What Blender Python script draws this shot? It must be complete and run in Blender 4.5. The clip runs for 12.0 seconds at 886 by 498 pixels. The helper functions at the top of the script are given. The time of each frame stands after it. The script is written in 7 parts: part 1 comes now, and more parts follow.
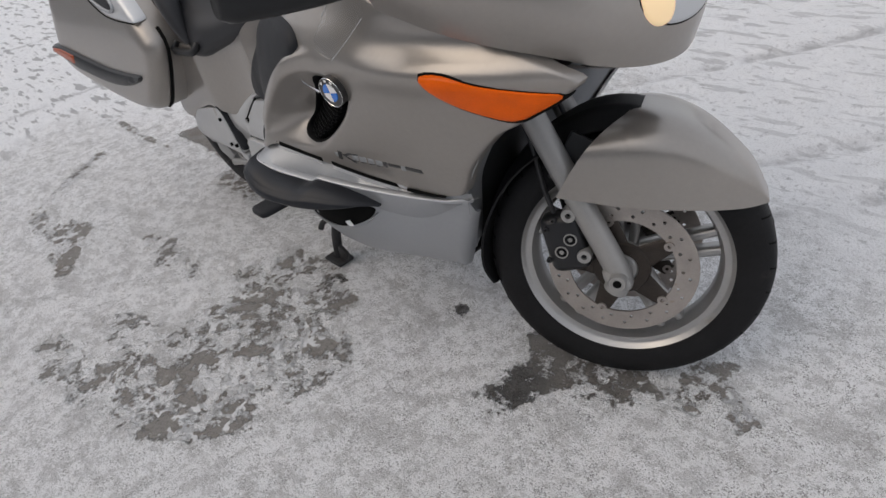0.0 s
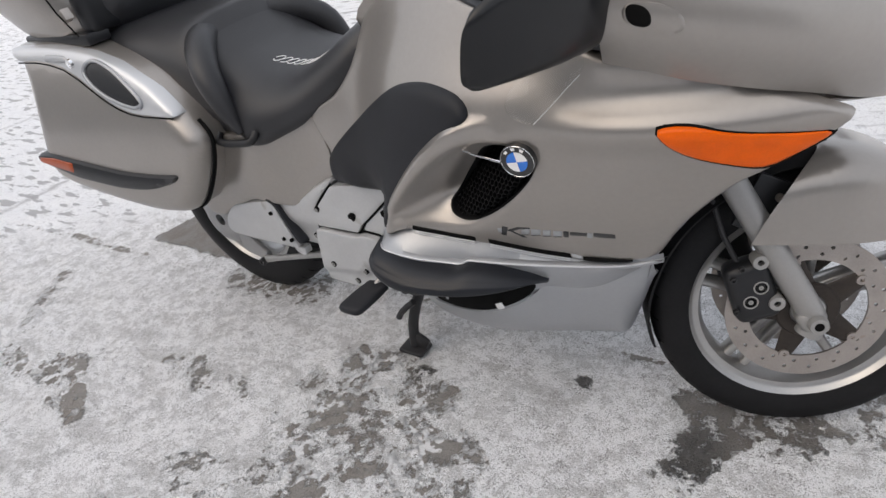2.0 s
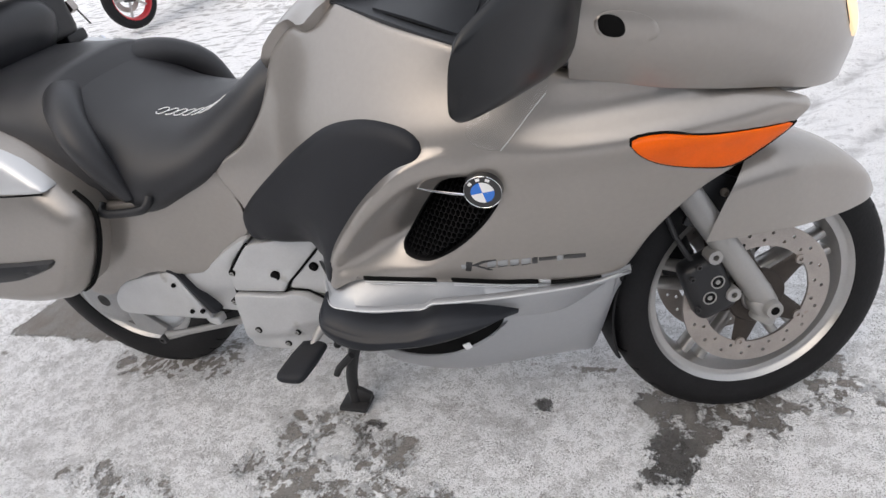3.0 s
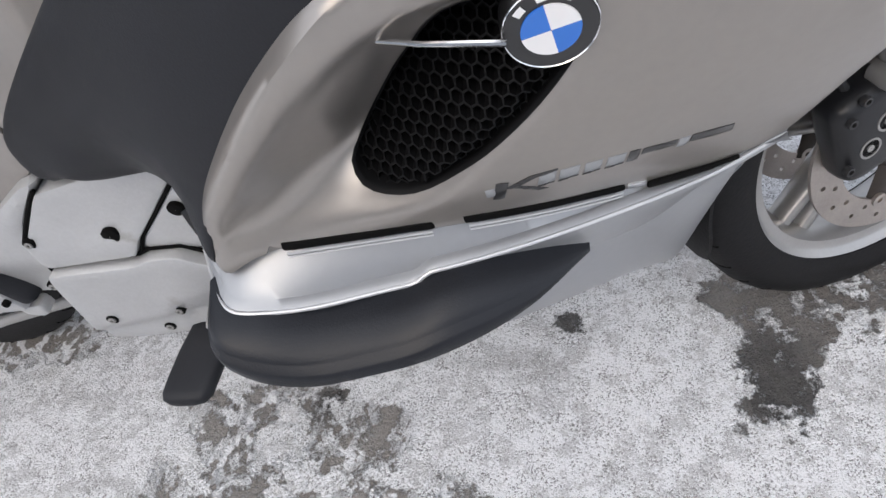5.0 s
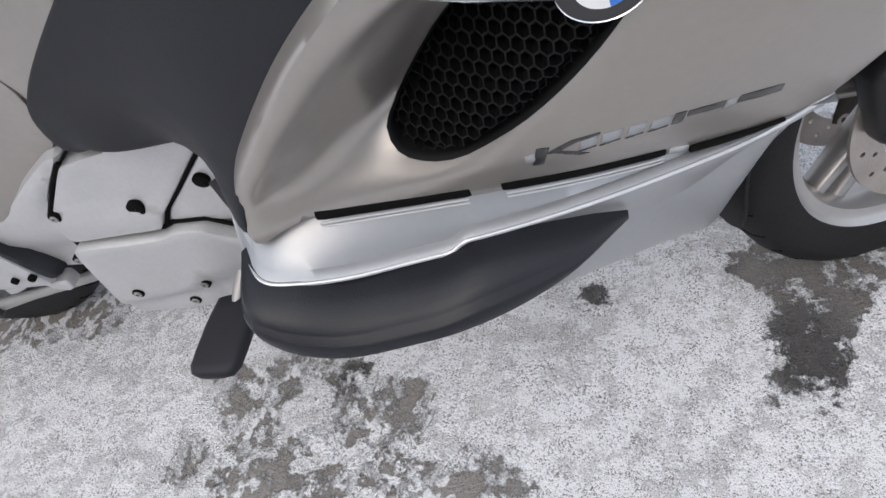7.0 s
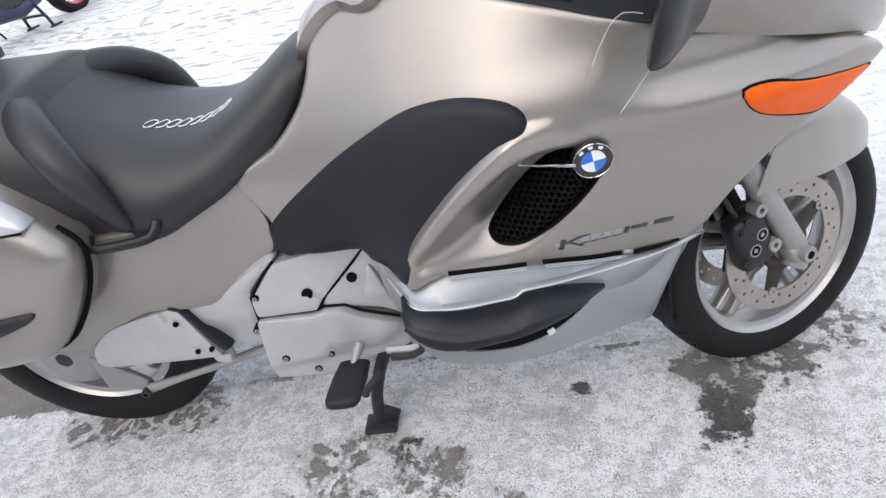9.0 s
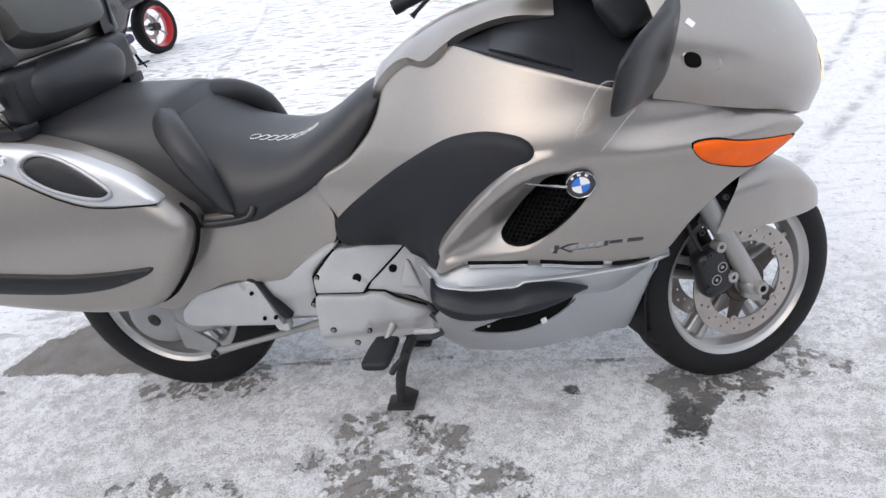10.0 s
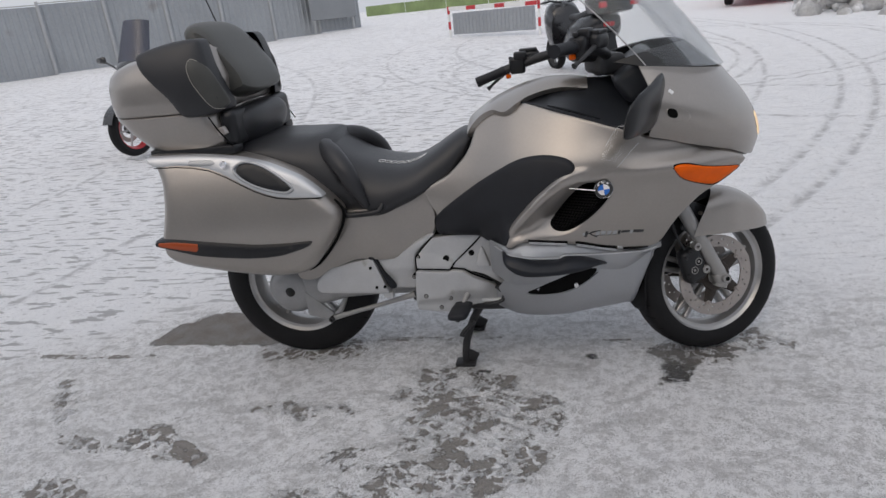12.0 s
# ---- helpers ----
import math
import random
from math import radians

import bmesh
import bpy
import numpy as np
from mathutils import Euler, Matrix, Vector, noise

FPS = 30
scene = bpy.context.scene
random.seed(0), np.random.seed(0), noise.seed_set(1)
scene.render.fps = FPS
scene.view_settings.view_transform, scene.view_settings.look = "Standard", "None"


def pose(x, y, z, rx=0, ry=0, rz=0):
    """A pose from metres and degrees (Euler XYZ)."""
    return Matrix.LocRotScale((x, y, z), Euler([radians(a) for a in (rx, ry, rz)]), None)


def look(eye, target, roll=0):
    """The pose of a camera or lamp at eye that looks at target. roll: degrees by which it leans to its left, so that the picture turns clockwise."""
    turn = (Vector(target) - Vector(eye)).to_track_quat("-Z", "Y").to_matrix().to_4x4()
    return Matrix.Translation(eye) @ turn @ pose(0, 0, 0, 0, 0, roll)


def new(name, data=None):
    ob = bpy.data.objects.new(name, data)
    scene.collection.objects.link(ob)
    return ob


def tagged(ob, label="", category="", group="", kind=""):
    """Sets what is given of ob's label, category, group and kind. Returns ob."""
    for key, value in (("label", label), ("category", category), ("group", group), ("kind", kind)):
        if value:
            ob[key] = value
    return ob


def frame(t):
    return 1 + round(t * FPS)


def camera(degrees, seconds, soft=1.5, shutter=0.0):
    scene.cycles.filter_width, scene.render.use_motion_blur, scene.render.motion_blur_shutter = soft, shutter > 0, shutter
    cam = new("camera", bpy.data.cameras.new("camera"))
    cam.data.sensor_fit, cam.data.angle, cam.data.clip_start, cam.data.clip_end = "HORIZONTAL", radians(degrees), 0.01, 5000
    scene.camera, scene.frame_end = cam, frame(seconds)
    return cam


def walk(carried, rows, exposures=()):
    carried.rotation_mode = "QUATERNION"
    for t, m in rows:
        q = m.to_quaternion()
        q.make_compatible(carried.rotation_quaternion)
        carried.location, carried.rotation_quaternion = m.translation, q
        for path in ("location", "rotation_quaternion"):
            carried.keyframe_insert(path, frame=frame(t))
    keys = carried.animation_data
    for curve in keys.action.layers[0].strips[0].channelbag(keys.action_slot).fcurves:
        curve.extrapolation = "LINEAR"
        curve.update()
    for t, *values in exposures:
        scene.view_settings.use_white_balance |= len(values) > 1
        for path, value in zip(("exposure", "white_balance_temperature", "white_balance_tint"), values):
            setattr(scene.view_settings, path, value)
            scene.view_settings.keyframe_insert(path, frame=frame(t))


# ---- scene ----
cam = camera(68.2, 12.0)
PATH = [
    (0, (2.247, -0.925, 1.182), (0.956, 0.058, 0.014), -12.1),
    (0.5, (2.15, -1.079, 1.199), (0.951, 0.04, 0.054), -12.3),
    (1, (2.027, -1.136, 1.2), (0.838, 0.033, 0.096), -12.6),
    (1.5, (1.867, -1.141, 1.209), (0.679, 0.055, 0.133), -14.5),
    (2, (1.744, -1.161, 1.216), (0.641, 0.125, 0.154), -13.6),
    (2.5, (1.625, -1.194, 1.228), (0.75, 0.247, 0.151), -13.6),
    (2.7, (1.595, -1.177, 1.228), (0.777, 0.301, 0.157), -13.9),
    (4.3, (1.305, -0.887, 1.1), (0.799, 0.506, -0.243), -20.9),
    (4.5, (1.285, -0.795, 1.061), (0.791, 0.541, -0.343), -21.6),
    (5, (1.249, -0.672, 0.978), (0.772, 0.52, -0.556), -22.5),
    (5.5, (1.221, -0.662, 0.968), (0.729, 0.473, -0.603), -24.2),
    (6, (1.227, -0.662, 0.965), (0.755, 0.47, -0.615), -23.7),
    (6.5, (1.221, -0.664, 0.967), (0.717, 0.463, -0.606), -24.5),
    (7, (1.224, -0.671, 0.97), (0.709, 0.459, -0.599), -25.0),
    (7.2, (1.227, -0.676, 0.971), (0.729, 0.462, -0.596), -24.6),
    (8.8, (1.125, -1.125, 1.201), (0.798, 0.453, 0.017), -15.3),
    (9, (1.153, -1.194, 1.223), (0.829, 0.426, 0.095), -14.2),
    (9.5, (1.224, -1.384, 1.264), (0.855, 0.293, 0.239), -10.7),
    (10, (1.215, -1.561, 1.293), (0.816, 0.153, 0.344), -9.4),
    (10.5, (1.146, -1.783, 1.306), (0.82, -0.025, 0.41), -8.1),
    (11, (1.134, -1.963, 1.323), (0.788, -0.178, 0.491), -7.0),
    (11.5, (1.165, -2.183, 1.328), (0.727, -0.388, 0.562), -8.1),
    (12, (1.15, -2.396, 1.344), (0.74, -0.566, 0.648), -6.5),
]
EXPOSURE = [(0.0, -0.34, 6950, 10), (0.5, -0.16, 6950, 10), (1.0, -0.05, 6950, 10), (2.5, 0.16, 6950, 10), (4.5, 0.46, 6700, 10), (7.0, 0.43, 6600, 10), (9.0, 0.54, 6600, 10), (9.8, 0.45, 6550, 10), (10.6, 0.10, 6550, 10), (12.0, -0.48, 6750, 10)]
walk(cam, [(t, look(eye, target, roll)) for t, eye, target, roll in PATH], EXPOSURE)

# ---- light ----
world = bpy.data.worlds.new("sky")
scene.world = world
world.use_nodes = True
wn = world.node_tree.nodes
sky = wn.new("ShaderNodeTexSky")
sky.sky_type, sky.sun_disc = "NISHITA", False
sky.sun_elevation, sky.sun_rotation = radians(48), radians(200)
sky.air_density, sky.dust_density, sky.ozone_density = 1.0, 6.0, 0.6
cloud = wn.new("ShaderNodeMixRGB")
cloud.inputs[0].default_value = 0.75
cloud.inputs[2].default_value = (5.4, 5.75, 6.5, 1)
world.node_tree.links.new(sky.outputs[0], cloud.inputs[1])
world.node_tree.links.new(cloud.outputs[0], wn["Background"].inputs[0])
wn["Background"].inputs[1].default_value = 0.19
sun = new("sun", bpy.data.lights.new("sun", "SUN"))
sun.data.energy, sun.data.angle, sun.data.color = 0.5, radians(70), (1.0, 0.97, 0.93)
sun.matrix_world = look((0.4, -3.0, 8.0), (0.9, 0.6, 0.0))

# ---- materials ----


def shader(name, colour, rough=0.5, metal=0.0, coat=0.0, vary=0.08, scale=8.0, fine=60.0, bump=0.0, bump_scale=120.0, dirt=None, dirt_at=0.62, spec=0.5):
    """A principled surface with two scales of tone, an optional fine relief and spots of dirt."""
    m = bpy.data.materials.new(name)
    m.use_nodes = True
    nt = m.node_tree
    b, link = nt.nodes["Principled BSDF"], nt.links.new
    co = nt.nodes.new("ShaderNodeTexCoord")
    n1, n2 = nt.nodes.new("ShaderNodeTexNoise"), nt.nodes.new("ShaderNodeTexNoise")
    n1.inputs["Scale"].default_value, n1.inputs["Detail"].default_value = scale, 5
    n2.inputs["Scale"].default_value, n2.inputs["Detail"].default_value = fine, 3
    link(co.outputs["Object"], n1.inputs["Vector"])
    link(co.outputs["Object"], n2.inputs["Vector"])
    add1 = nt.nodes.new("ShaderNodeMath")
    add1.operation = "MULTIPLY_ADD"
    add1.inputs[1].default_value = 0.5
    link(n2.outputs["Fac"], add1.inputs[0])
    link(n1.outputs["Fac"], add1.inputs[2])
    ramp = nt.nodes.new("ShaderNodeMapRange")
    ramp.inputs[1].default_value, ramp.inputs[2].default_value = 0.45, 1.05
    ramp.inputs[3].default_value, ramp.inputs[4].default_value = 1 - vary, 1 + vary
    link(add1.outputs[0], ramp.inputs[0])
    mul = nt.nodes.new("ShaderNodeVectorMath")
    mul.operation = "MULTIPLY"
    mul.inputs[0].default_value = colour
    link(ramp.outputs[0], mul.inputs[1])
    out = mul.outputs[0]
    if dirt:
        mask = nt.nodes.new("ShaderNodeMapRange")
        mask.inputs[1].default_value, mask.inputs[2].default_value = dirt_at, dirt_at + 0.12
        link(n1.outputs["Fac"], mask.inputs[0])
        mix = nt.nodes.new("ShaderNodeMixRGB")
        mix.inputs[2].default_value = (*dirt, 1)
        link(mask.outputs[0], mix.inputs[0])
        link(out, mix.inputs[1])
        out = mix.outputs[0]
    link(out, b.inputs["Base Color"])
    rr = nt.nodes.new("ShaderNodeMapRange")
    rr.inputs[3].default_value, rr.inputs[4].default_value = rough * 0.85, min(1, rough * 1.15)
    link(n1.outputs["Fac"], rr.inputs[0])
    link(rr.outputs[0], b.inputs["Roughness"])
    b.inputs["Metallic"].default_value, b.inputs["Coat Weight"].default_value = metal, coat
    b.inputs["Coat Roughness"].default_value = 0.06
    b.inputs["Specular IOR Level"].default_value = spec
    if bump:
        n3, bp = nt.nodes.new("ShaderNodeTexNoise"), nt.nodes.new("ShaderNodeBump")
        n3.inputs["Scale"].default_value, n3.inputs["Detail"].default_value = bump_scale, 4
        bp.inputs["Strength"].default_value, bp.inputs["Distance"].default_value = bump, 0.002
        link(co.outputs["Object"], n3.inputs["Vector"])
        link(n3.outputs["Fac"], bp.inputs["Height"])
        link(bp.outputs[0], b.inputs["Normal"])
    return m


def clear(name, tint, rough=0.02, alpha=0.25):
    """A thin clear plastic sheet."""
    m = bpy.data.materials.new(name)
    m.use_nodes = True
    nt = m.node_tree
    g, t, mix = nt.nodes.new("ShaderNodeBsdfGlossy"), nt.nodes.new("ShaderNodeBsdfTransparent"), nt.nodes.new("ShaderNodeMixShader")
    fr = nt.nodes.new("ShaderNodeFresnel")
    fr.inputs[0].default_value = 1.45
    ad = nt.nodes.new("ShaderNodeMath")
    ad.operation, ad.inputs[1].default_value, ad.inputs[2].default_value = "MULTIPLY_ADD", 0.45, alpha
    g.inputs["Roughness"].default_value, t.inputs[0].default_value = rough, (*tint, 1)
    nt.links.new(fr.outputs[0], ad.inputs[0])
    nt.links.new(ad.outputs[0], mix.inputs[0])
    nt.links.new(t.outputs[0], mix.inputs[1])
    nt.links.new(g.outputs[0], mix.inputs[2])
    nt.links.new(mix.outputs[0], nt.nodes["Material Output"].inputs[0])
    return m


def glow(name, colour, strength):
    m = bpy.data.materials.new(name)
    m.use_nodes = True
    b = m.node_tree.nodes["Principled BSDF"]
    b.inputs["Base Color"].default_value = (*colour, 1)
    b.inputs["Emission Color"].default_value = (*colour, 1)
    b.inputs["Emission Strength"].default_value = strength
    b.inputs["Roughness"].default_value = 0.15
    return m


PAINT = shader("champagne_paint", (0.325, 0.301, 0.279), 0.34, 0.70, 0.50, 0.06, 5.0, 110.0)
SILVER = shader("silver_paint", (0.365, 0.375, 0.39), 0.42, 0.6, 0.12, 0.05, 4.0, 120.0)
CAST = shader("cast_aluminium", (0.50, 0.505, 0.51), 0.42, 0.5, 0.0, 0.08, 14.0, 200.0, 0.15, 300.0, (0.30, 0.28, 0.25), 0.66)
RUBBER = shader("rubber_pad", (0.012, 0.013, 0.0165), 0.55, 0.0, 0.0, 0.2, 20.0, 400.0, 0.15, 500.0, spec=0.3)
BUMPER = shader("crash_strip_plastic", (0.010, 0.0115, 0.0155), 0.40, 0.0, 0.0, 0.2, 20.0, 400.0, 0.15, 500.0, spec=0.34)
GLOSS = shader("mirror_black", (0.008, 0.0085, 0.010), 0.30, 0.0, 0.15, 0.1, 12.0, 300.0, spec=0.32)
DASH = shader("dash_plastic", (0.019, 0.021, 0.025), 0.42, 0.0, 0.0, 0.15, 12.0, 300.0, 0.1, 500.0, spec=0.45)
GRID = shader("grille_plastic", (0.0045, 0.0045, 0.005), 0.6, spec=0.15)
EDGE = shader("cut_plastic_edge", (0.45, 0.45, 0.46), 0.3)
AMBER = shader("amber_reflector", (0.34, 0.055, 0.006), 0.3, 0.0, 0.3)
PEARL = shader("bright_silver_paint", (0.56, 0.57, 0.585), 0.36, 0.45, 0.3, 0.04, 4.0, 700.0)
CARRIER = shader("dark_bronze", (0.040, 0.032, 0.027), 0.45, 0.5, 0.0, 0.3, 18.0, 150.0, 0.2, 200.0)
DRIVE = shader("grey_cast_housing", (0.32, 0.32, 0.32), 0.45, 0.5, 0.0, 0.12, 14.0, 200.0, 0.15, 300.0)
PADDING = shader("olive_grey_vinyl", (0.062, 0.062, 0.057), 0.42, 0.0, 0.0, 0.2, 9.0, 250.0, 0.2, 420.0, spec=0.4)
PIPING = shader("pale_piping", (0.34, 0.32, 0.28), 0.6)
PLASTIC = shader("black_plastic", (0.012, 0.0125, 0.0145), 0.38, 0.0, 0.0, 0.15, 12.0, 300.0, 0.08, 600.0, spec=0.4)
VINYL = shader("seat_vinyl", (0.026, 0.0265, 0.0295), 0.40, 0.0, 0.0, 0.2, 9.0, 250.0, 0.2, 420.0, spec=0.4)
TYRE = shader("tyre_rubber", (0.0095, 0.0095, 0.0105), 0.62, 0.0, 0.0, 0.3, 15.0, 120.0, 0.3, 200.0, (0.03, 0.028, 0.026), 0.70, spec=0.2)
RIM = shader("rim_silver", (0.40, 0.395, 0.39), 0.34, 0.7, 0.1, 0.08, 10.0, 200.0, 0.05, 200.0, (0.30, 0.27, 0.24), 0.66)
STEEL = shader("disc_steel", (0.39, 0.355, 0.33), 0.40, 0.8, 0.0, 0.15, 20.0, 300.0, 0.1, 250.0, (0.30, 0.22, 0.16), 0.68)
GREY = shader("fork_grey", (0.31, 0.305, 0.298), 0.45, 0.4, 0.1, 0.06, 8.0, 200.0, 0.05, 300.0)
DARK = shader("dark_metal", (0.03, 0.03, 0.032), 0.5, 0.3, 0.0, 0.3, 18.0, 150.0, 0.2, 200.0, (0.12, 0.09, 0.06), 0.68)
# near-black for seals; also stands in for shade in gaps, slots and holes
GAP = shader("seal_and_shaded_gap_black", (0.005, 0.005, 0.005), 0.85, spec=0.08)
CHROME = shader("chrome", (0.85, 0.85, 0.86), 0.12, 1.0, 0.0, 0.03, 10.0, 100.0)
ORANGE = shader("orange_lens", (0.80, 0.115, 0.0015), 0.30, 0.0, 0.06, 0.10, 25.0, 300.0, spec=0.2)
BLUE = shader("badge_blue", (0.02, 0.16, 0.60), 0.25, 0.0, 0.5, 0.03)
WHITE = shader("badge_white", (0.80, 0.80, 0.80), 0.3, 0.0, 0.5, 0.03)
INK = shader("badge_black", (0.012, 0.012, 0.013), 0.3, 0.0, 0.5, 0.05)
RED = shader("red_paint", (0.50, 0.03, 0.04), 0.35, 0.1, 0.4, 0.06)
SCREEN = clear("windscreen_plastic", (0.965, 0.97, 0.97), 0.04, 0.02)
SMOKED = clear("smoked_screen", (0.45, 0.45, 0.50), 0.12, 0.03)
LAMP = glow("headlamp_glow", (1.0, 0.74, 0.44), 0.32)

# ---- mesh helpers ----
from mathutils import geometry


def add(name, verts, faces, mat, parent=None, label="", sharp=38, smooth=True):
    """One mesh object out of vertices and faces."""
    me = bpy.data.meshes.new(name)
    me.from_pydata([tuple(v) for v in verts], [], [tuple(f) for f in faces])
    me.polygons.foreach_set("use_smooth", [smooth] * len(me.polygons))
    if smooth and sharp < 180:
        me.set_sharp_from_angle(angle=radians(sharp))
    me.materials.append(mat)
    ob = new(name, me)
    if parent:
        ob.parent = parent
        ob.matrix_parent_inverse = parent.matrix_world.inverted()
    if label:
        ob["label"] = label
    return ob


def part(name, bm, mat, parent, label="", sharp=38):
    """Links a bmesh as one mesh object under a thing or a part."""
    bm.verts.ensure_lookup_table()
    bm.verts.index_update()
    ob = add(name, [v.co[:] for v in bm.verts], [[v.index for v in f.verts] for f in bm.faces], mat, parent, label, sharp)
    bm.free()
    return ob


def thing(name, x, y, z, label, category, group="", kind=""):
    ob = new(name)
    ob.location = (x, y, z)
    bpy.context.view_layer.update()
    return tagged(ob, label, category, group, kind)


def cat(xs, ys, x):
    """A smooth curve through the knots (xs, ys), at x."""
    xs, ys = np.asarray(xs, float), np.asarray(ys, float)
    x = np.clip(np.asarray(x, float), xs[0], xs[-1])
    m = np.gradient(ys, xs) if len(xs) > 2 else np.full(2, (ys[1] - ys[0]) / (xs[1] - xs[0]))
    j = np.clip(np.searchsorted(xs, x) - 1, 0, len(xs) - 2)
    h = xs[j + 1] - xs[j]
    u = (x - xs[j]) / h
    return (2 * u**3 - 3 * u**2 + 1) * ys[j] + (u**3 - 2 * u**2 + u) * h * m[j] + (3 * u**2 - 2 * u**3) * ys[j + 1] + (u**3 - u**2) * h * m[j + 1]


def curve(pts, step=0.012, closed=True, soft=0.5):
    """A rounded line through points, sampled about every step metres."""
    p = np.asarray(pts, float)
    n, out = len(p), []
    for i in range(n if closed else n - 1):
        a, b = p[i], p[(i + 1) % n]
        z, c = (p[i - 1], p[(i + 2) % n]) if closed else (p[max(i - 1, 0)], p[min(i + 2, n - 1)])
        k = max(2, int(np.linalg.norm(b - a) / step))
        ma, mb = (b - z) * soft, (c - a) * soft
        la = np.linalg.norm(b - a)
        for m in (ma, mb):
            l = np.linalg.norm(m)
            if l > 1.2 * la:
                m *= 1.2 * la / l
        for u in np.arange(k) / k:
            out.append((2 * u**3 - 3 * u**2 + 1) * a + (u**3 - 2 * u**2 + u) * ma + (3 * u**2 - 2 * u**3) * b + (u**3 - u**2) * mb)
    if not closed:
        out.append(p[-1])
    return np.array(out)


def inside(q, poly):
    x, y = q[:, 0][:, None], q[:, 1][:, None]
    a, b = poly, np.roll(poly, -1, 0)
    hit = ((a[:, 1] > y) != (b[:, 1] > y)) & (x < (b[:, 0] - a[:, 0]) * (y - a[:, 1]) / (b[:, 1] - a[:, 1] + 1e-12) + a[:, 0])
    return hit.sum(1) % 2 == 1


def away(q, poly):
    """How far each point lies from a closed line."""
    a, b = poly, np.roll(poly, -1, 0)
    d, best = b - a, np.full(len(q), 9.0)
    for i in range(len(a)):
        u = np.clip(((q - a[i]) @ d[i]) / (d[i] @ d[i] + 1e-12), 0, 1)
        best = np.minimum(best, np.linalg.norm(q - a[i] - u[:, None] * d[i], axis=1))
    return best


def ccw(p):
    return p if np.sum(p[:, 0] * np.roll(p[:, 1], -1) - p[:, 1] * np.roll(p[:, 0], -1)) > 0 else p[::-1]


def fill(outline, holes=(), res=0.02, insets=(0.0,), dense=None, dense_res=0.005, rows=None):
    """Triangles that fill an outline, finer along its edge. Returns points, triangles and each hole's and the rim's length."""
    rims = [ccw(np.asarray(outline))] + [ccw(np.asarray(h)) for h in holes]
    pts, edges, k = [], [], 0
    for r in rims:
        pts.append(r)
        edges += [(k + i, k + (i + 1) % len(r)) for i in range(len(r))]
        k += len(r)
    lo, hi = rims[0].min(0), rims[0].max(0)
    extra = []
    for r_i, r in enumerate(rims):
        t = np.roll(r, -1, 0) - np.roll(r, 1, 0)
        nrm = np.stack([-t[:, 1], t[:, 0]], 1) / (np.linalg.norm(t, axis=1)[:, None] + 1e-9)
        for s in insets:
            if s > 0:
                q = r + nrm * s * (1 if r_i == 0 else -1)
                extra.append(q[away(q, r) > s * 0.8])
    if dense is not None:
        dx, dy = np.meshgrid(np.arange(dense[:, 0].min(), dense[:, 0].max(), dense_res), np.arange(dense[:, 1].min(), dense[:, 1].max(), dense_res))
        q = np.stack([dx.ravel() + 0.5 * dense_res * (np.arange(dx.size) // dx.shape[1] % 2), dy.ravel()], 1)
        near = inside(q, dense) | (away(q, dense) < 0.008)
        extra.append(q[near & np.all([away(q, w) > 0.004 for w in rims], axis=0)])
    gx, gy = np.meshgrid(np.arange(lo[0], hi[0], res), np.arange(lo[1], hi[1], res))
    g = np.stack([gx.ravel() + 0.25 * res * (np.arange(gx.size) // gx.shape[1] % 2), gy.ravel()], 1)
    far = max(insets) + 0.5 * res
    ok = np.all([away(g, r) > far for r in rims], axis=0)
    if dense is not None:
        ok &= ~(inside(g, dense) | (away(g, dense) < 0.012))
    extra.append(g[ok])
    if rows is not None:
        rows = rows[np.all([away(rows, w) > 0.004 for w in rims], axis=0)]
        extra = [q[[np.min(np.hypot(*(rows - p).T)) > 0.004 for p in q]] if len(q) else q for q in extra] + [rows]
    e = np.concatenate(extra)
    keep = inside(e, rims[0])
    for h in rims[1:]:
        keep &= ~inside(e, h)
    allp = np.concatenate(pts + [e[keep]])
    v, _, f, *_ = geometry.delaunay_2d_cdt([Vector(p) for p in allp], edges, [], 0, 1e-6)
    v = np.array([tuple(p) for p in v])
    f = [tuple(t) for t in f]
    c = np.array([v[list(t)].mean(0) for t in f])
    good = inside(c, rims[0])
    for h in rims[1:]:
        good &= ~inside(c, h)
    f = [t for t, g_ in zip(f, good) if g_]
    return v, f, rims


def sheet(outline, yf, lift=0.0, edge=0.006, skirt=0.02, res=0.02, holes=(), insets=None, dense=None, rows=None):
    """A moulded panel over the side plane: outline in (x, z), its outer face at the half-width yf(x, z) + lift, with a rolled edge and a turned-in rim."""
    v, f, rims = fill(outline, holes, res, insets or (0.0, edge * 0.3, edge), dense, rows=rows)
    d = away(v, rims[0])
    k = 1 - np.clip(d / edge, 0, 1)
    h = lift - edge * (1 - np.sqrt(np.clip(1 - k * k, 0, 1)))
    y = yf(v[:, 0], v[:, 1]) + h
    verts = [(a, -c, b) for (a, b), c in zip(v, y)]
    use = {}
    for t in f:
        for i in range(3):
            e = (t[i], t[(i + 1) % 3])
            use[tuple(sorted(e))] = use.get(tuple(sorted(e)), []) + [e]
    faces, low = list(f), {}
    for es in use.values():
        if len(es) == 1:
            a, b = es[0]
            for i in (a, b):
                if i not in low:
                    low[i] = len(verts)
                    x, yy, z = verts[i]
                    verts.append((x, yy + skirt, z))
            faces.append((b, a, low[a], low[b]))
    return verts, faces


def flipped(verts, faces):
    return [(x, -y, z) for x, y, z in verts], [tuple(reversed(f)) for f in faces]


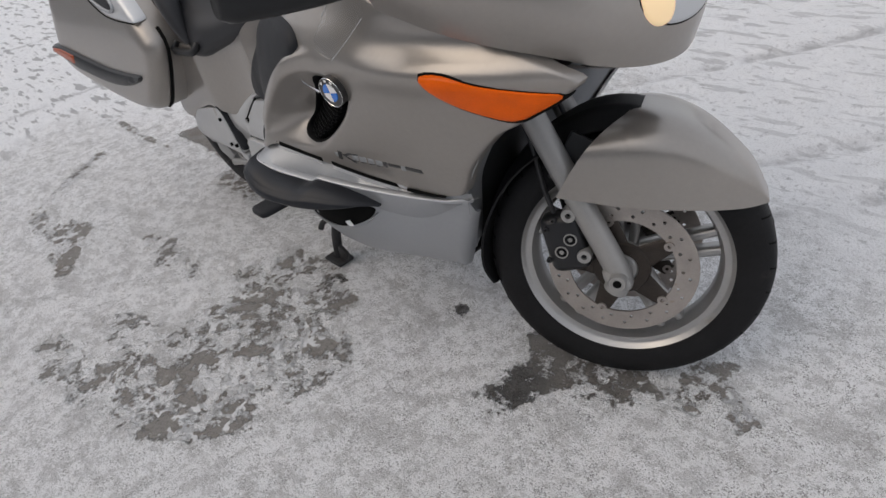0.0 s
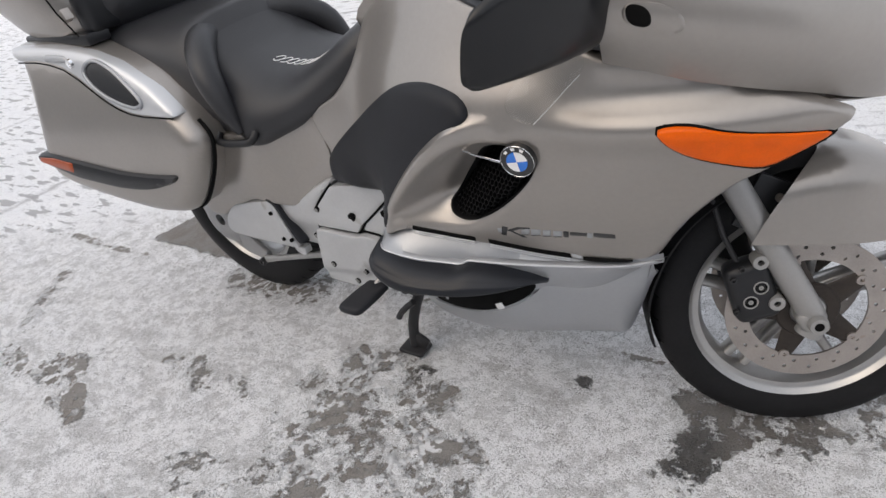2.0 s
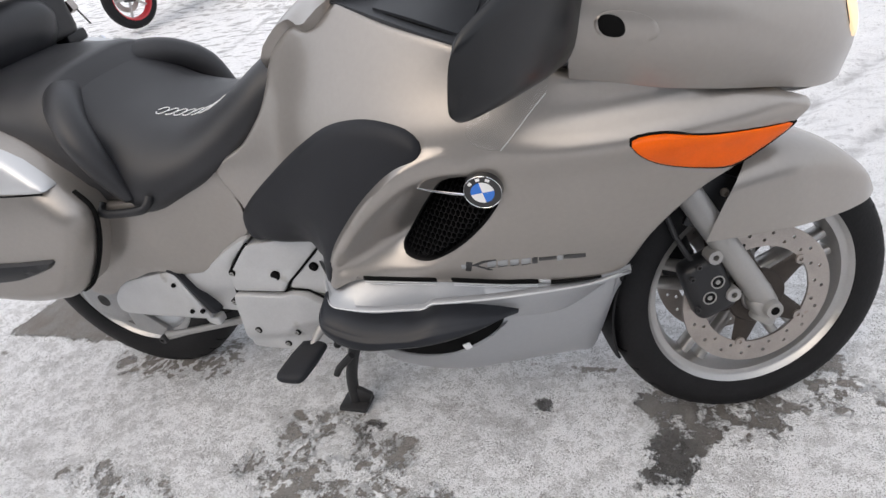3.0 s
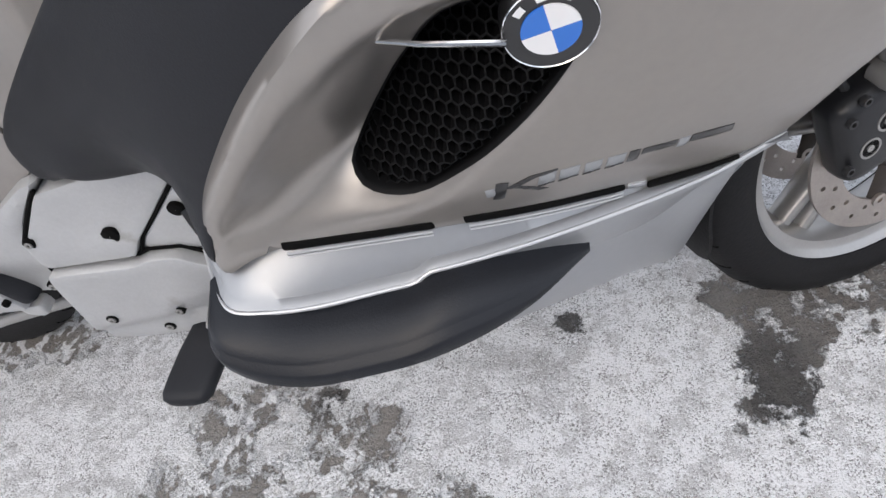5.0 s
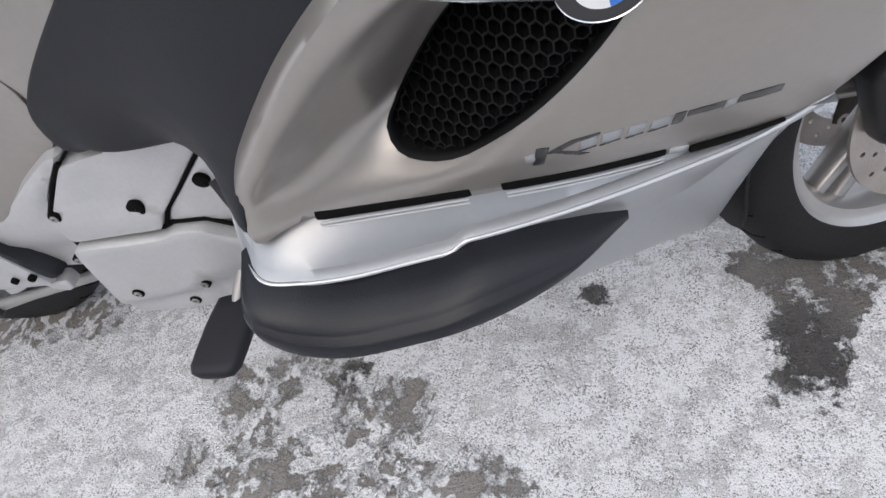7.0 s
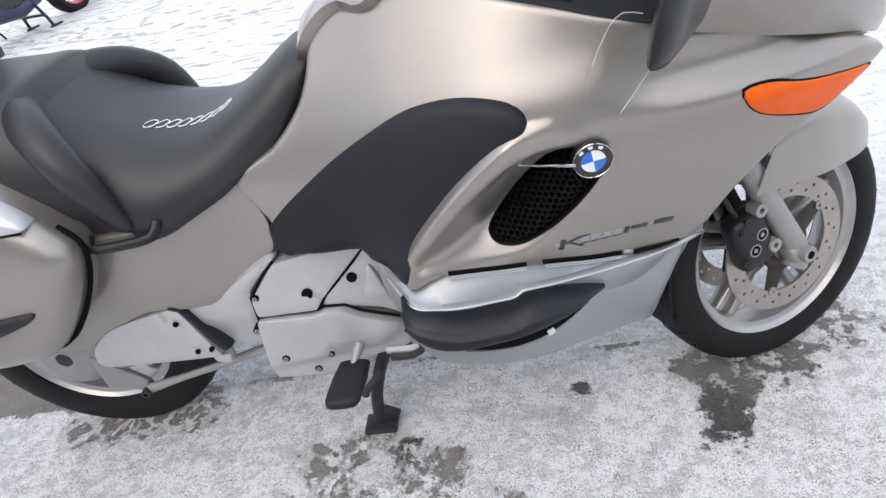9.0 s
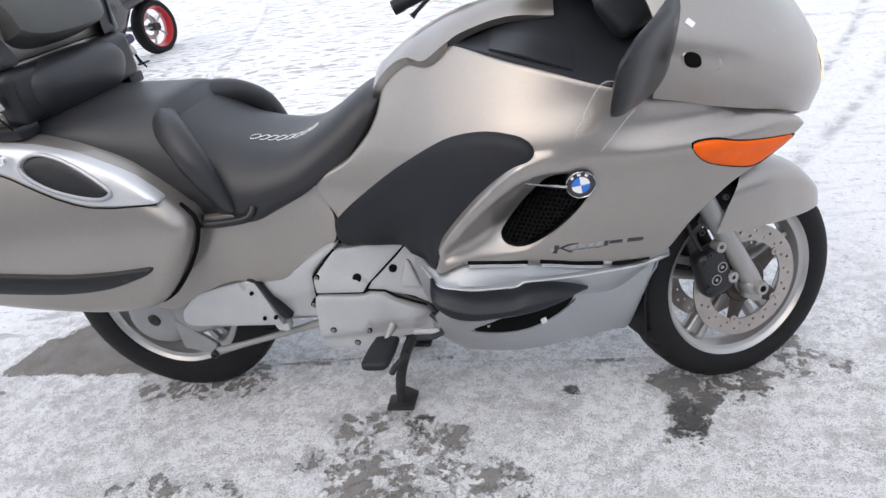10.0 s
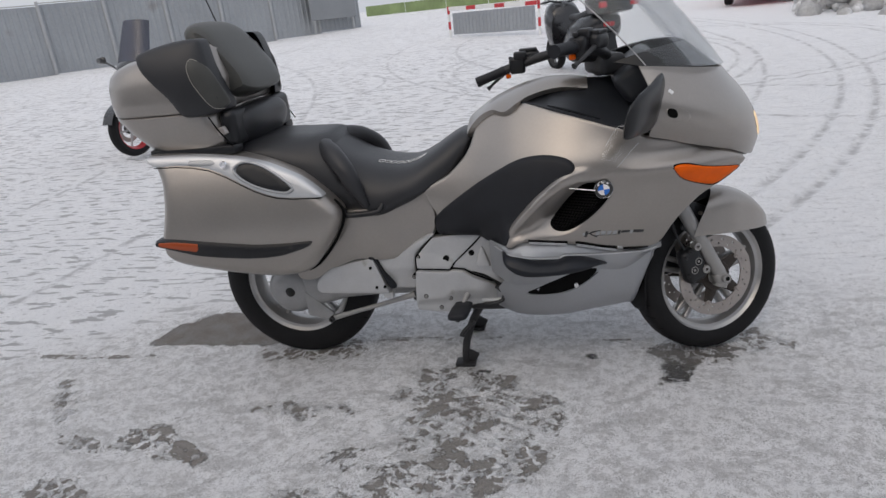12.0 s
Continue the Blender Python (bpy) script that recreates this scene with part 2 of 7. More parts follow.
def both(name, vf, mat, parent, label="", sharp=38):
    """The right-hand part and its mirror image on the left."""
    ob = add(name, *vf, mat, parent, label, sharp)
    add(name, *flipped(*vf), mat, parent, label, sharp)
    return ob


def loft(rings, closed=True, caps=True):
    """A skin over rings of points."""
    rings = [np.asarray(r, float) for r in rings]
    m = len(rings[0])
    verts = [tuple(p) for r in rings for p in r]
    faces = []
    for i in range(len(rings) - 1):
        for j in range(m if closed else m - 1):
            a, b = i * m + j, i * m + (j + 1) % m
            faces.append((a, b, b + m, a + m))
    if caps and closed:
        faces += [tuple(reversed(range(m))), tuple(range((len(rings) - 1) * m, len(rings) * m))]
    return verts, faces


def thick(vf, t):
    """Gives an open skin a thickness: a second skin moved along the point normals, joined at the rim."""
    verts, faces = vf
    p = np.array(verts, float)
    nrm = np.zeros_like(p)
    for f in faces:
        q = p[list(f)]
        n = np.cross(q[1] - q[0], q[2] - q[0])
        if len(f) == 4:
            n += np.cross(q[2] - q[0], q[3] - q[0])
        for i in f:
            nrm[i] += n
    nrm /= np.linalg.norm(nrm, axis=1)[:, None] + 1e-12
    m = len(p)
    out = [tuple(v) for v in p] + [tuple(v) for v in p - nrm * t]
    fs = list(faces) + [tuple(m + i for i in reversed(f)) for f in faces]
    seen = {}
    for f in faces:
        for i in range(len(f)):
            e = (f[i], f[(i + 1) % len(f)])
            k = tuple(sorted(e))
            seen[k] = None if k in seen else e
    fs += [(e[1], e[0], m + e[0], m + e[1]) for e in seen.values() if e]
    return out, fs


def ring(cx, cy, cz, ry, rz, n=24, power=2.0, axis="x"):
    """A rounded rectangle or ellipse across the x (or z) axis."""
    a = np.arange(n) * 2 * math.pi / n
    c, s = np.cos(a), np.sin(a)
    u, w = np.sign(c) * np.abs(c) ** (2 / power), np.sign(s) * np.abs(s) ** (2 / power)
    if axis == "x":
        return np.stack([np.full(n, cx), cy + ry * u, cz + rz * w], 1)
    return np.stack([cx + ry * u, cy + rz * w, np.full(n, cz)], 1)


def tube(path, radius, n=12, caps=True):
    """A round bar along a line; radius may be one number or one for each point."""
    p = np.asarray(path, float)
    r = np.full(len(p), radius) if np.isscalar(radius) else np.asarray(radius)
    t = np.gradient(p, axis=0)
    t /= np.linalg.norm(t, axis=1)[:, None]
    up = np.array([0.0, 0, 1]) if abs(t[0, 2]) < 0.9 else np.array([1.0, 0, 0])
    rings, a = [], np.arange(n) * 2 * math.pi / n
    for i in range(len(p)):
        s = np.cross(t[i], up)
        s /= np.linalg.norm(s)
        up = np.cross(s, t[i])
        rings.append(p[i] + r[i] * (np.cos(a)[:, None] * s + np.sin(a)[:, None] * up))
    vf = loft(rings, True, caps)
    return vf[0], [tuple(reversed(f)) for f in vf[1]]


def spin(profile, n=64, closed=True):
    """Turns a profile of (radius, along the axle) round the y axis."""
    pr = np.asarray(profile, float)
    a = np.arange(n) * 2 * math.pi / n
    verts = [(r * math.cos(t), w, r * math.sin(t)) for t in a for r, w in pr]
    m, faces = len(pr), []
    for i in range(n):
        for j in range(m if closed else m - 1):
            p, q = i * m + j, i * m + (j + 1) % m
            r, s = ((i + 1) % n) * m + (j + 1) % m, ((i + 1) % n) * m + j
            faces.append((p, s, r, q))
    return verts, faces


def block(sx, sy, sz, bevel=0.004, segments=2):
    bm = bmesh.new()
    bmesh.ops.create_cube(bm, size=1)
    bmesh.ops.scale(bm, vec=(sx, sy, sz), verts=bm.verts)
    if bevel:
        bmesh.ops.bevel(bm, geom=bm.edges[:], offset=bevel, segments=segments, affect="EDGES", profile=0.5)
    bm.verts.index_update()
    vf = [v.co[:] for v in bm.verts], [[v.index for v in f.verts] for f in bm.faces]
    bm.free()
    return vf


def moved(vf, m):
    return [tuple(m @ Vector(v)) for v in vf[0]], vf[1]


def joined(*vfs):
    verts, faces = [], []
    for v, f in vfs:
        k = len(verts)
        verts += list(v)
        faces += [tuple(i + k for i in t) for t in f]
    return verts, faces


def bolt(r=0.008, h=0.006):
    """A socket screw head that points along -y."""
    return spin([(0.0005, h * 0.35), (r * 0.5, h * 0.35), (r * 0.5, -h), (r * 0.9, -h), (r, -h * 0.7), (r, h), (0.0005, h)][::-1], 14, False)


# ---- ground ----


def ground_material():
    m = bpy.data.materials.new("trodden_snow_and_ice")
    m.use_nodes = True
    nt = m.node_tree
    b, link = nt.nodes["Principled BSDF"], nt.links.new
    co = nt.nodes.new("ShaderNodeTexCoord")

    def noise_at(scale, detail=6, rough=0.6):
        n = nt.nodes.new("ShaderNodeTexNoise")
        n.inputs["Scale"].default_value, n.inputs["Detail"].default_value, n.inputs["Roughness"].default_value = scale, detail, rough
        link(co.outputs["Object"], n.inputs["Vector"])
        return n.outputs["Fac"]

    def calc(op, a, c, d=None):
        n = nt.nodes.new("ShaderNodeMath")
        n.operation = op
        for i, v in enumerate((a, c, d)):
            if v is None:
                continue
            if isinstance(v, (int, float)):
                n.inputs[i].default_value = v
            else:
                link(v, n.inputs[i])
        return n.outputs[0]

    def span(v, a, c, lo=0.0, hi=1.0):
        n = nt.nodes.new("ShaderNodeMapRange")
        n.inputs[1].default_value, n.inputs[2].default_value, n.inputs[3].default_value, n.inputs[4].default_value = a, c, lo, hi
        link(v, n.inputs[0])
        return n.outputs[0]

    def blend(f, a, c):
        n = nt.nodes.new("ShaderNodeMixRGB")
        for i, v in enumerate((f, a, c)):
            if isinstance(v, tuple):
                n.inputs[i].default_value = (*v, 1)
            else:
                link(v, n.inputs[i])
        return n.outputs[0]

    melt = nt.nodes.new("ShaderNodeAttribute")
    melt.attribute_name = "melt"
    wetness = nt.nodes.new("ShaderNodeAttribute")
    wetness.attribute_name = "wet"
    clean = nt.nodes.new("ShaderNodeAttribute")
    clean.attribute_name = "clean"
    big, mid, small, grit, grain = noise_at(1.1), noise_at(7, 8, 0.65), noise_at(34, 8, 0.72), noise_at(210, 3), noise_at(420, 2)
    speck = noise_at(120, 3, 0.7)
    # trodden grey ice, whiter where the mid-sized clumps lie, with grains and grit
    ice = blend(span(big, 0.35, 0.65), (0.80, 0.80, 0.805), (0.88, 0.885, 0.90))
    ice = blend(span(mid, 0.45, 0.66), ice, (0.89, 0.895, 0.91))
    dark = span(calc("ADD", calc("MULTIPLY", small, 0.8), calc("ADD", calc("MULTIPLY", grit, 0.9), calc("MULTIPLY", grain, 0.9))), 1.03, 1.25, 0.0, 1.0)
    ice = blend(dark, (0.19, 0.187, 0.185), ice)
    # thin broken crust, its holes showing the greyer ice below
    crust = span(calc("MULTIPLY_ADD", noise_at(70, 4, 0.7), 0.35, noise_at(19, 9, 0.74)), 0.685, 0.725, 0.0, 0.5)
    ice = blend(crust, ice, (0.40, 0.395, 0.39))
    # greyer blotches and streaks where feet and tyres wore the ice thin
    mq = nt.nodes.new("ShaderNodeMapping")
    mq.inputs["Scale"].default_value, mq.inputs["Rotation"].default_value = (3.0, 5.5, 1.0), (0, 0, radians(-28))
    link(co.outputs["Object"], mq.inputs[0])
    streak = nt.nodes.new("ShaderNodeTexNoise")
    streak.inputs["Scale"].default_value, streak.inputs["Detail"].default_value, streak.inputs["Roughness"].default_value = 1.5, 9, 0.68
    link(mq.outputs[0], streak.inputs["Vector"])
    ice = blend(span(streak.outputs["Fac"], 0.53, 0.62, 0.0, 0.55), ice, (0.36, 0.355, 0.35))
    ice = blend(span(grain, 0.57, 0.63, 0.0, 0.9), ice, (0.93, 0.935, 0.95))
    ice = blend(span(speck, 0.655, 0.71, 0.0, 0.65), ice, (0.10, 0.095, 0.09))
    fresh = blend(span(mid, 0.3, 0.7), (0.84, 0.85, 0.87), (0.92, 0.925, 0.94))
    fresh = blend(span(small, 0.34, 0.44), (0.50, 0.50, 0.515), fresh)
    fresh = blend(span(speck, 0.62, 0.70, 0.0, 0.55), fresh, (0.36, 0.36, 0.37))
    fresh = blend(span(grit, 0.38, 0.46, 0.55, 0.0), fresh, (0.52, 0.52, 0.53))
    # wind-blown dashes and old tyre tracks in the snow
    mp = nt.nodes.new("ShaderNodeMapping")
    mp.inputs["Scale"].default_value, mp.inputs["Rotation"].default_value = (2.2, 9.0, 1.0), (0, 0, radians(12))
    link(co.outputs["Object"], mp.inputs[0])
    dash = nt.nodes.new("ShaderNodeTexNoise")
    dash.inputs["Scale"].default_value, dash.inputs["Detail"].default_value = 2.4, 8
    link(mp.outputs[0], dash.inputs["Vector"])
    place = nt.nodes.new("ShaderNodeSeparateXYZ")
    link(co.outputs["Object"], place.inputs[0])
    fresh = blend(calc("MULTIPLY", span(dash.outputs["Fac"], 0.56, 0.60, 0.0, 0.85), span(place.outputs[0], -0.5, 2.2, 1.0, 0.22)), fresh, (0.36, 0.36, 0.37))
    tracks = None
    for cx, cy, r in ((-8.99, 9.69, 13.93), (-8.99, 9.69, 13.63), (-8.99, 9.69, 12.85), (51.6, 5.6, 60.0), (51.6, 5.6, 60.3), (51.6, 5.6, 62.0), (51.6, 5.6, 62.3), (-1.0, 9.0, 4.6), (-1.0, 9.0, 4.85), (2.5, 9.5, 3.4), (2.5, 9.5, 3.62), (-4.2, 8.4, 2.2), (8.0, 14.0, 9.5), (8.0, 14.0, 11.0), (-20.0, 2.0, 16.2), (-20.0, 2.0, 18.0)):
        off = nt.nodes.new("ShaderNodeVectorMath")
        off.operation = "DISTANCE"
        off.inputs[1].default_value = (cx, cy, 0)
        link(co.outputs["Object"], off.inputs[0])
        gap = calc("ABSOLUTE", calc("SUBTRACT", off.outputs["Value"], r), 0.0)
        line = span(calc("MULTIPLY_ADD", small, 0.05, gap), 0.035, 0.075, 1.0, 0.0)
        tracks = line if tracks is None else calc("MAXIMUM", tracks, line)
    worn = calc("MULTIPLY", tracks, span(mid, 0.42, 0.58))
    fresh = blend(calc("MULTIPLY", worn, 0.7), fresh, (0.36, 0.36, 0.37))
    snow = blend(span(calc("MULTIPLY_ADD", mid, 0.5, clean.outputs["Fac"]), 0.45, 0.95), ice, fresh)
    # bare damp concrete in the melted places
    soil = blend(span(noise_at(9, 4, 0.6), 0.40, 0.62), (0.225, 0.188, 0.163), (0.285, 0.268, 0.250))
    soil = blend(span(grit, 0.48, 0.68, 0.0, 0.55), soil, (0.11, 0.10, 0.09))
    soil = blend(span(grain, 0.62, 0.68, 0.0, 0.5), soil, (0.5, 0.49, 0.47))
    wet_soil = blend(span(small, 0.3, 0.7), (0.040, 0.038, 0.036), (0.085, 0.078, 0.072))
    wet_soil = blend(span(grain, 0.60, 0.68, 0.0, 0.35), wet_soil, (0.3, 0.29, 0.28))
    soil = blend(wetness.outputs["Fac"], soil, wet_soil)
    # flakes of frost left on the bare ground
    flake = nt.nodes.new("ShaderNodeTexVoronoi")
    flake.feature, flake.inputs["Scale"].default_value, flake.inputs["Randomness"].default_value = "DISTANCE_TO_EDGE", 17.0, 1.0
    bent = nt.nodes.new("ShaderNodeVectorMath")
    bent.operation = "MULTIPLY_ADD"
    rough_n = nt.nodes.new("ShaderNodeTexNoise")
    rough_n.inputs["Scale"].default_value, rough_n.inputs["Detail"].default_value = 40, 4
    link(co.outputs["Object"], rough_n.inputs["Vector"])
    link(rough_n.outputs["Color"], bent.inputs[0])
    bent.inputs[1].default_value = (0.05, 0.05, 0.05)
    link(co.outputs["Object"], bent.inputs[2])
    link(bent.outputs[0], flake.inputs["Vector"])
    frost = calc("MULTIPLY", span(flake.outputs["Distance"], 0.10, 0.14, 1.0, 0.0), span(noise_at(6, 6, 0.65), 0.50, 0.53))
    frost = calc("MULTIPLY", frost, span(wetness.outputs["Fac"], 0.0, 0.3, 1.0, 0.0))
    soil = blend(frost, soil, (0.82, 0.825, 0.84))
    clump = noise_at(9, 11, 0.74)
    edge = calc("ADD", melt.outputs["Fac"], calc("MULTIPLY_ADD", small, 1.1, calc("MULTIPLY_ADD", clump, 2.7, -1.92)))
    mask = span(edge, 0.46, 0.57)
    col = blend(mask, snow, soil)
    link(col, b.inputs["Base Color"])
    ro = calc("MULTIPLY_ADD", mask, -0.08, span(mid, 0.3, 0.7, 0.55, 0.8))
    link(calc("MULTIPLY_ADD", calc("MULTIPLY", wetness.outputs["Fac"], mask), -0.36, ro), b.inputs["Roughness"])
    bp = nt.nodes.new("ShaderNodeBump")
    bp.inputs["Strength"].default_value, bp.inputs["Distance"].default_value = 1.0, 0.010
    hgt = calc("ADD", calc("MULTIPLY", mask, -0.8), calc("ADD", calc("MULTIPLY", small, 0.8), calc("MULTIPLY_ADD", grain, 0.25, calc("MULTIPLY", grit, 0.6))))
    link(hgt, bp.inputs["Height"])
    link(bp.outputs[0], b.inputs["Normal"])
    return m


def blob(p, cx, cy, rx, ry, turn=0.0):
    """One in the middle of an oval, nought at its edge, negative outside."""
    c, s = math.cos(radians(turn)), math.sin(radians(turn))
    x, y = p[:, 0] - cx, p[:, 1] - cy
    return 1 - np.hypot((c * x + s * y) / rx, (-s * x + c * y) / ry)


def ground_z(y):
    """The yard climbs gently towards its far side."""
    d = np.minimum(np.asarray(y, float), 45.0) - 1.5
    return np.where(d <= 0, 0.0, np.where(d < 2, 0.0085 * d * d, 0.034 * (d - 1)))


def shore(p, outline, soft=0.07):
    """Signed depth inside an outline, in units of soft, for points near it."""
    o = curve(outline, 0.03, soft=0.4)
    out = np.full(len(p), -9.0)
    near = np.nonzero((p[:, 0] > o[:, 0].min() - 0.3) & (p[:, 0] < o[:, 0].max() + 0.3) & (p[:, 1] > o[:, 1].min() - 0.3) & (p[:, 1] < o[:, 1].max() + 0.3))[0]
    d = away(p[near], o)
    out[near] = np.where(inside(p[near], o), d, -d) / soft
    return out


def ground():
    xs = np.concatenate([-np.geomspace(900, 3.2, 26), np.arange(-3.0, 4.2, 0.03), np.geomspace(4.3, 900, 26)])
    ys = np.concatenate([-np.geomspace(900, 2.7, 24), np.arange(-2.6, 5.0, 0.03), np.geomspace(5.1, 900, 28)])
    gx, gy = np.meshgrid(xs, ys)
    p = np.stack([gx.ravel(), gy.ravel()], 1)
    melt = np.full(len(p), -0.8)
    wet = np.zeros(len(p))
    # where the snow has melted: outline, how bare
    for outline, much in (
            (((0.43, -0.30), (0.51, -0.20), (0.64, -0.175), (0.78, -0.20), (0.90, -0.225), (0.967, -0.32), (1.07, -0.44), (1.055, -0.60), (1.03, -0.74), (0.92, -0.85), (0.75, -0.92), (0.60, -0.91), (0.46, -0.86), (0.50, -0.66), (0.53, -0.55), (0.49, -0.43)), 0.49),
            (((0.52, -0.50), (0.30, -0.45), (0.0, -0.44), (-0.09, -0.50), (0.10, -0.53), (0.36, -0.52), (0.50, -0.56)), 0.42),
            (((0.50, -0.68), (0.33, -0.72), (0.20, -0.82), (0.22, -0.97), (0.40, -1.02), (0.62, -0.94)), 0.34),
            (((-0.52, -0.69), (-0.50, -0.57), (-0.36, -0.60), (-0.22, -0.69), (-0.08, -0.79), (-0.18, -0.81), (-0.36, -0.75)), 0.62),
            (((-1.05, -0.37), (-1.04, -0.27), (-0.96, -0.33), (-0.88, -0.46), (-0.72, -0.62), (-0.56, -0.74), (-0.58, -0.78), (-0.78, -0.68), (-0.93, -0.53)), 0.46),
            (((-0.66, -0.93), (-0.56, -0.88), (-0.40, -0.98), (-0.30, -1.10), (-0.48, -1.12), (-0.62, -1.04)), 0.55),
            (((-0.85, 0.02), (-0.80, 0.22), (-0.60, 0.36), (-0.36, 0.26), (-0.12, 0.14), (-0.02, 0.03), (-0.26, 0.01), (-0.55, 0.0)), 1.5),
            (((-0.25, -0.03), (0.10, 0.02), (0.24, -0.02), (0.24, -0.09), (-0.08, -0.13), (-0.22, -0.10)), 0.62),
            (((1.36, -0.03), (1.38, -0.08), (1.44, -0.12), (1.43, -0.20), (1.425, -0.27), (1.47, -0.305), (1.525, -0.285), (1.545, -0.19), (1.61, -0.16), (1.71, -0.11), (1.73, -0.02), (1.60, 0.02), (1.46, 0.0)), 0.56),
            (((1.435, -0.15), (1.425, -0.27), (1.47, -0.305), (1.525, -0.285), (1.54, -0.19), (1.49, -0.13)), 0.95),
            (((1.76, 0.02), (1.82, -0.06), (1.93, -0.05), (1.97, 0.0), (1.86, 0.06), (1.84, 0.14), (1.76, 0.12)), 0.52),
            (((1.16, -0.085), (1.185, -0.11), (1.205, -0.09), (1.18, -0.07)), 0.60), (((1.335, -0.055), (1.36, -0.08), (1.385, -0.06), (1.355, -0.04)), 0.9), (((0.75, -0.222), (0.772, -0.242), (0.79, -0.222), (0.77, -0.204)), 1.0)):
        melt = np.maximum(melt, np.clip(0.40 + 0.5 * shore(p, outline, 0.05 if much < 1 else 0.035), -0.8, much))
    for cx, cy, rx, ry, turn, much in ((0.40, 0.055, 0.80, 0.025, 1, 0.44), (1.25, 0.03, 0.30, 0.022, 0, 0.50), (-1.2, -0.10, 0.9, 0.030, 2, 0.50)):
        melt = np.maximum(melt, -0.8 + (0.8 + much) * np.clip(blob(p, cx, cy, rx * 1.35, ry * 1.35, turn) * 2.4, 0, 1))
    for cx, cy, rx, ry, turn in ((1.48, -0.22, 0.08, 0.12, 0), (0.77, -0.222, 0.05, 0.04, 0), (1.18, -0.09, 0.06, 0.05, 0), (1.36, -0.06, 0.06, 0.05, 0)):
        wet = np.maximum(wet, np.clip(blob(p, cx, cy, rx * 1.2, ry * 1.2, turn) * 2, 0, 1))
    wet = np.maximum(wet, 0.45 * np.clip(blob(p, 1.57, -0.08, 0.24, 0.14, 10) * 2, 0, 1))
    wet = np.maximum(wet, 0.30 * np.clip(blob(p, -0.46, 0.16, 0.60, 0.30, 8) * 3, 0, 1))
    wander = np.array([noise.noise((x * 0.9, y * 0.9, 7.1)) + 0.5 * noise.noise((x * 2.7, y * 2.7, 3.3)) if abs(x) < 8 and abs(y) < 8 else 0.0 for x, y in p])
    clean = np.clip((np.hypot((p[:, 0] - 0.7) / 2.2, (p[:, 1] + 0.9) / 1.9) - 0.78 + 0.30 * wander) / 0.5, 0, 1)
    near = (np.abs(p[:, 0]) < 12) & (np.abs(p[:, 1]) < 14)
    z = np.zeros(len(p))
    for i in np.nonzero(near)[0]:
        x, y = p[i]
        z[i] = 0.006 * noise.noise((x * 1.5, y * 1.5, 0.3)) + 0.004 * noise.noise((x * 6, y * 6, 1.7))
        if y > 0.7 or x > 2.2 or x < -1.2:
            z[i] += 0.008 * noise.noise((x * 9, y * 16, 4.0)) * min(1, max(y - 0.7, x - 2.2, -1.2 - x) * 1.5)
    # ruts that tyres pressed into the snow
    for cx, cy, r in ((-8.99, 9.69, 13.93), (-8.99, 9.69, 13.63), (-8.99, 9.69, 12.85), (-1.0, 9.0, 4.6), (-1.0, 9.0, 4.75), (2.5, 9.5, 3.4), (2.5, 9.5, 3.52), (-4.2, 8.4, 2.2)):
        d = np.hypot(p[:, 0] - cx, p[:, 1] - cy) - r
        z -= np.where(p[:, 1] > 0.9, 0.016 * np.exp(-(d / 0.045) ** 2) - 0.007 * np.exp(-((np.abs(d) - 0.085) / 0.03) ** 2), 0)
    z -= 0.005
    flat = np.clip(melt + 0.2, 0, 1)
    z = z * (1 - 0.7 * flat) - 0.002 * flat + ground_z(p[:, 1])
    n, m = len(xs), len(ys)
    faces = [(j * n + i, j * n + i + 1, (j + 1) * n + i + 1, (j + 1) * n + i) for j in range(m - 1) for i in range(n - 1)]
    ob = add("ground", np.column_stack([p, z]), faces, ground_material(), sharp=180)
    for key, vals in (("melt", melt), ("wet", wet), ("clean", clean)):
        at = ob.data.attributes.new(key, "FLOAT", "POINT")
        at.data.foreach_set("value", vals.astype(np.float32))
    tagged(ob, "trodden snow and ice over damp brownish concrete with melted patches", "snowy ground", kind="structure")


ground()

# ---- the touring motorcycle: x ahead, y to its left, z up ----
bike = thing("motorcycle", 0.8, 0.0, 0.0, "champagne and silver touring motorcycle with panniers on its centre stand", "motorcycle")

STATION = (0.40, 0.60, 0.78, 0.95, 1.10, 1.24, 1.40, 1.55, 1.67, 1.79)
LEVEL = (0.46, 0.60, 0.74, 0.80, 0.825, 0.89, 1.0, 1.1)
WIDTH = np.array([
    (0.22, 0.235, 0.23, 0.205, 0.195, 0.165, 0.09, 0.0), (0.21, 0.19, 0.18, 0.16, 0.15, 0.128, 0.05, 0.0), (0.26, 0.245, 0.215, 0.195, 0.185, 0.157, 0.08, 0.0), (0.305, 0.318, 0.297, 0.280, 0.270, 0.236, 0.16, 0.06),
    (0.31, 0.328, 0.326, 0.318, 0.311, 0.278, 0.215, 0.14), (0.25, 0.30, 0.316, 0.318, 0.312, 0.284, 0.25, 0.20), (0.20, 0.255, 0.290, 0.301, 0.277, 0.268, 0.245, 0.21), (0.125, 0.193, 0.243, 0.254, 0.229, 0.222, 0.20, 0.175),
    (0.08, 0.132, 0.181, 0.193, 0.175, 0.148, 0.138, 0.12), (0.0, 0.045, 0.09, 0.10, 0.095, 0.08, 0.07, 0.05)])


def smooth(u):
    u = np.clip(u, 0, 1)
    return u * u * (3 - 2 * u)


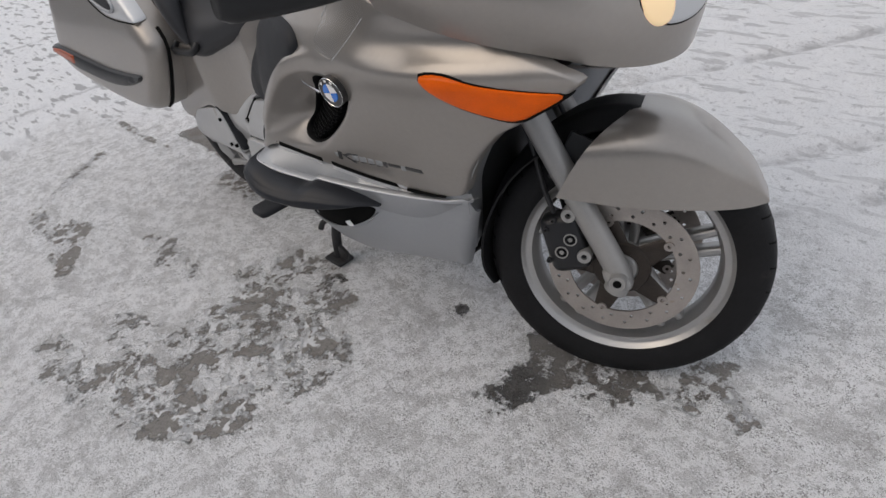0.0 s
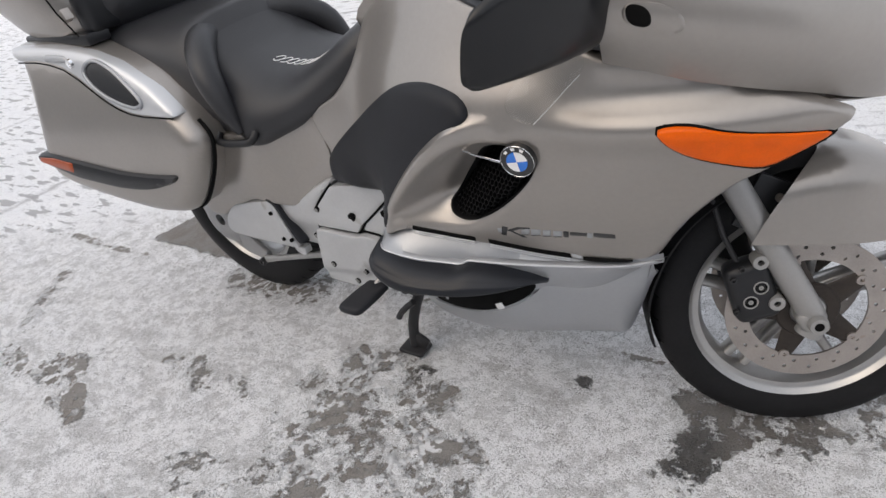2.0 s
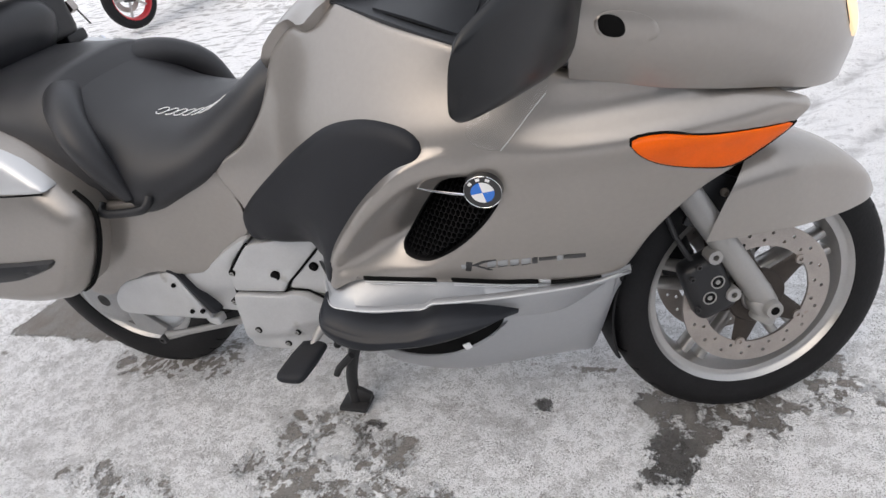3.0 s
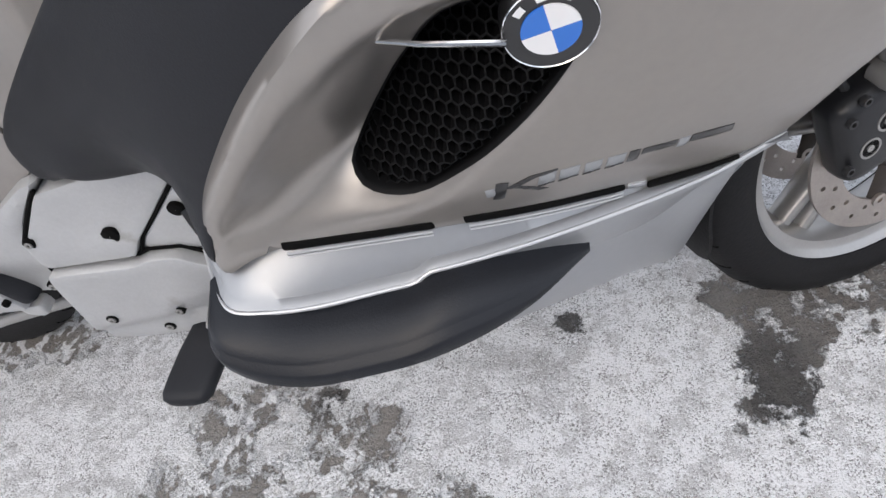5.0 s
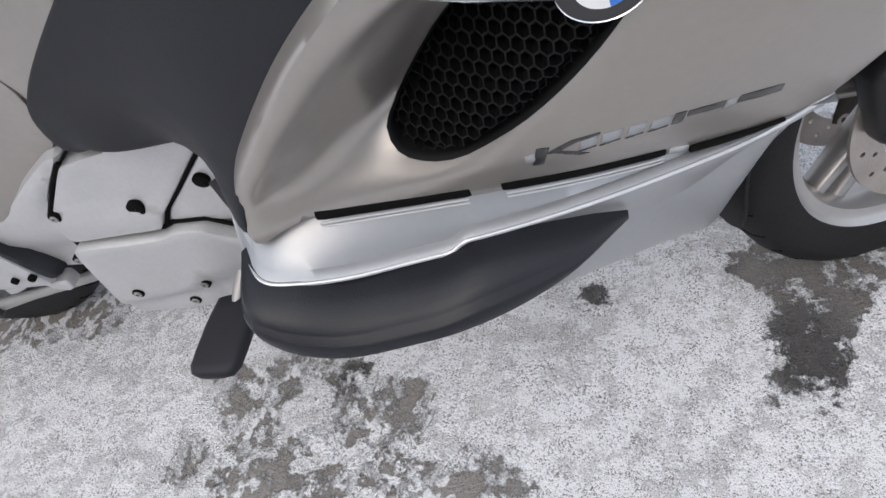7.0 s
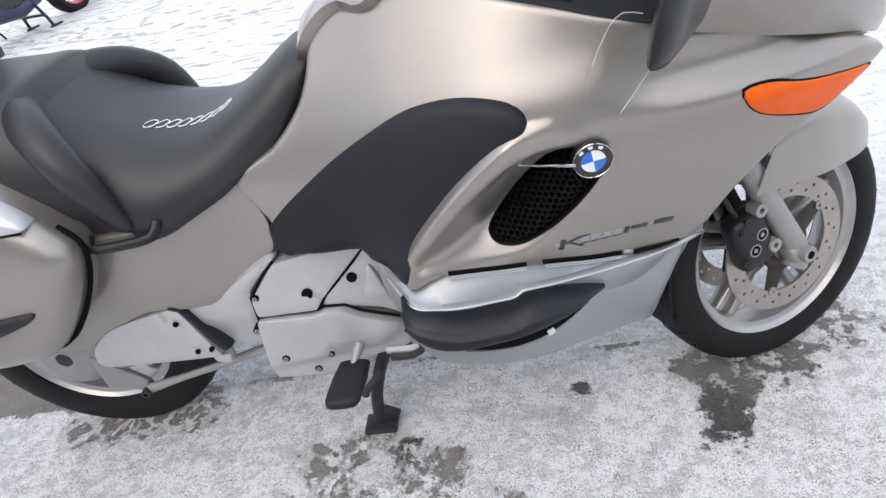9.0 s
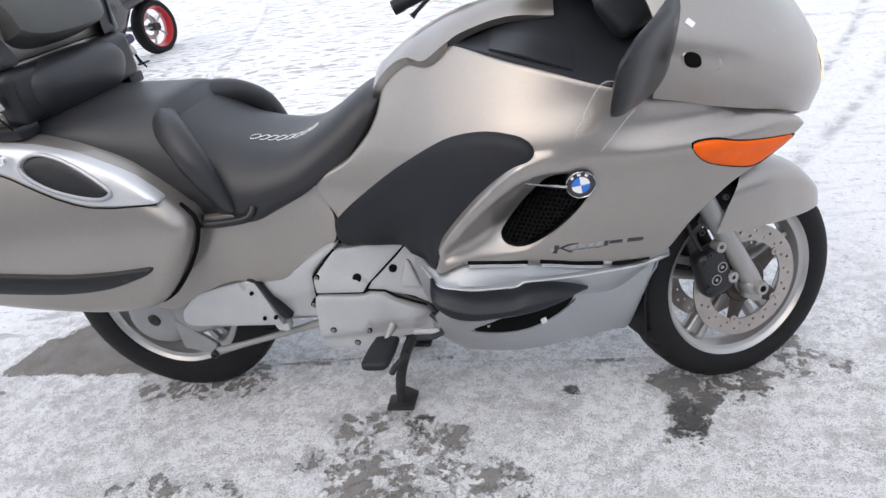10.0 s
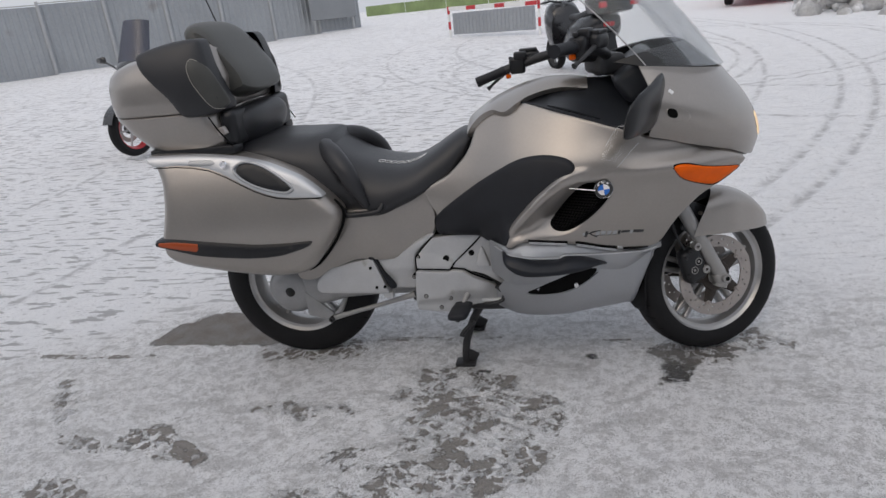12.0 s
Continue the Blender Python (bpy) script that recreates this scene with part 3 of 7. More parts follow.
def body_y(x, z):
    """Half-width of the bodywork."""
    x, z = np.atleast_1d(np.asarray(x, float)), np.atleast_1d(np.asarray(z, float))
    rows = np.array([cat(LEVEL, w, z) for w in WIDTH])
    s = np.array(STATION)
    m = np.gradient(rows, s, axis=0)
    xc = np.clip(x, s[0], s[-1])
    j = np.clip(np.searchsorted(s, xc) - 1, 0, len(s) - 2)
    h, k = s[j + 1] - s[j], np.arange(len(xc))
    u = (xc - s[j]) / h
    low = smooth((0.60 - z) / 0.05)
    foot = 0.042 * smooth((0.655 - z) / 0.11) * smooth((x - 0.825) / 0.075) * (1 - smooth((x - 0.90) / 0.20)) - low * (0.03 * smooth((x - 0.64) / 0.05) * (1 - smooth((x - 0.80) / 0.03)))
    return foot + (2 * u**3 - 3 * u**2 + 1) * rows[j, k] + (u**3 - 2 * u**2 + u) * h * m[j, k] + (3 * u**2 - 2 * u**3) * rows[j + 1, k] + (u**3 - u**2) * h * m[j + 1, k]


SCOOP = curve([(0.916, 0.588), (0.938, 0.622), (0.993, 0.680), (1.06, 0.738), (1.105, 0.765), (1.16, 0.777), (1.215, 0.773), (1.252, 0.748), (1.256, 0.722), (1.225, 0.678),
               (1.174, 0.631), (1.132, 0.600), (1.085, 0.588), (1.02, 0.594), (0.955, 0.588)])
GRILLE = curve([(1.165, 0.757), (1.128, 0.720), (1.098, 0.684), (1.066, 0.642), (1.057, 0.629), (1.063, 0.614), (1.080, 0.605), (1.104, 0.603), (1.132, 0.612), (1.168, 0.633), (1.204, 0.662), (1.232, 0.692), (1.247, 0.717), (1.240, 0.742), (1.21, 0.760)])


UPPER_RIM = curve([(0.918, 0.588), (0.938, 0.622), (0.993, 0.680), (1.06, 0.738), (1.105, 0.765), (1.16, 0.777), (1.215, 0.773)], 0.012, False)
LOWER_RIM = curve([(1.252, 0.748), (1.256, 0.722), (1.225, 0.678), (1.174, 0.631), (1.132, 0.600), (1.085, 0.588), (1.02, 0.594), (0.955, 0.588)], 0.012, False)
RIDGE = curve([(0.905, 0.575), (0.926, 0.612), (0.957, 0.653), (1.022, 0.721), (1.086, 0.772), (1.125, 0.792), (1.175, 0.800)], 0.008, False)
across = np.gradient(RIDGE, axis=0)[:, ::-1] * (-1, 1)
across /= np.linalg.norm(across, axis=1)[:, None]
RIDGE_ROWS = np.concatenate([RIDGE + across * k for k in (0.021, 0.018, 0.014, 0.010, 0.006, 0.002, -0.003)])
RIDGE_SIDE = np.concatenate([RIDGE, [(1.6, 0.80), (1.6, 0.3), (0.9, 0.3)]])


def bulge(x, z):
    """How far the rim of the scoop stands out, steep towards the knee pad and soft towards the front."""
    p = np.stack([np.atleast_1d(np.asarray(x, float)), np.atleast_1d(np.asarray(z, float))], 1)
    d = away(p, np.concatenate([RIDGE, RIDGE[::-1]]))
    k = np.where(inside(p, RIDGE_SIDE), smooth(1 - d / 0.10), smooth(1 - d / 0.020))
    return 0.030 * k * (1 - 0.85 * smooth((p[:, 0] - 1.06) / 0.12)) * (1 - 0.75 * smooth((0.645 - p[:, 1]) / 0.06))


def skin_y(x, z):
    return body_y(x, z) + bulge(x, z)


def pad_y(x, z):
    """The knee pad draws in towards its lower front end."""
    x, z = np.atleast_1d(np.asarray(x, float)), np.atleast_1d(np.asarray(z, float))
    return body_y(x, z) - 0.046 * smooth((x - 0.70) / 0.12) * (1 - smooth((x - 0.865) / 0.055)) * smooth((0.69 - z) / 0.15)


def raw_depth(x, z):
    p = np.stack([np.atleast_1d(x), np.atleast_1d(z)], 1)
    within = inside(p, SCOOP)
    upper, lower_ = away(p, np.concatenate([UPPER_RIM, UPPER_RIM[::-1]])), away(p, np.concatenate([LOWER_RIM, LOWER_RIM[::-1]]))
    lower_ = np.minimum(lower_, away(p, SCOOP))
    a = np.minimum(0.002 * smooth(upper / 0.006) + 0.011 * smooth((upper - 0.004) / 0.012) + 0.62 * np.maximum(upper - 0.010, 0), 0.066)
    b = 0.004 * smooth(lower_ / 0.012) + (0.24 + 0.34 * smooth((p[:, 0] - 0.96) / 0.10) - 0.10 * smooth((p[:, 0] - 1.05) / 0.05)) * lower_
    b = b + 0.016 * smooth(1 - away(p, GRILLE) / 0.026) * smooth((1.16 - p[:, 0]) / 0.05) * smooth((p[:, 1] - 0.615) / 0.03)
    k = 0.018
    h = np.clip(0.5 + 0.5 * (b - a) / k, 0, 1)
    return np.where(within, np.maximum(b * (1 - h) + a * h - k * h * (1 - h), 0), 0)


def scoop_table():
    """The scoop's depth on a grid, crisp along its rim and softened in its shallow rear bowl."""
    gx, gz = np.arange(0.86, 1.284, 0.004), np.arange(0.53, 0.802, 0.004)
    xx, zz = np.meshgrid(gx, gz)
    raw = raw_depth(xx.ravel(), zz.ravel()).reshape(xx.shape)

    def blur(a, n):
        for _ in range(n):
            for axis in (0, 1):
                a = 0.25 * np.roll(a, 1, axis) + 0.5 * a + 0.25 * np.roll(a, -1, axis)
        return a
    p = np.stack([xx.ravel(), zz.ravel()], 1)
    upper = away(p, np.concatenate([UPPER_RIM, UPPER_RIM[::-1]])).reshape(xx.shape)
    k = smooth((upper - 0.014) / 0.02) * (1 - 0.8 * smooth((xx - 1.03) / 0.07))
    return gx, gz, blur(raw, 1) * (1 - k) + blur(raw, 10) * k


SGX, SGZ, SGD = scoop_table()


def scoop_depth(x, z):
    x, z = np.atleast_1d(x), np.atleast_1d(z)
    u, v = np.clip((x - SGX[0]) / 0.004, 0, len(SGX) - 1.001), np.clip((z - SGZ[0]) / 0.004, 0, len(SGZ) - 1.001)
    i, j = u.astype(int), v.astype(int)
    u, v = u - i, v - j
    return (SGD[j, i] * (1 - u) + SGD[j, i + 1] * u) * (1 - v) + (SGD[j + 1, i] * (1 - u) + SGD[j + 1, i + 1] * u) * v


def grille_y(x, z):
    """The flat face of the grille."""
    flat = np.minimum(0.004 + 0.85 * np.maximum((np.atleast_1d(x) - 1.105) * -0.644 + (np.atleast_1d(z) - 0.606) * 0.764, 0), 0.070)
    p = np.stack([np.atleast_1d(x), np.atleast_1d(z)], 1)
    deep = inside(p, GRILLE) & (away(p, GRILLE) > 0.010)
    return body_y(x, z) - np.where(deep, flat, np.maximum(flat, scoop_depth(x, z) + 0.006))


def side_panel(name, pts, mat, lift=0.0, edge=0.006, skirt=0.018, res=0.022, label="", yf=body_y, soft=0.5, parent=None, step=0.012, two=True, insets=None):
    vf = sheet(curve(pts, step, soft=soft), yf, lift, edge, skirt, res, insets=insets)
    if two:
        return both(name, vf, mat, parent or bike, label)
    return add(name, *vf, mat, parent or bike, label)


FAIRING = [(0.902, 0.577), (0.903, 0.563), (0.910, 0.559), (0.924, 0.560), (0.935, 0.565), (0.953, 0.573), (0.981, 0.577), (1.03, 0.569), (1.076, 0.561), (1.109, 0.556), (1.137, 0.551), (1.171, 0.541), (1.219, 0.522), (1.271, 0.506), (1.30, 0.503), (1.379, 0.501), (1.418, 0.516), (1.460, 0.586), (1.505, 0.640),
           (1.545, 0.679), (1.590, 0.706), (1.645, 0.745), (1.682, 0.779), (1.637, 0.807), (1.566, 0.831), (1.48, 0.857), (1.42, 0.876), (1.37, 0.888), (1.315, 0.911), (1.245, 0.934), (1.181, 0.956), (1.084, 0.981), (0.984, 1.009),
           (0.957, 0.992), (0.932, 0.976), (0.905, 0.971), (0.880, 0.976), (0.858, 0.970), (0.825, 0.948), (0.806, 0.928), (0.790, 0.883), (0.760, 0.836), (0.698, 0.778), (0.611, 0.727), (0.644, 0.648), (0.656, 0.624), (0.72, 0.622), (0.79, 0.630), (0.85, 0.632), (0.885, 0.604)]
def fairing_side():
    base = lambda x, z: skin_y(x, z) + 1.15 * (pad_y(x, z) - body_y(x, z)) - scoop_depth(x, z)
    return sheet(curve(FAIRING, 0.012, soft=0.4), base, 0.0, 0.005, 0.02, 0.012, holes=[GRILLE], insets=(0.0, 0.002, 0.005, 0.012), dense=SCOOP, rows=RIDGE_ROWS)


both("side_fairing", fairing_side(), PAINT, bike, "champagne painted side fairing with a moulded scoop")

TAIL = [(0.6055, 0.727), (0.535, 0.697), (0.457, 0.690), (0.30, 0.682), (0.20, 0.66), (0.12, 0.55), (0.08, 0.43), (0.14, 0.408), (0.20, 0.435), (0.269, 0.466), (0.342, 0.488), (0.436, 0.480), (0.49, 0.486), (0.560, 0.527), (0.632, 0.580), (0.637, 0.612), (0.6405, 0.648)]
side_panel("tail_side_cover", TAIL, PAINT, 0.0, 0.005, 0.02, 0.02, "champagne cover under the seat")

PAD = [(0.637, 0.612), (0.645, 0.634), (0.695, 0.678), (0.808, 0.757), (0.90, 0.813), (0.96, 0.842), (1.02, 0.855), (1.07, 0.855), (1.119, 0.844), (1.142, 0.825), (1.140, 0.800), (1.108, 0.772), (1.053, 0.728), (0.992, 0.671), (0.945, 0.617), (0.922, 0.587), (0.912, 0.566), (0.898, 0.560), (0.868, 0.552), (0.838, 0.545), (0.814, 0.546), (0.78, 0.553), (0.72, 0.562), (0.660, 0.564), (0.640, 0.588)]
side_panel("knee_pad", PAD, RUBBER, 0.014, 0.018, 0.03, 0.02, "matt black rubber knee pad", pad_y, insets=(0.0, 0.002, 0.005, 0.008, 0.012, 0.018, 0.026))

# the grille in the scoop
# black sheet put in for the shade deep in the duct
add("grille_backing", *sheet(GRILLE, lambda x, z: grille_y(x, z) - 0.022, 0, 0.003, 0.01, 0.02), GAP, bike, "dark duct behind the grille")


def honeycomb():
    """A lattice of six-sided cells across the duct."""
    verts, faces = [], []
    size, wall = 0.0056, 0.0008
    for row in range(22):
        for col in range(25):
            cx = 1.04 + size * math.sqrt(3) * (col + 0.5 * (row % 2))
            cz = 0.595 + size * 1.5 * row
            if not inside(np.array([(cx, cz)]), GRILLE)[0]:
                continue
            k = len(verts)
            for r, dy in ((size, 0.0), (size - wall, 0.0), (size - wall * 1.2, 0.012)):
                for i in range(6):
                    a = math.pi / 3 * i + math.pi / 6
                    x, z = cx + r * math.cos(a), cz + r * math.sin(a)
                    for _ in range(8):
                        if inside(np.array([(x, z)]), GRILLE)[0]:
                            break
                        x, z = x + (1.15 - x) * 0.035, z + (0.672 - z) * 0.035
                    verts.append((x, dy - float(grille_y(x, z)[0]), z))
            for s in range(2):
                for i in range(6):
                    j = (i + 1) % 6
                    faces.append((k + s * 6 + i, k + s * 6 + j, k + s * 6 + 6 + j, k + s * 6 + 6 + i))
    return verts, faces


def grille_collar():
    """The black wall of the duct round the grille."""
    n = len(GRILLE)
    o = ccw(GRILLE)
    t = np.roll(o, -1, 0) - np.roll(o, 1, 0)
    nrm = np.stack([-t[:, 1], t[:, 0]], 1) / np.linalg.norm(t, axis=1)[:, None]
    rows = []
    for inset, sink in ((-0.0012, -0.001), (0.0012, 0.0005), (0.0022, 0.004), (0.0026, 0.075)):
        q = o + nrm * inset
        y = skin_y(q[:, 0], q[:, 1]) - scoop_depth(q[:, 0], q[:, 1]) - sink
        rows.append([(a, -c, b) for (a, b), c in zip(q, y)])
    return [p for r in rows for p in r], [(k * n + i, k * n + (i + 1) % n, (k + 1) * n + (i + 1) % n, (k + 1) * n + i) for k in range(3) for i in range(n)]


both("grille_collar", grille_collar(), GRID, bike, "black collar of the duct", 60)
both("honeycomb_grille", honeycomb(), GRID, bike, "black plastic honeycomb grille", 20)
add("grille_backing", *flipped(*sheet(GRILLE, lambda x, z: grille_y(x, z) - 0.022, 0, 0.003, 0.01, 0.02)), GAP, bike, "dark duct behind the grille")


def disc_sector(r0, r1, a0, a1, y, n=10, deep=0.003):
    """A flat ring sector that faces -y, with a rim."""
    a = np.linspace(radians(a0), radians(a1), n)
    out = [(r1 * math.cos(t), y, r1 * math.sin(t)) for t in a]
    inn = [(r0 * math.cos(t), y, r0 * math.sin(t)) for t in a]
    verts = out + inn + [(x, yy + deep, z) for x, yy, z in out]
    faces = [(i, i + 1, n + i + 1, n + i) for i in range(n - 1)] + [(i + 1, i, 2 * n + i, 2 * n + i + 1) for i in range(n - 1)]
    return verts, [tuple(reversed(f)) for f in faces]


def badge(side):
    m = Matrix.Translation((1.230, -0.327, 0.741)) @ Matrix.Rotation(radians(6), 4, "Z") @ Matrix.Rotation(radians(6), 4, "X")
    if side > 0:
        m = Matrix.Diagonal((1, -1, 1, 1)) @ m
    fix = (lambda vf: (vf[0], [tuple(reversed(f)) for f in vf[1]])) if side > 0 else (lambda vf: vf)
    body = add("badge", *fix(moved(spin([(0.0005, -0.003), (0.0285, -0.003), (0.030, -0.0015), (0.030, 0.016), (0.0005, 0.016)][::-1], 40, False), m)), INK, bike, "round enamel badge, blue and white quarters in a black ring")
    add("rim", *fix(moved(spin([(0.0289, -0.0029), (0.0294, -0.0035), (0.0299, -0.0029), (0.0294, -0.0022)][::-1], 40, True), m)), CHROME, body)
    for i in range(4):
        add("quarter", *fix(moved(disc_sector(0.0004, 0.0185, i * 90 + 8, i * 90 + 98, -0.0042), m)), BLUE if i % 2 else WHITE, body)
    for a in (62, 98, 134):
        add("mark", *fix(moved(disc_sector(0.0218, 0.0265, a - 8, a + 8, -0.0040, 4, 0.0008), m)), WHITE, body)


badge(-1)
badge(1)
both("scoop_trim", tube([(1.098, -0.318, 0.7515), (1.15, -0.332, 0.7475), (1.204, -0.338, 0.742)], [0.001, 0.0018, 0.0024], 8), CHROME, bike, "thin chrome trim bar")

# turn signal
LENS = [(1.449, 0.794), (1.455, 0.773), (1.482, 0.744), (1.540, 0.720), (1.581, 0.710), (1.614, 0.724), (1.662, 0.758), (1.618, 0.768), (1.55, 0.780), (1.49, 0.796)]
side_panel("turn_signal", LENS, ORANGE, 0.006, 0.007, 0.02, 0.012, "orange turn signal lens")
c = np.array(LENS).mean(0)
side_panel("turn_signal_seal", [tuple(c + (np.array(p) - c) * (1.03, 1.09)) for p in LENS], GAP, 0.001, 0.002, 0.02, 0.015)
both("lens_screw", moved(bolt(0.006, 0.003), Matrix.Translation((1.476, -0.279, 0.768))), CHROME, bike)

# slots along the lower edge of the fairing, each over a double bright lip
SLOT_X, SLOT_Z = (0.982, 1.03, 1.076, 1.109, 1.137, 1.171, 1.219, 1.271), (0.578, 0.571, 0.563, 0.559, 0.5545, 0.544, 0.525, 0.509)
for x0, x1, deep0, deep1 in ((0.982, 1.110, 0.008, 0.010), (1.136, 1.272, 0.011, 0.014)):
    ends = [(x, float(cat(SLOT_X, SLOT_Z, x))) for x in np.linspace(x0, x1, 9)]
    tops = [(x, z + deep0 + (deep1 - deep0) * i / 8) for i, (x, z) in enumerate(ends)]
    side_panel("vent_slot", tops + [(x, z) for x, z in reversed(ends)], GAP, 0.0015, 0.0015, 0.01, 0.03, "black slot", skin_y, soft=0.15)
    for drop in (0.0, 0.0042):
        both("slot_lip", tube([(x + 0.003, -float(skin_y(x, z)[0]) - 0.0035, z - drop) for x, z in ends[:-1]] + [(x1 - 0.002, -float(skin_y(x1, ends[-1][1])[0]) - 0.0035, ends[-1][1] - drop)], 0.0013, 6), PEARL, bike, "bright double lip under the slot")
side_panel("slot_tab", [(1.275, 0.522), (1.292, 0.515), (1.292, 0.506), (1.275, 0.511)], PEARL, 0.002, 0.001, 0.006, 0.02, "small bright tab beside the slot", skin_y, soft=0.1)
both("fairing_gap", tube([(x, -float(skin_y(x, z)[0]) - 0.0015, z) for x, z in ((1.293, 0.5095), (1.321, 0.506), (1.35, 0.503), (1.376, 0.502))], [0.0042, 0.0042, 0.0032, 0.0020], 8), GAP, bike)


def lettering(name, pts, mat):
    side_panel(name, [(x - 0.003, z - 0.003 - 0.092 * (x - 1.163)) for x, z in pts], mat, 0.0012, 0.001, 0.003, 0.02, yf=skin_y, soft=0.02, two=False)


lettering("lettering_block", [(1.163, 0.596), (1.172, 0.596), (1.172, 0.586), (1.163, 0.586)], SILVER)
lettering("lettering_stroke", [(1.173, 0.602), (1.183, 0.600), (1.176, 0.579), (1.167, 0.581)], INK)
lettering("lettering_stroke", [(1.178, 0.5925), (1.200, 0.602), (1.222, 0.603), (1.222, 0.600), (1.202, 0.597), (1.187, 0.590)], INK)
lettering("lettering_stroke", [(1.183, 0.592), (1.190, 0.592), (1.208, 0.580), (1.212, 0.576), (1.203, 0.578)], INK)
for i, (x0, x1) in enumerate(((1.207, 1.221), (1.224, 1.240), (1.244, 1.258), (1.262, 1.277))):
    lettering("lettering_bar", [(x0, 0.599), (x1, 0.600), (x1 - 0.003, 0.586), (x0 - 0.003, 0.585)], SILVER)
    lettering("lettering_edge", [(x0 - 0.003, 0.584), (x1 - 0.003, 0.585), (x1 - 0.004, 0.5832), (x0 - 0.004, 0.5822)], INK)
lettering("lettering_bar", [(1.279, 0.600), (1.288, 0.600), (1.285, 0.584), (1.276, 0.584)], INK)
lettering("lettering_bar", [(1.290, 0.599), (1.318, 0.599), (1.316, 0.590), (1.288, 0.590)], INK)
lettering("lettering_block", [(1.319, 0.599), (1.328, 0.599), (1.325, 0.586), (1.316, 0.586)], SILVER)
lettering("lettering_bar", [(1.329, 0.600), (1.363, 0.598), (1.362, 0.587), (1.327, 0.589)], INK)

# upper cowl with the headlamp
SEAM_X, SEAM_Z = (1.36, 1.42, 1.48, 1.57, 1.64, 1.69, 1.75), (0.895, 0.881, 0.862, 0.835, 0.811, 0.785, 0.758)
TOP_X, TOP_Z = (1.34, 1.40, 1.50, 1.60, 1.66), (1.106, 1.099, 1.084, 1.066, 1.050)


def cowl_point(u, v):
    """u: from the right rear edge (0) round the nose (0.5) to the left (1); v: from the seam (0) to the top (1)."""
    a = math.pi * u
    nose = float(cat([0, 0.25, 0.5, 0.75, 1.0], [1.742, 1.756, 1.738, 1.694, 1.632], v))
    back = float(cat([0, 0.35, 0.7, 1.0], [1.372, 1.383, 1.372, 1.345], v))
    wide = float(cat([0, 0.3, 0.6, 0.85, 1.0], [0.290, 0.322, 0.318, 0.285, 0.255], v))
    s, c = abs(math.sin(a)), math.cos(a)
    x = back + (nose - back) * s**1.15
    y = -wide * (abs(c) ** 1.05) * (1 if c > 0 else -1)
    z = (1 - v) * float(cat(SEAM_X, SEAM_Z, x)) + v * float(cat(TOP_X, TOP_Z, x))
    return x, y, z


def cowl():
    n, m = 57, 19
    rings = [[cowl_point(i / (n - 1), j / (m - 1)) for i in range(n)] for j in range(m)]
    return thick(loft(rings, False), 0.004)


add("front_cowl", *cowl(), PAINT, bike, "champagne painted front cowl")


def patch_on_cowl(u0, u1, v0, v1, lift, n=14, m=8, round_=2.6):
    """A rounded patch that follows the cowl."""
    uc, vc, ru, rv = (u0 + u1) / 2, (v0 + v1) / 2, (u1 - u0) / 2, (v1 - v0) / 2
    mid = np.array(cowl_point(uc, vc))
    du, dv = np.array(cowl_point(uc + 0.01, vc)) - mid, np.array(cowl_point(uc, vc + 0.01)) - mid
    nrm = np.cross(du, dv)
    nrm /= np.linalg.norm(nrm)
    rings = []
    for k in range(m):
        r = 1 - k / (m - 1)
        row = []
        for i in range(n * 2):
            a = math.pi * i / n
            cu, cv = math.cos(a), math.sin(a)
            cu, cv = math.copysign(abs(cu) ** (2 / round_), cu), math.copysign(abs(cv) ** (2 / round_), cv)
            h = lift * math.sqrt(max(0, 1 - r**4)) - (0.012 if k == 0 else 0)
            row.append(np.array(cowl_point(uc + ru * r * cu, vc + rv * r * cv)) + nrm * h)
        rings.append(row)
    return loft(rings, True, False)


lamp = add("headlamp", *patch_on_cowl(0.388, 0.612, 0.20, 0.55, 0.002, 24, 10, 2.3), PEARL, bike, "lit headlamp behind a clear lens", 60)
for u0, u1 in ((0.394, 0.462), (0.538, 0.606)):
    add("lit_reflector", *patch_on_cowl(u0, u1, 0.22, 0.52, 0.0032, 16, 8, 2.2), LAMP, lamp, "warm glowing reflector bowl", 60)
add("headlamp_rim", *patch_on_cowl(0.384, 0.616, 0.19, 0.56, 0.0010, 26, 10, 2.3), GAP, lamp, "dark seal round the headlamp", 60)
for c0, sg in ((0.085, 1), (0.915, -1)):
    add("cowl_recess", *patch_on_cowl(c0 - 0.008 * sg - 0.042, c0 - 0.008 * sg + 0.042, 0.30, 0.51, 0.0016, 20, 8, 2.2), PAINT, bike, "moulded oval recess in the cowl", 60)
    # no hole is cut: a black patch stands in for its shade
    add("cowl_hole", *patch_on_cowl(c0 - 0.024 * sg - 0.018, c0 - 0.024 * sg + 0.018, 0.335, 0.485, 0.0030, 18, 8, 2.4), GAP, bike, "dark opening in the cowl", 60)
    add("cowl_sticker", *patch_on_cowl(c0 - sg * 0.010 - 0.013, c0 - sg * 0.010 + 0.010, 0.65, 0.73, 0.0012, round_=1.1), WHITE, bike, "small pale sticker", 60)

# chin under the nose
rings = []
for v in np.linspace(0, 1, 6):
    row = []
    for u in np.linspace(0.31, 0.69, 33):
        x, y, z = cowl_point(u, 0)
        row.append((x - 0.016 - 0.13 * v**1.2 * abs(math.sin(math.pi * u)), y * (1 - 0.08 * v), z - 0.003 - 0.022 * v))
    rings.append(row)
add("nose_panel", *loft(rings, False), PAINT, bike, "champagne chin panel under the headlamp")

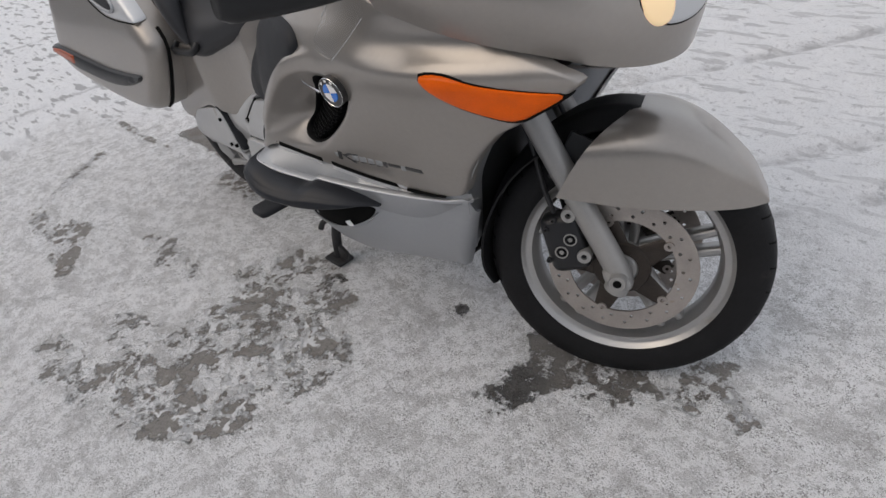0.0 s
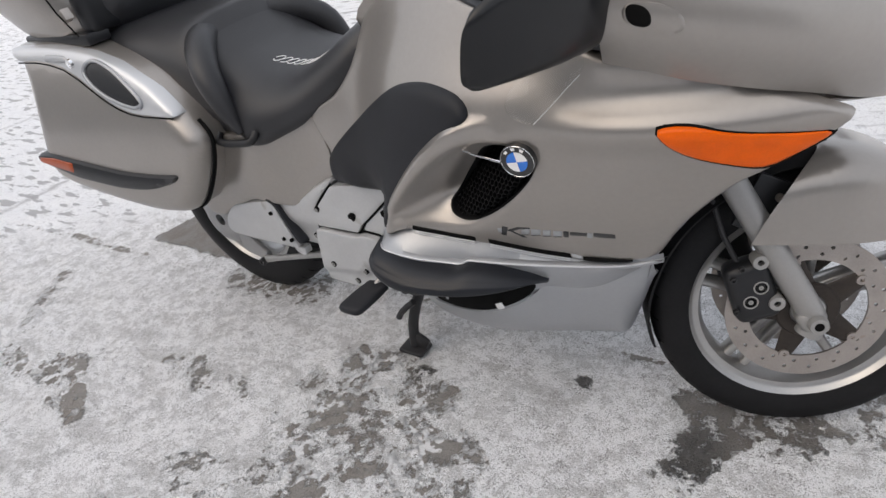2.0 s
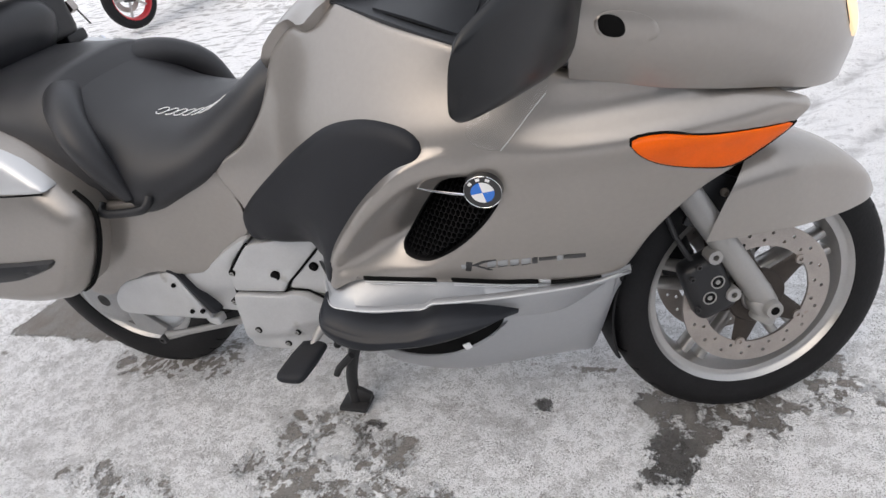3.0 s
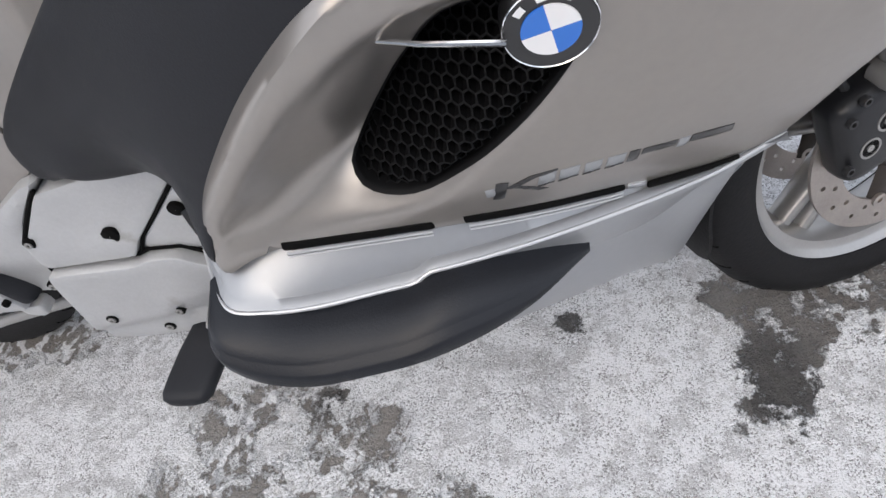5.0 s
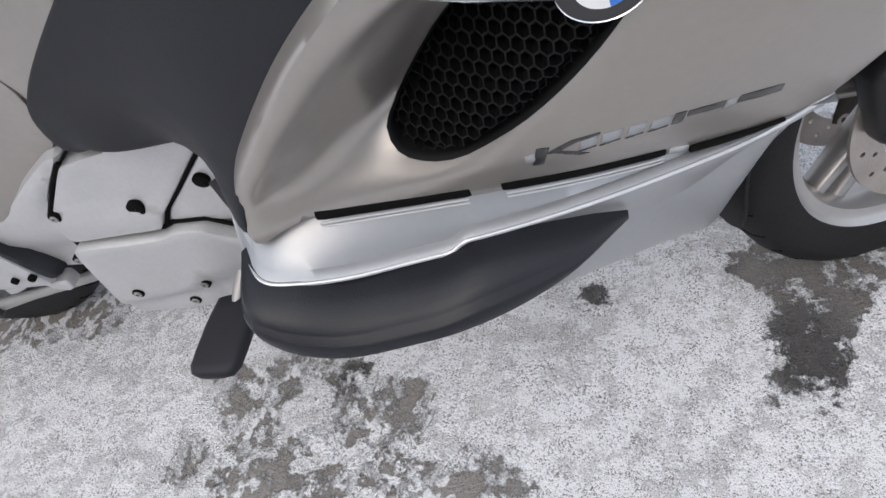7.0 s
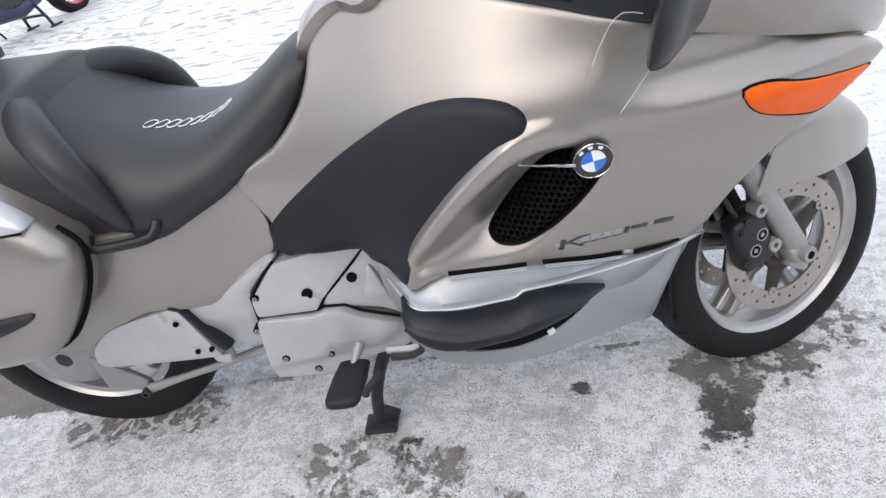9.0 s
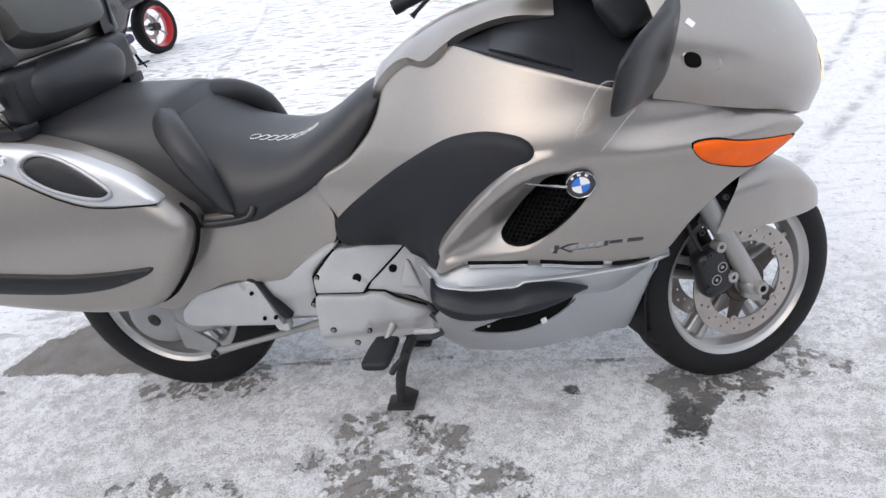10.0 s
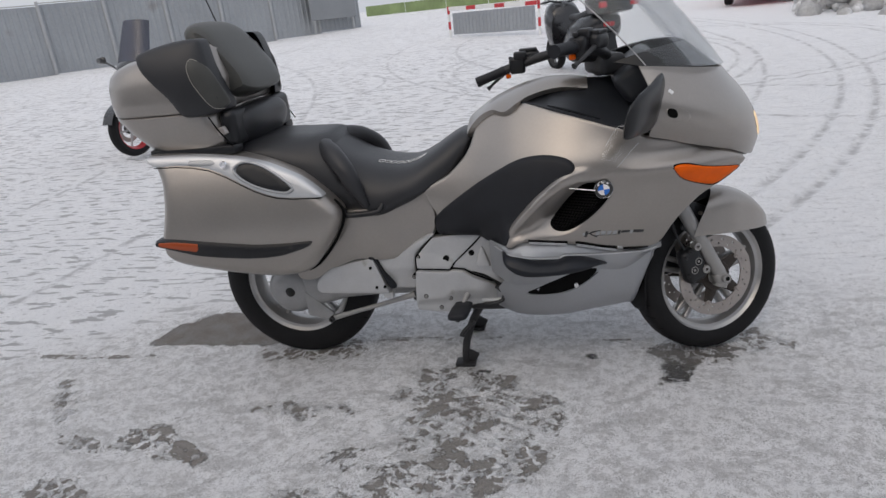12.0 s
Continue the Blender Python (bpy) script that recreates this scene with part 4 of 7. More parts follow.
# windscreen
rings = []
for v in np.linspace(0, 1, 15):
    row = []
    for u in np.linspace(-1, 1, 25):
        w = 0.262 - 0.07 * v**1.5
        x = 1.635 - 0.27 * u * u - 0.245 * v - 0.06 * v * v
        row.append((x, w * math.sin(u * math.pi / 2 * 0.98), 1.070 + 0.036 * abs(u) ** 1.5 + 0.36 * v - 0.05 * v * u * u))
    rings.append(row)
ws = add("windscreen", *thick(loft(rings, False), 0.004), SCREEN, bike, "clear curved plastic windscreen")
ws.visible_shadow = False
for col in (0, 24):
    add("screen_edge", *tube([r[col] for r in rings], 0.0018, 6), EDGE, ws, "pale cut edge of the windscreen")
add("screen_edge", *tube(rings[-1], 0.0018, 6), EDGE, ws, "pale cut edge of the windscreen")
rings = []
for v in np.linspace(0, 1, 5):
    rings.append([(1.615 - 0.24 * u * u - 0.10 * v, 0.215 * math.sin(u * math.pi / 2) * (1 - 0.1 * v), 1.066 + 0.03 * abs(u) ** 1.5 + 0.085 * v * (1 - 0.75 * abs(u) ** 3)) for u in np.linspace(-1, 1, 21)])
add("screen_mount", *thick(loft(rings, False), 0.006), PLASTIC, bike, "black mount inside the windscreen")

# mirrors, pods of black plastic at the rear edge of the cowl
MIRROR = [(1.388, -0.292, 1.000, 0.026, 0.084), (1.380, -0.338, 1.000, 0.040, 0.083), (1.360, -0.386, 0.994, 0.045, 0.076), (1.328, -0.446, 0.988, 0.043, 0.067), (1.304, -0.494, 0.982, 0.032, 0.055), (1.294, -0.508, 0.979, 0.014, 0.040)]
rings = []
for x, y, z, rx, rz in MIRROR:
    a = np.arange(24) * 2 * math.pi / 24
    cu, cv = np.cos(a), np.sin(a)
    ux, uz = np.sign(cu) * np.abs(cu) ** 0.75 * rx, np.sign(cv) * np.abs(cv) ** np.where(cv > 0, 0.85, 0.5) * rz * np.where(cv > 0, 1.0, 0.92)
    rings.append(np.stack([x + ux * 0.62 + 0.22 * uz, y + ux * 0.3, z + uz], 1))
vf = loft(rings)
both("mirror", (vf[0], [tuple(reversed(f)) for f in vf[1]]), GLOSS, bike, "black mirror housing", 60)
DEFLECTOR = [(1.314, 0.929), (1.288, 0.935), (1.268, 0.920), (1.240, 0.876), (1.222, 0.838), (1.238, 0.818), (1.272, 0.811), (1.296, 0.834), (1.322, 0.861), (1.340, 0.878), (1.345, 0.905)]
side_panel("wind_deflector", DEFLECTOR, SCREEN, 0.020, 0.001, 0.002, 0.02, "clear plastic wind deflector")
bpy.data.objects["wind_deflector"].visible_shadow = False
for a, b in ((0, 4), (6, 10)):
    both("deflector_edge", tube([(x, -float(body_y(x, z)[0]) - 0.0205, z) for x, z in curve(DEFLECTOR[a:b], 0.012, False)], 0.0008, 6), EDGE, bike, "bright cut edge of the wind deflector")

# ---- tank top, dash, handlebar ----
TANK_X = (0.790, 0.806, 0.825, 0.858, 0.88, 0.905, 0.932, 0.957, 0.984, 1.03, 1.084, 1.19)
TANK_LOW = (0.895, 0.924, 0.945, 0.967, 0.973, 0.968, 0.973, 0.989, 1.005, 1.017, 1.024, 1.014)


def tank_top(x):
    return float(cat([0.775, 0.85, 0.95, 1.02, 1.075, 1.13, 1.19], [0.928, 0.980, 1.025, 1.044, 1.050, 1.048, 1.040], x)), float(cat(TANK_X, (0.11, 0.138, 0.134, 0.134, 0.141, 0.158, 0.168, 0.166, 0.140, 0.102, 0.076, 0.055), x))


TRAY_X, TRAY_Z = (0.96, 1.033, 1.134, 1.229, 1.311, 1.385), (1.010, 0.994, 0.967, 0.937, 0.910, 0.90)


def tray_edge(x):
    return float(body_y(x, float(cat(TRAY_X, TRAY_Z, x)))[0]) - 0.004


def tray_z(x, y):
    """Height of the black dash panel."""
    ze = float(cat(TRAY_X, TRAY_Z, x))
    we = tray_edge(x)
    zi = float(cat([0.95, 1.05, 1.15, 1.25, 1.385], [1.02, 1.032, 1.03, 1.02, 1.02], x))
    s = min(1, abs(y) / we)
    return ze + (zi - ze) * (1 - s) * 1.3 - 0.012 * math.sin(math.pi * s)


rings = []
for x in np.linspace(0.790, 1.19, 32):
    zt, w = tank_top(x)
    zl = float(cat(TANK_X, TANK_LOW, x))
    rings.append([(x, w * s, zt - (zt - zl) * abs(s) ** 2.4) for s in np.linspace(-1, 1, 25)])
add("tank_cover", *thick(loft(rings, False), 0.02), PAINT, bike, "champagne tank cover with the filler lid")
rings = []
for x in np.linspace(0.95, 1.385, 18):
    we = tray_edge(x)
    rings.append([(x, s * we, tray_z(x, s * we)) for s in np.linspace(-1, 1, 25)])
add("dash_tray", *thick(loft(rings, False), 0.006), DASH, bike, "black dash panel with storage lids")
for s in (-1, 1):
    rows = [[(x, y, tray_z(x, y) + 0.004 + 0.003 * math.sin(math.pi * i / 7)) for y in np.linspace(s * (tray_edge(x) - 0.115), s * (tray_edge(x) - 0.018), 8)] for i, x in enumerate(np.linspace(1.06, 1.225, 8))]
    rows = rows if s < 0 else [r[::-1] for r in rows]
    lid = add("storage_lid", *thick(loft([r[::-1] for r in rows], False), 0.006), DASH, bike, "black storage lid")
    rim = [(r[0][0], r[0][1], r[0][2] - 0.001) for r in rows] + [tuple(np.array(q) - (0, 0, 0.001)) for q in rows[-1]] + [(r[-1][0], r[-1][1], r[-1][2] - 0.001) for r in rows[::-1]]
    add("lid_seam", *tube(rim, 0.0022, 6), GAP, lid)
    add("lid_slot", *tube([(x, s * (tray_edge(x) - 0.045), tray_z(x, tray_edge(x) - 0.045) + 0.0075) for x in (1.15, 1.175, 1.20)], 0.003, 8), GAP, lid)
add("instrument_panel", *moved(block(0.16, 0.36, 0.11, 0.03, 4), Matrix.Translation((1.36, 0, 1.06)) @ Matrix.Rotation(radians(-35), 4, "Y")), DASH, bike, "black instrument hood")
add("switch_panel", *moved(block(0.075, 0.085, 0.012, 0.004), Matrix.Translation((1.140, 0.0, 1.046)) @ Matrix.Rotation(radians(9), 4, "Y")), SILVER, bike, "silver switch panel on the tank cover")
for dx, dy, mat in ((-0.014, -0.026, INK), (-0.014, -0.006, INK), (0.016, -0.026, RED), (0.016, -0.006, RED), (-0.014, 0.02, INK), (0.016, 0.02, RED)):
    add("panel_switch", *moved(block(0.018, 0.014, 0.008, 0.002), Matrix.Translation((1.140 + dx, dy, 1.054 - 0.16 * dx)) @ Matrix.Rotation(radians(9), 4, "Y")), mat, bike)
for s in (-1, 1):
    rim = curve([(0.858, 0.0), (0.856, 0.05), (0.860, 0.10)], 0.01, False)
    seam = [(x, s * y, tank_top(x)[0] - (tank_top(x)[0] - float(cat(TANK_X, TANK_LOW, x))) * (y / tank_top(x)[1]) ** 2.4 + 0.0006) for x, y in rim]
    add("filler_seam", *tube(seam, 0.0016, 6), GAP, bike)

STEER = Matrix.Translation((1.30, 0, 0)) @ Matrix.Rotation(radians(23), 4, "Z") @ Matrix.Translation((-1.30, 0, 0))
LEFT_BAR = [(1.235, 0.05, 1.10), (1.235, 0.12, 1.125), (1.20, 0.23, 1.135), (1.12, 0.31, 1.115), (1.02, 0.355, 1.085), (0.90, 0.395, 1.045)]
LEFT_BAR = [tuple(STEER @ Vector(p)) for p in LEFT_BAR]
RIGHT_BAR = [(1.26, -0.03, 1.11), (1.255, -0.10, 1.135), (1.215, -0.21, 1.165), (1.18, -0.30, 1.180), (1.145, -0.38, 1.188), (1.098, -0.49, 1.19)]
for s, pts in ((1, LEFT_BAR), (-1, RIGHT_BAR)):
    line = curve(pts, 0.02, False)
    bar = add("handlebar", *tube(line[:-5], 0.0175, 12), DARK, bike, "black handlebar")
    add("grip", *tube(line[-7:], [0.016, 0.0185, 0.018, 0.018, 0.018, 0.0195, 0.0195], 14), RUBBER, bar, "black rubber grip")
    p = line[-8]
    along = line[-1] - line[-8]
    along /= np.linalg.norm(along)
    yaw = math.atan2(along[1], along[0])
    side = np.array((-along[1], along[0], 0.0)) * (-1 if s > 0 else 1)
    spot = lambda a, b, c: Matrix.Translation(p + along * a + side * b + np.array((0, 0, c))) @ Matrix.Rotation(yaw, 4, "Z")
    add("switch_housing", *moved(joined(block(0.062, 0.054, 0.062, 0.012, 3), moved(block(0.05, 0.04, 0.03, 0.008, 2), Matrix.Translation((-0.012, 0.012, 0.036)))), spot(-0.012, 0.004, 0.0)), PLASTIC, bar)
    add("master_cylinder", *moved(joined(block(0.088, 0.056, 0.046, 0.014, 3), moved(block(0.07, 0.05, 0.012, 0.004), Matrix.Translation((0, 0, 0.026)))), spot(-0.058, 0.034, 0.012)), PLASTIC, bar)
    add("switch", *moved(block(0.020, 0.016, 0.016, 0.004), spot(0.026, -0.006, -0.026)), ORANGE, bar, "orange switch")
    add("switch", *moved(block(0.014, 0.016, 0.012, 0.003), spot(0.014, 0.0, 0.036)), DARK, bar)
    lever = curve([p + along * a + side * b + np.array((0, 0, c)) for a, b, c in ((-0.03, 0.045, 0.0), (0.03, 0.050, -0.012), (0.08, 0.046, -0.03), (0.115, 0.036, -0.046))], 0.015, False)
    add("lever", *tube(lever, list(np.linspace(0.008, 0.0055, len(lever) - 1)) + [0.009], 8), DARK, bar, "black hand lever")
add("bar_clamp", *moved(block(0.09, 0.16, 0.07, 0.02, 3), STEER @ Matrix.Translation((1.25, 0, 1.10))), DARK, bike)
add("bar_cover", *moved(block(0.12, 0.12, 0.09, 0.035, 4), STEER @ Matrix.Translation((1.19, 0.02, 1.155))), PLASTIC, bike)

# ---- lower fairing ----
LX = (0.875, 0.90, 0.97, 1.05, 1.10, 1.20, 1.30, 1.38, 1.42)
TOPZ = (0.525, 0.545, 0.577, 0.568, 0.560, 0.532, 0.506, 0.501, 0.514)
RIMY = (0.345, 0.378, 0.382, 0.358, 0.345, 0.308, 0.262, 0.220, 0.198)
RIMZ = (0.552, 0.549, 0.537, 0.526, 0.519, 0.504, 0.490, 0.481, 0.490)


def lower(x, k):
    return float(cat(LX, k, x))


def step_up(x):
    """The lip steps up where the crash strip is highest."""
    return 0.012 * float(smooth((x - 1.080) / 0.020))


# the rear end of the flange turns up to the knee pad: upper edge x z, lip x y z, plan direction, strip's reach and drop
END = [((0.846, 0.566), (0.836, 0.243, 0.548), (-0.7, -0.7), 0.001, 0.002), ((0.870, 0.565), (0.862, 0.288, 0.548), (-0.65, -0.75), 0.001, 0.003), ((0.898, 0.561), (0.893, 0.345, 0.550), (-0.6, -0.8), 0.003, 0.006),
       ((0.917, 0.557), (0.917, 0.382, 0.548), (-0.35, -0.93), 0.034, 0.026), ((0.932, 0.563), (0.942, 0.386, 0.544), (-0.12, -1.0), 0.046, 0.044), ((0.945, 0.570), (0.964, 0.383, 0.540), (-0.03, -1.0), 0.052, 0.052)]
rims, strips = [], []
for tx, tz, lx, ly, lz, nx, ny, out, deep in curve([(*a, *b, *c, d, e) for a, b, c, d, e in END], 0.022, False):
    rims.append((np.array((tx, 0.010 - float(body_y(tx, tz)[0]), tz)), np.array((lx, -ly, lz))))
    if lx > 0.894:
        strips.append((np.array((lx, -ly, lz)), np.array((nx, ny, 0.0)), out, deep))
for x in np.linspace(0.975, 1.423, 66):
    tz = lower(x, TOPZ)
    rims.append((np.array((x - 0.022 * max(0, 1 - (x - 0.975) / 0.12), 0.012 - float(body_y(x, tz)[0]), tz - 0.004)), np.array((x, -lower(x, RIMY), lower(x, RIMZ) - 0.003))))
for x in np.linspace(0.985, 1.236, 28):
    rz = lower(x, RIMZ) + step_up(x) - 0.003 - 0.005 * (1 - float(smooth((x - 1.094) / 0.015))) - float(cat([0.985, 1.12, 1.16, 1.20, 1.236], [0.0, 0.0, 0.005, 0.018, 0.033], x))
    low = float(cat([0.985, 1.05, 1.10, 1.17, 1.20, 1.236], [0.485, 0.482, 0.481, 0.481, 0.483, 0.484], x))
    out = float(cat([0.985, 1.05, 1.10, 1.15, 1.20, 1.236], [0.055, 0.063, 0.063, 0.055, 0.037, 0.004], x))
    strips.append((np.array((x, -lower(x, RIMY) - 0.001, rz)), np.array((0.0, -1.0, 0.0)), out, max(0.004, rz - low)))
def evened(rows, times):
    """Rings without small waves along the loft; the end rings stay."""
    a = np.array(rows, float)
    for _ in range(times):
        a[1:-1] = 0.25 * a[:-2] + 0.5 * a[1:-1] + 0.25 * a[2:]
    return a


up = np.array((0, 0, 1.0))
rings = []
for top, lip in rims:
    flat = (lip - top) * (1, 1, 0)
    flat /= np.linalg.norm(flat)
    low = np.array((lip[0], lip[1] * 0.88, 0.42 if lip[0] < 1.30 else 0.42 + (lip[0] - 1.30) * 0.55))
    rings.append([top, top + (lip - top) * 0.5 - up * 0.002, lip - flat * 0.014, lip - flat * 0.004 - up * 0.0005, lip - up * 0.004, lip - flat * 0.001 - up * 0.010, lip - flat * 0.006 - up * min(0.045, 0.5 * (lip[2] - low[2])), low])
rings = evened(rings, 30)
for r in rings:
    r[2:7, 2] += step_up(r[4, 0])
both("lower_fairing_rim", loft(rings, False), SILVER, bike, "silver painted flange of the lower fairing", 50)
# brighter paint on this bead stands in for the lip's highlight
both("flange_highlight_bead", tube(rings[4:, 4] + (0, 0.0004, 0.0014), 0.0022, 8), PEARL, bike, "bright bead along the flange")
rings = []
for p, n, out, deep in strips:
    at = lambda o, d: tuple(p + n * o - up * deep * d)
    rings.append([at(-0.003, 0.6), at(-0.004, 0.05), at(out * 0.3, 0.04), at(out * 0.64, 0.16), at(out * 0.80, 0.36), at(out * 0.82, 0.40), at(out * 0.94, 0.48), at(out * 0.985, 0.60), at(out, 0.84), at(out * 0.94, 0.97), at(out * 0.65, 1.0), at(out * 0.1, 0.98), at(-0.003, 0.97)])
strip = loft(evened(rings, 4), True, True)
both("crash_strip", strip, BUMPER, bike, "black plastic crash strip on the lower fairing", 40)

PANX = (0.84, 0.90, 1.0, 1.1, 1.2, 1.3, 1.335, 1.36, 1.39, 1.42)
PAN_LOW, PAN_TOP = (0.244, 0.226, 0.219, 0.226, 0.244, 0.262, 0.272, 0.335, 0.42, 0.47), (0.34, 0.43, 0.45, 0.46, 0.48, 0.50, 0.50, 0.50, 0.50, 0.51)
PAN_IN, PAN_OUT = (0.10, 0.12, 0.13, 0.135, 0.145, 0.155, 0.155, 0.155, 0.16, 0.165), (0.21, 0.29, 0.325, 0.325, 0.29, 0.235, 0.217, 0.206, 0.195, 0.185)
rings = []
for x in np.concatenate([np.linspace(0.845, 1.31, 30), np.linspace(1.318, 1.40, 14)]):
    zb, zt, yb, yt = (float(cat(PANX, k, x)) for k in (PAN_LOW, PAN_TOP, PAN_IN, PAN_OUT))
    row = []
    for s in np.linspace(0, 1, 13):
        row.append((x, -(yb + (yt - yb) * math.sin(s * math.pi / 2) ** 0.8), zb + (zt - zb) * (1 - math.cos(s * math.pi / 2)) ** 0.85))
    rings.append(row)
pan = loft([r[::-1] for r in rings], False)
both("belly_pan", thick(pan, 0.005), SILVER, bike, "silver painted belly pan")


def pan_y(x, z):
    x, z = np.atleast_1d(x), np.atleast_1d(z)
    zb, zt, yb, yt = (cat(PANX, k, x) for k in (PAN_LOW, PAN_TOP, PAN_IN, PAN_OUT))
    a = np.arccos(1 - np.clip((z - zb) / (zt - zb), 0.001, 1) ** (1 / 0.85))
    return yb + (yt - yb) * np.sin(a) ** 0.8


# the pan is closed here: black sheet stands in for the shaded opening
side_panel("pan_opening", [(0.965, 0.375), (0.995, 0.396), (1.04, 0.420), (1.11, 0.448), (1.17, 0.466), (1.200, 0.463), (1.203, 0.443), (1.168, 0.407), (1.10, 0.379), (1.02, 0.370)], GAP, 0.002, 0.004, 0.01, 0.02, "dark air opening in the belly pan", pan_y)
side_panel("opening_lip", [(0.960, 0.372), (1.02, 0.365), (1.10, 0.374), (1.168, 0.401), (1.208, 0.438), (1.196, 0.431), (1.162, 0.407), (1.10, 0.382), (1.02, 0.372)], SILVER, 0.006, 0.003, 0.01, 0.03, "", pan_y)
both("opening_strut", tube([(1.002, -0.316, 0.392), (1.03, -0.321, 0.418), (1.066, -0.325, 0.450)], [0.006, 0.005, 0.004], 8), SILVER, bike, "slanting rib across the air opening")
add("belly_underside", *thick(loft([[(x, s * 0.125, 0.232 + 0.004 * abs(s)) for s in (-1, -0.5, 0, 0.5, 1)] for x in (0.85, 1.0, 1.15, 1.28)], False), 0.006), DARK, bike)

rings = []
for z in np.linspace(0.31, 0.70, 16):
    x = float(cat([0.24, 0.34, 0.42, 0.507, 0.588, 0.655, 0.70], [1.33, 1.358, 1.388, 1.418, 1.468, 1.516, 1.556], z))
    y = float(cat([0.24, 0.34, 0.42, 0.507, 0.588, 0.70], [0.135, 0.155, 0.185, 0.208, 0.222, 0.232], z)) - 0.006
    rings.append([(x - 0.004, -y, z), (x - 0.012, -y + 0.012, z), (x - 0.035, -y * 0.62, z), (x - 0.075, -y * 0.45, z)])
both("arch_liner", thick(loft(rings, False), 0.003), SILVER, bike, "grey inner edge of the fairing round the wheel")
side_panel("paper_tag", [(1.126, 0.410), (1.138, 0.414), (1.141, 0.398), (1.129, 0.394)], WHITE, 0.012, 0.001, 0.002, 0.02, "small white tag", pan_y, 0.1, two=False)

# ---- wheels, fork, brakes ----


def plate(outline, holes, t, res=0.03):
    """A flat plate across the y axis, of thickness t, with holes through it."""
    v, f, rims = fill(outline, holes, res)
    n = len(v)
    verts = [(a, -t / 2, b) for a, b in v] + [(a, t / 2, b) for a, b in v]
    faces = list(f) + [tuple(n + i for i in reversed(q)) for q in f]
    use = {}
    for q in f:
        for i in range(3):
            e = (q[i], q[(i + 1) % 3])
            k = tuple(sorted(e))
            use[k] = None if k in use else e
    faces += [(e[1], e[0], n + e[0], n + e[1]) for e in use.values() if e]
    return verts, faces


def circle(r, n, cx=0.0, cz=0.0, start=0.0):
    a = start + np.arange(n) * 2 * math.pi / n
    return np.stack([cx + r * np.cos(a), cz + r * np.sin(a)], 1)


def brake_disc(r1, r0):
    holes = [circle(r0, 48)]
    for i in range(36):
        for k, r in enumerate((r0 + 0.012, r0 + 0.027, r0 + 0.042)):
            if r < r1 - 0.008 and (i + k) % 2 == 0:
                a = 2 * math.pi * (i + 0.33 * k) / 36
                holes.append(circle(0.0038, 8, r * math.cos(a), r * math.sin(a)))
    return plate(circle(r1, 72), holes, 0.005, 0.012)


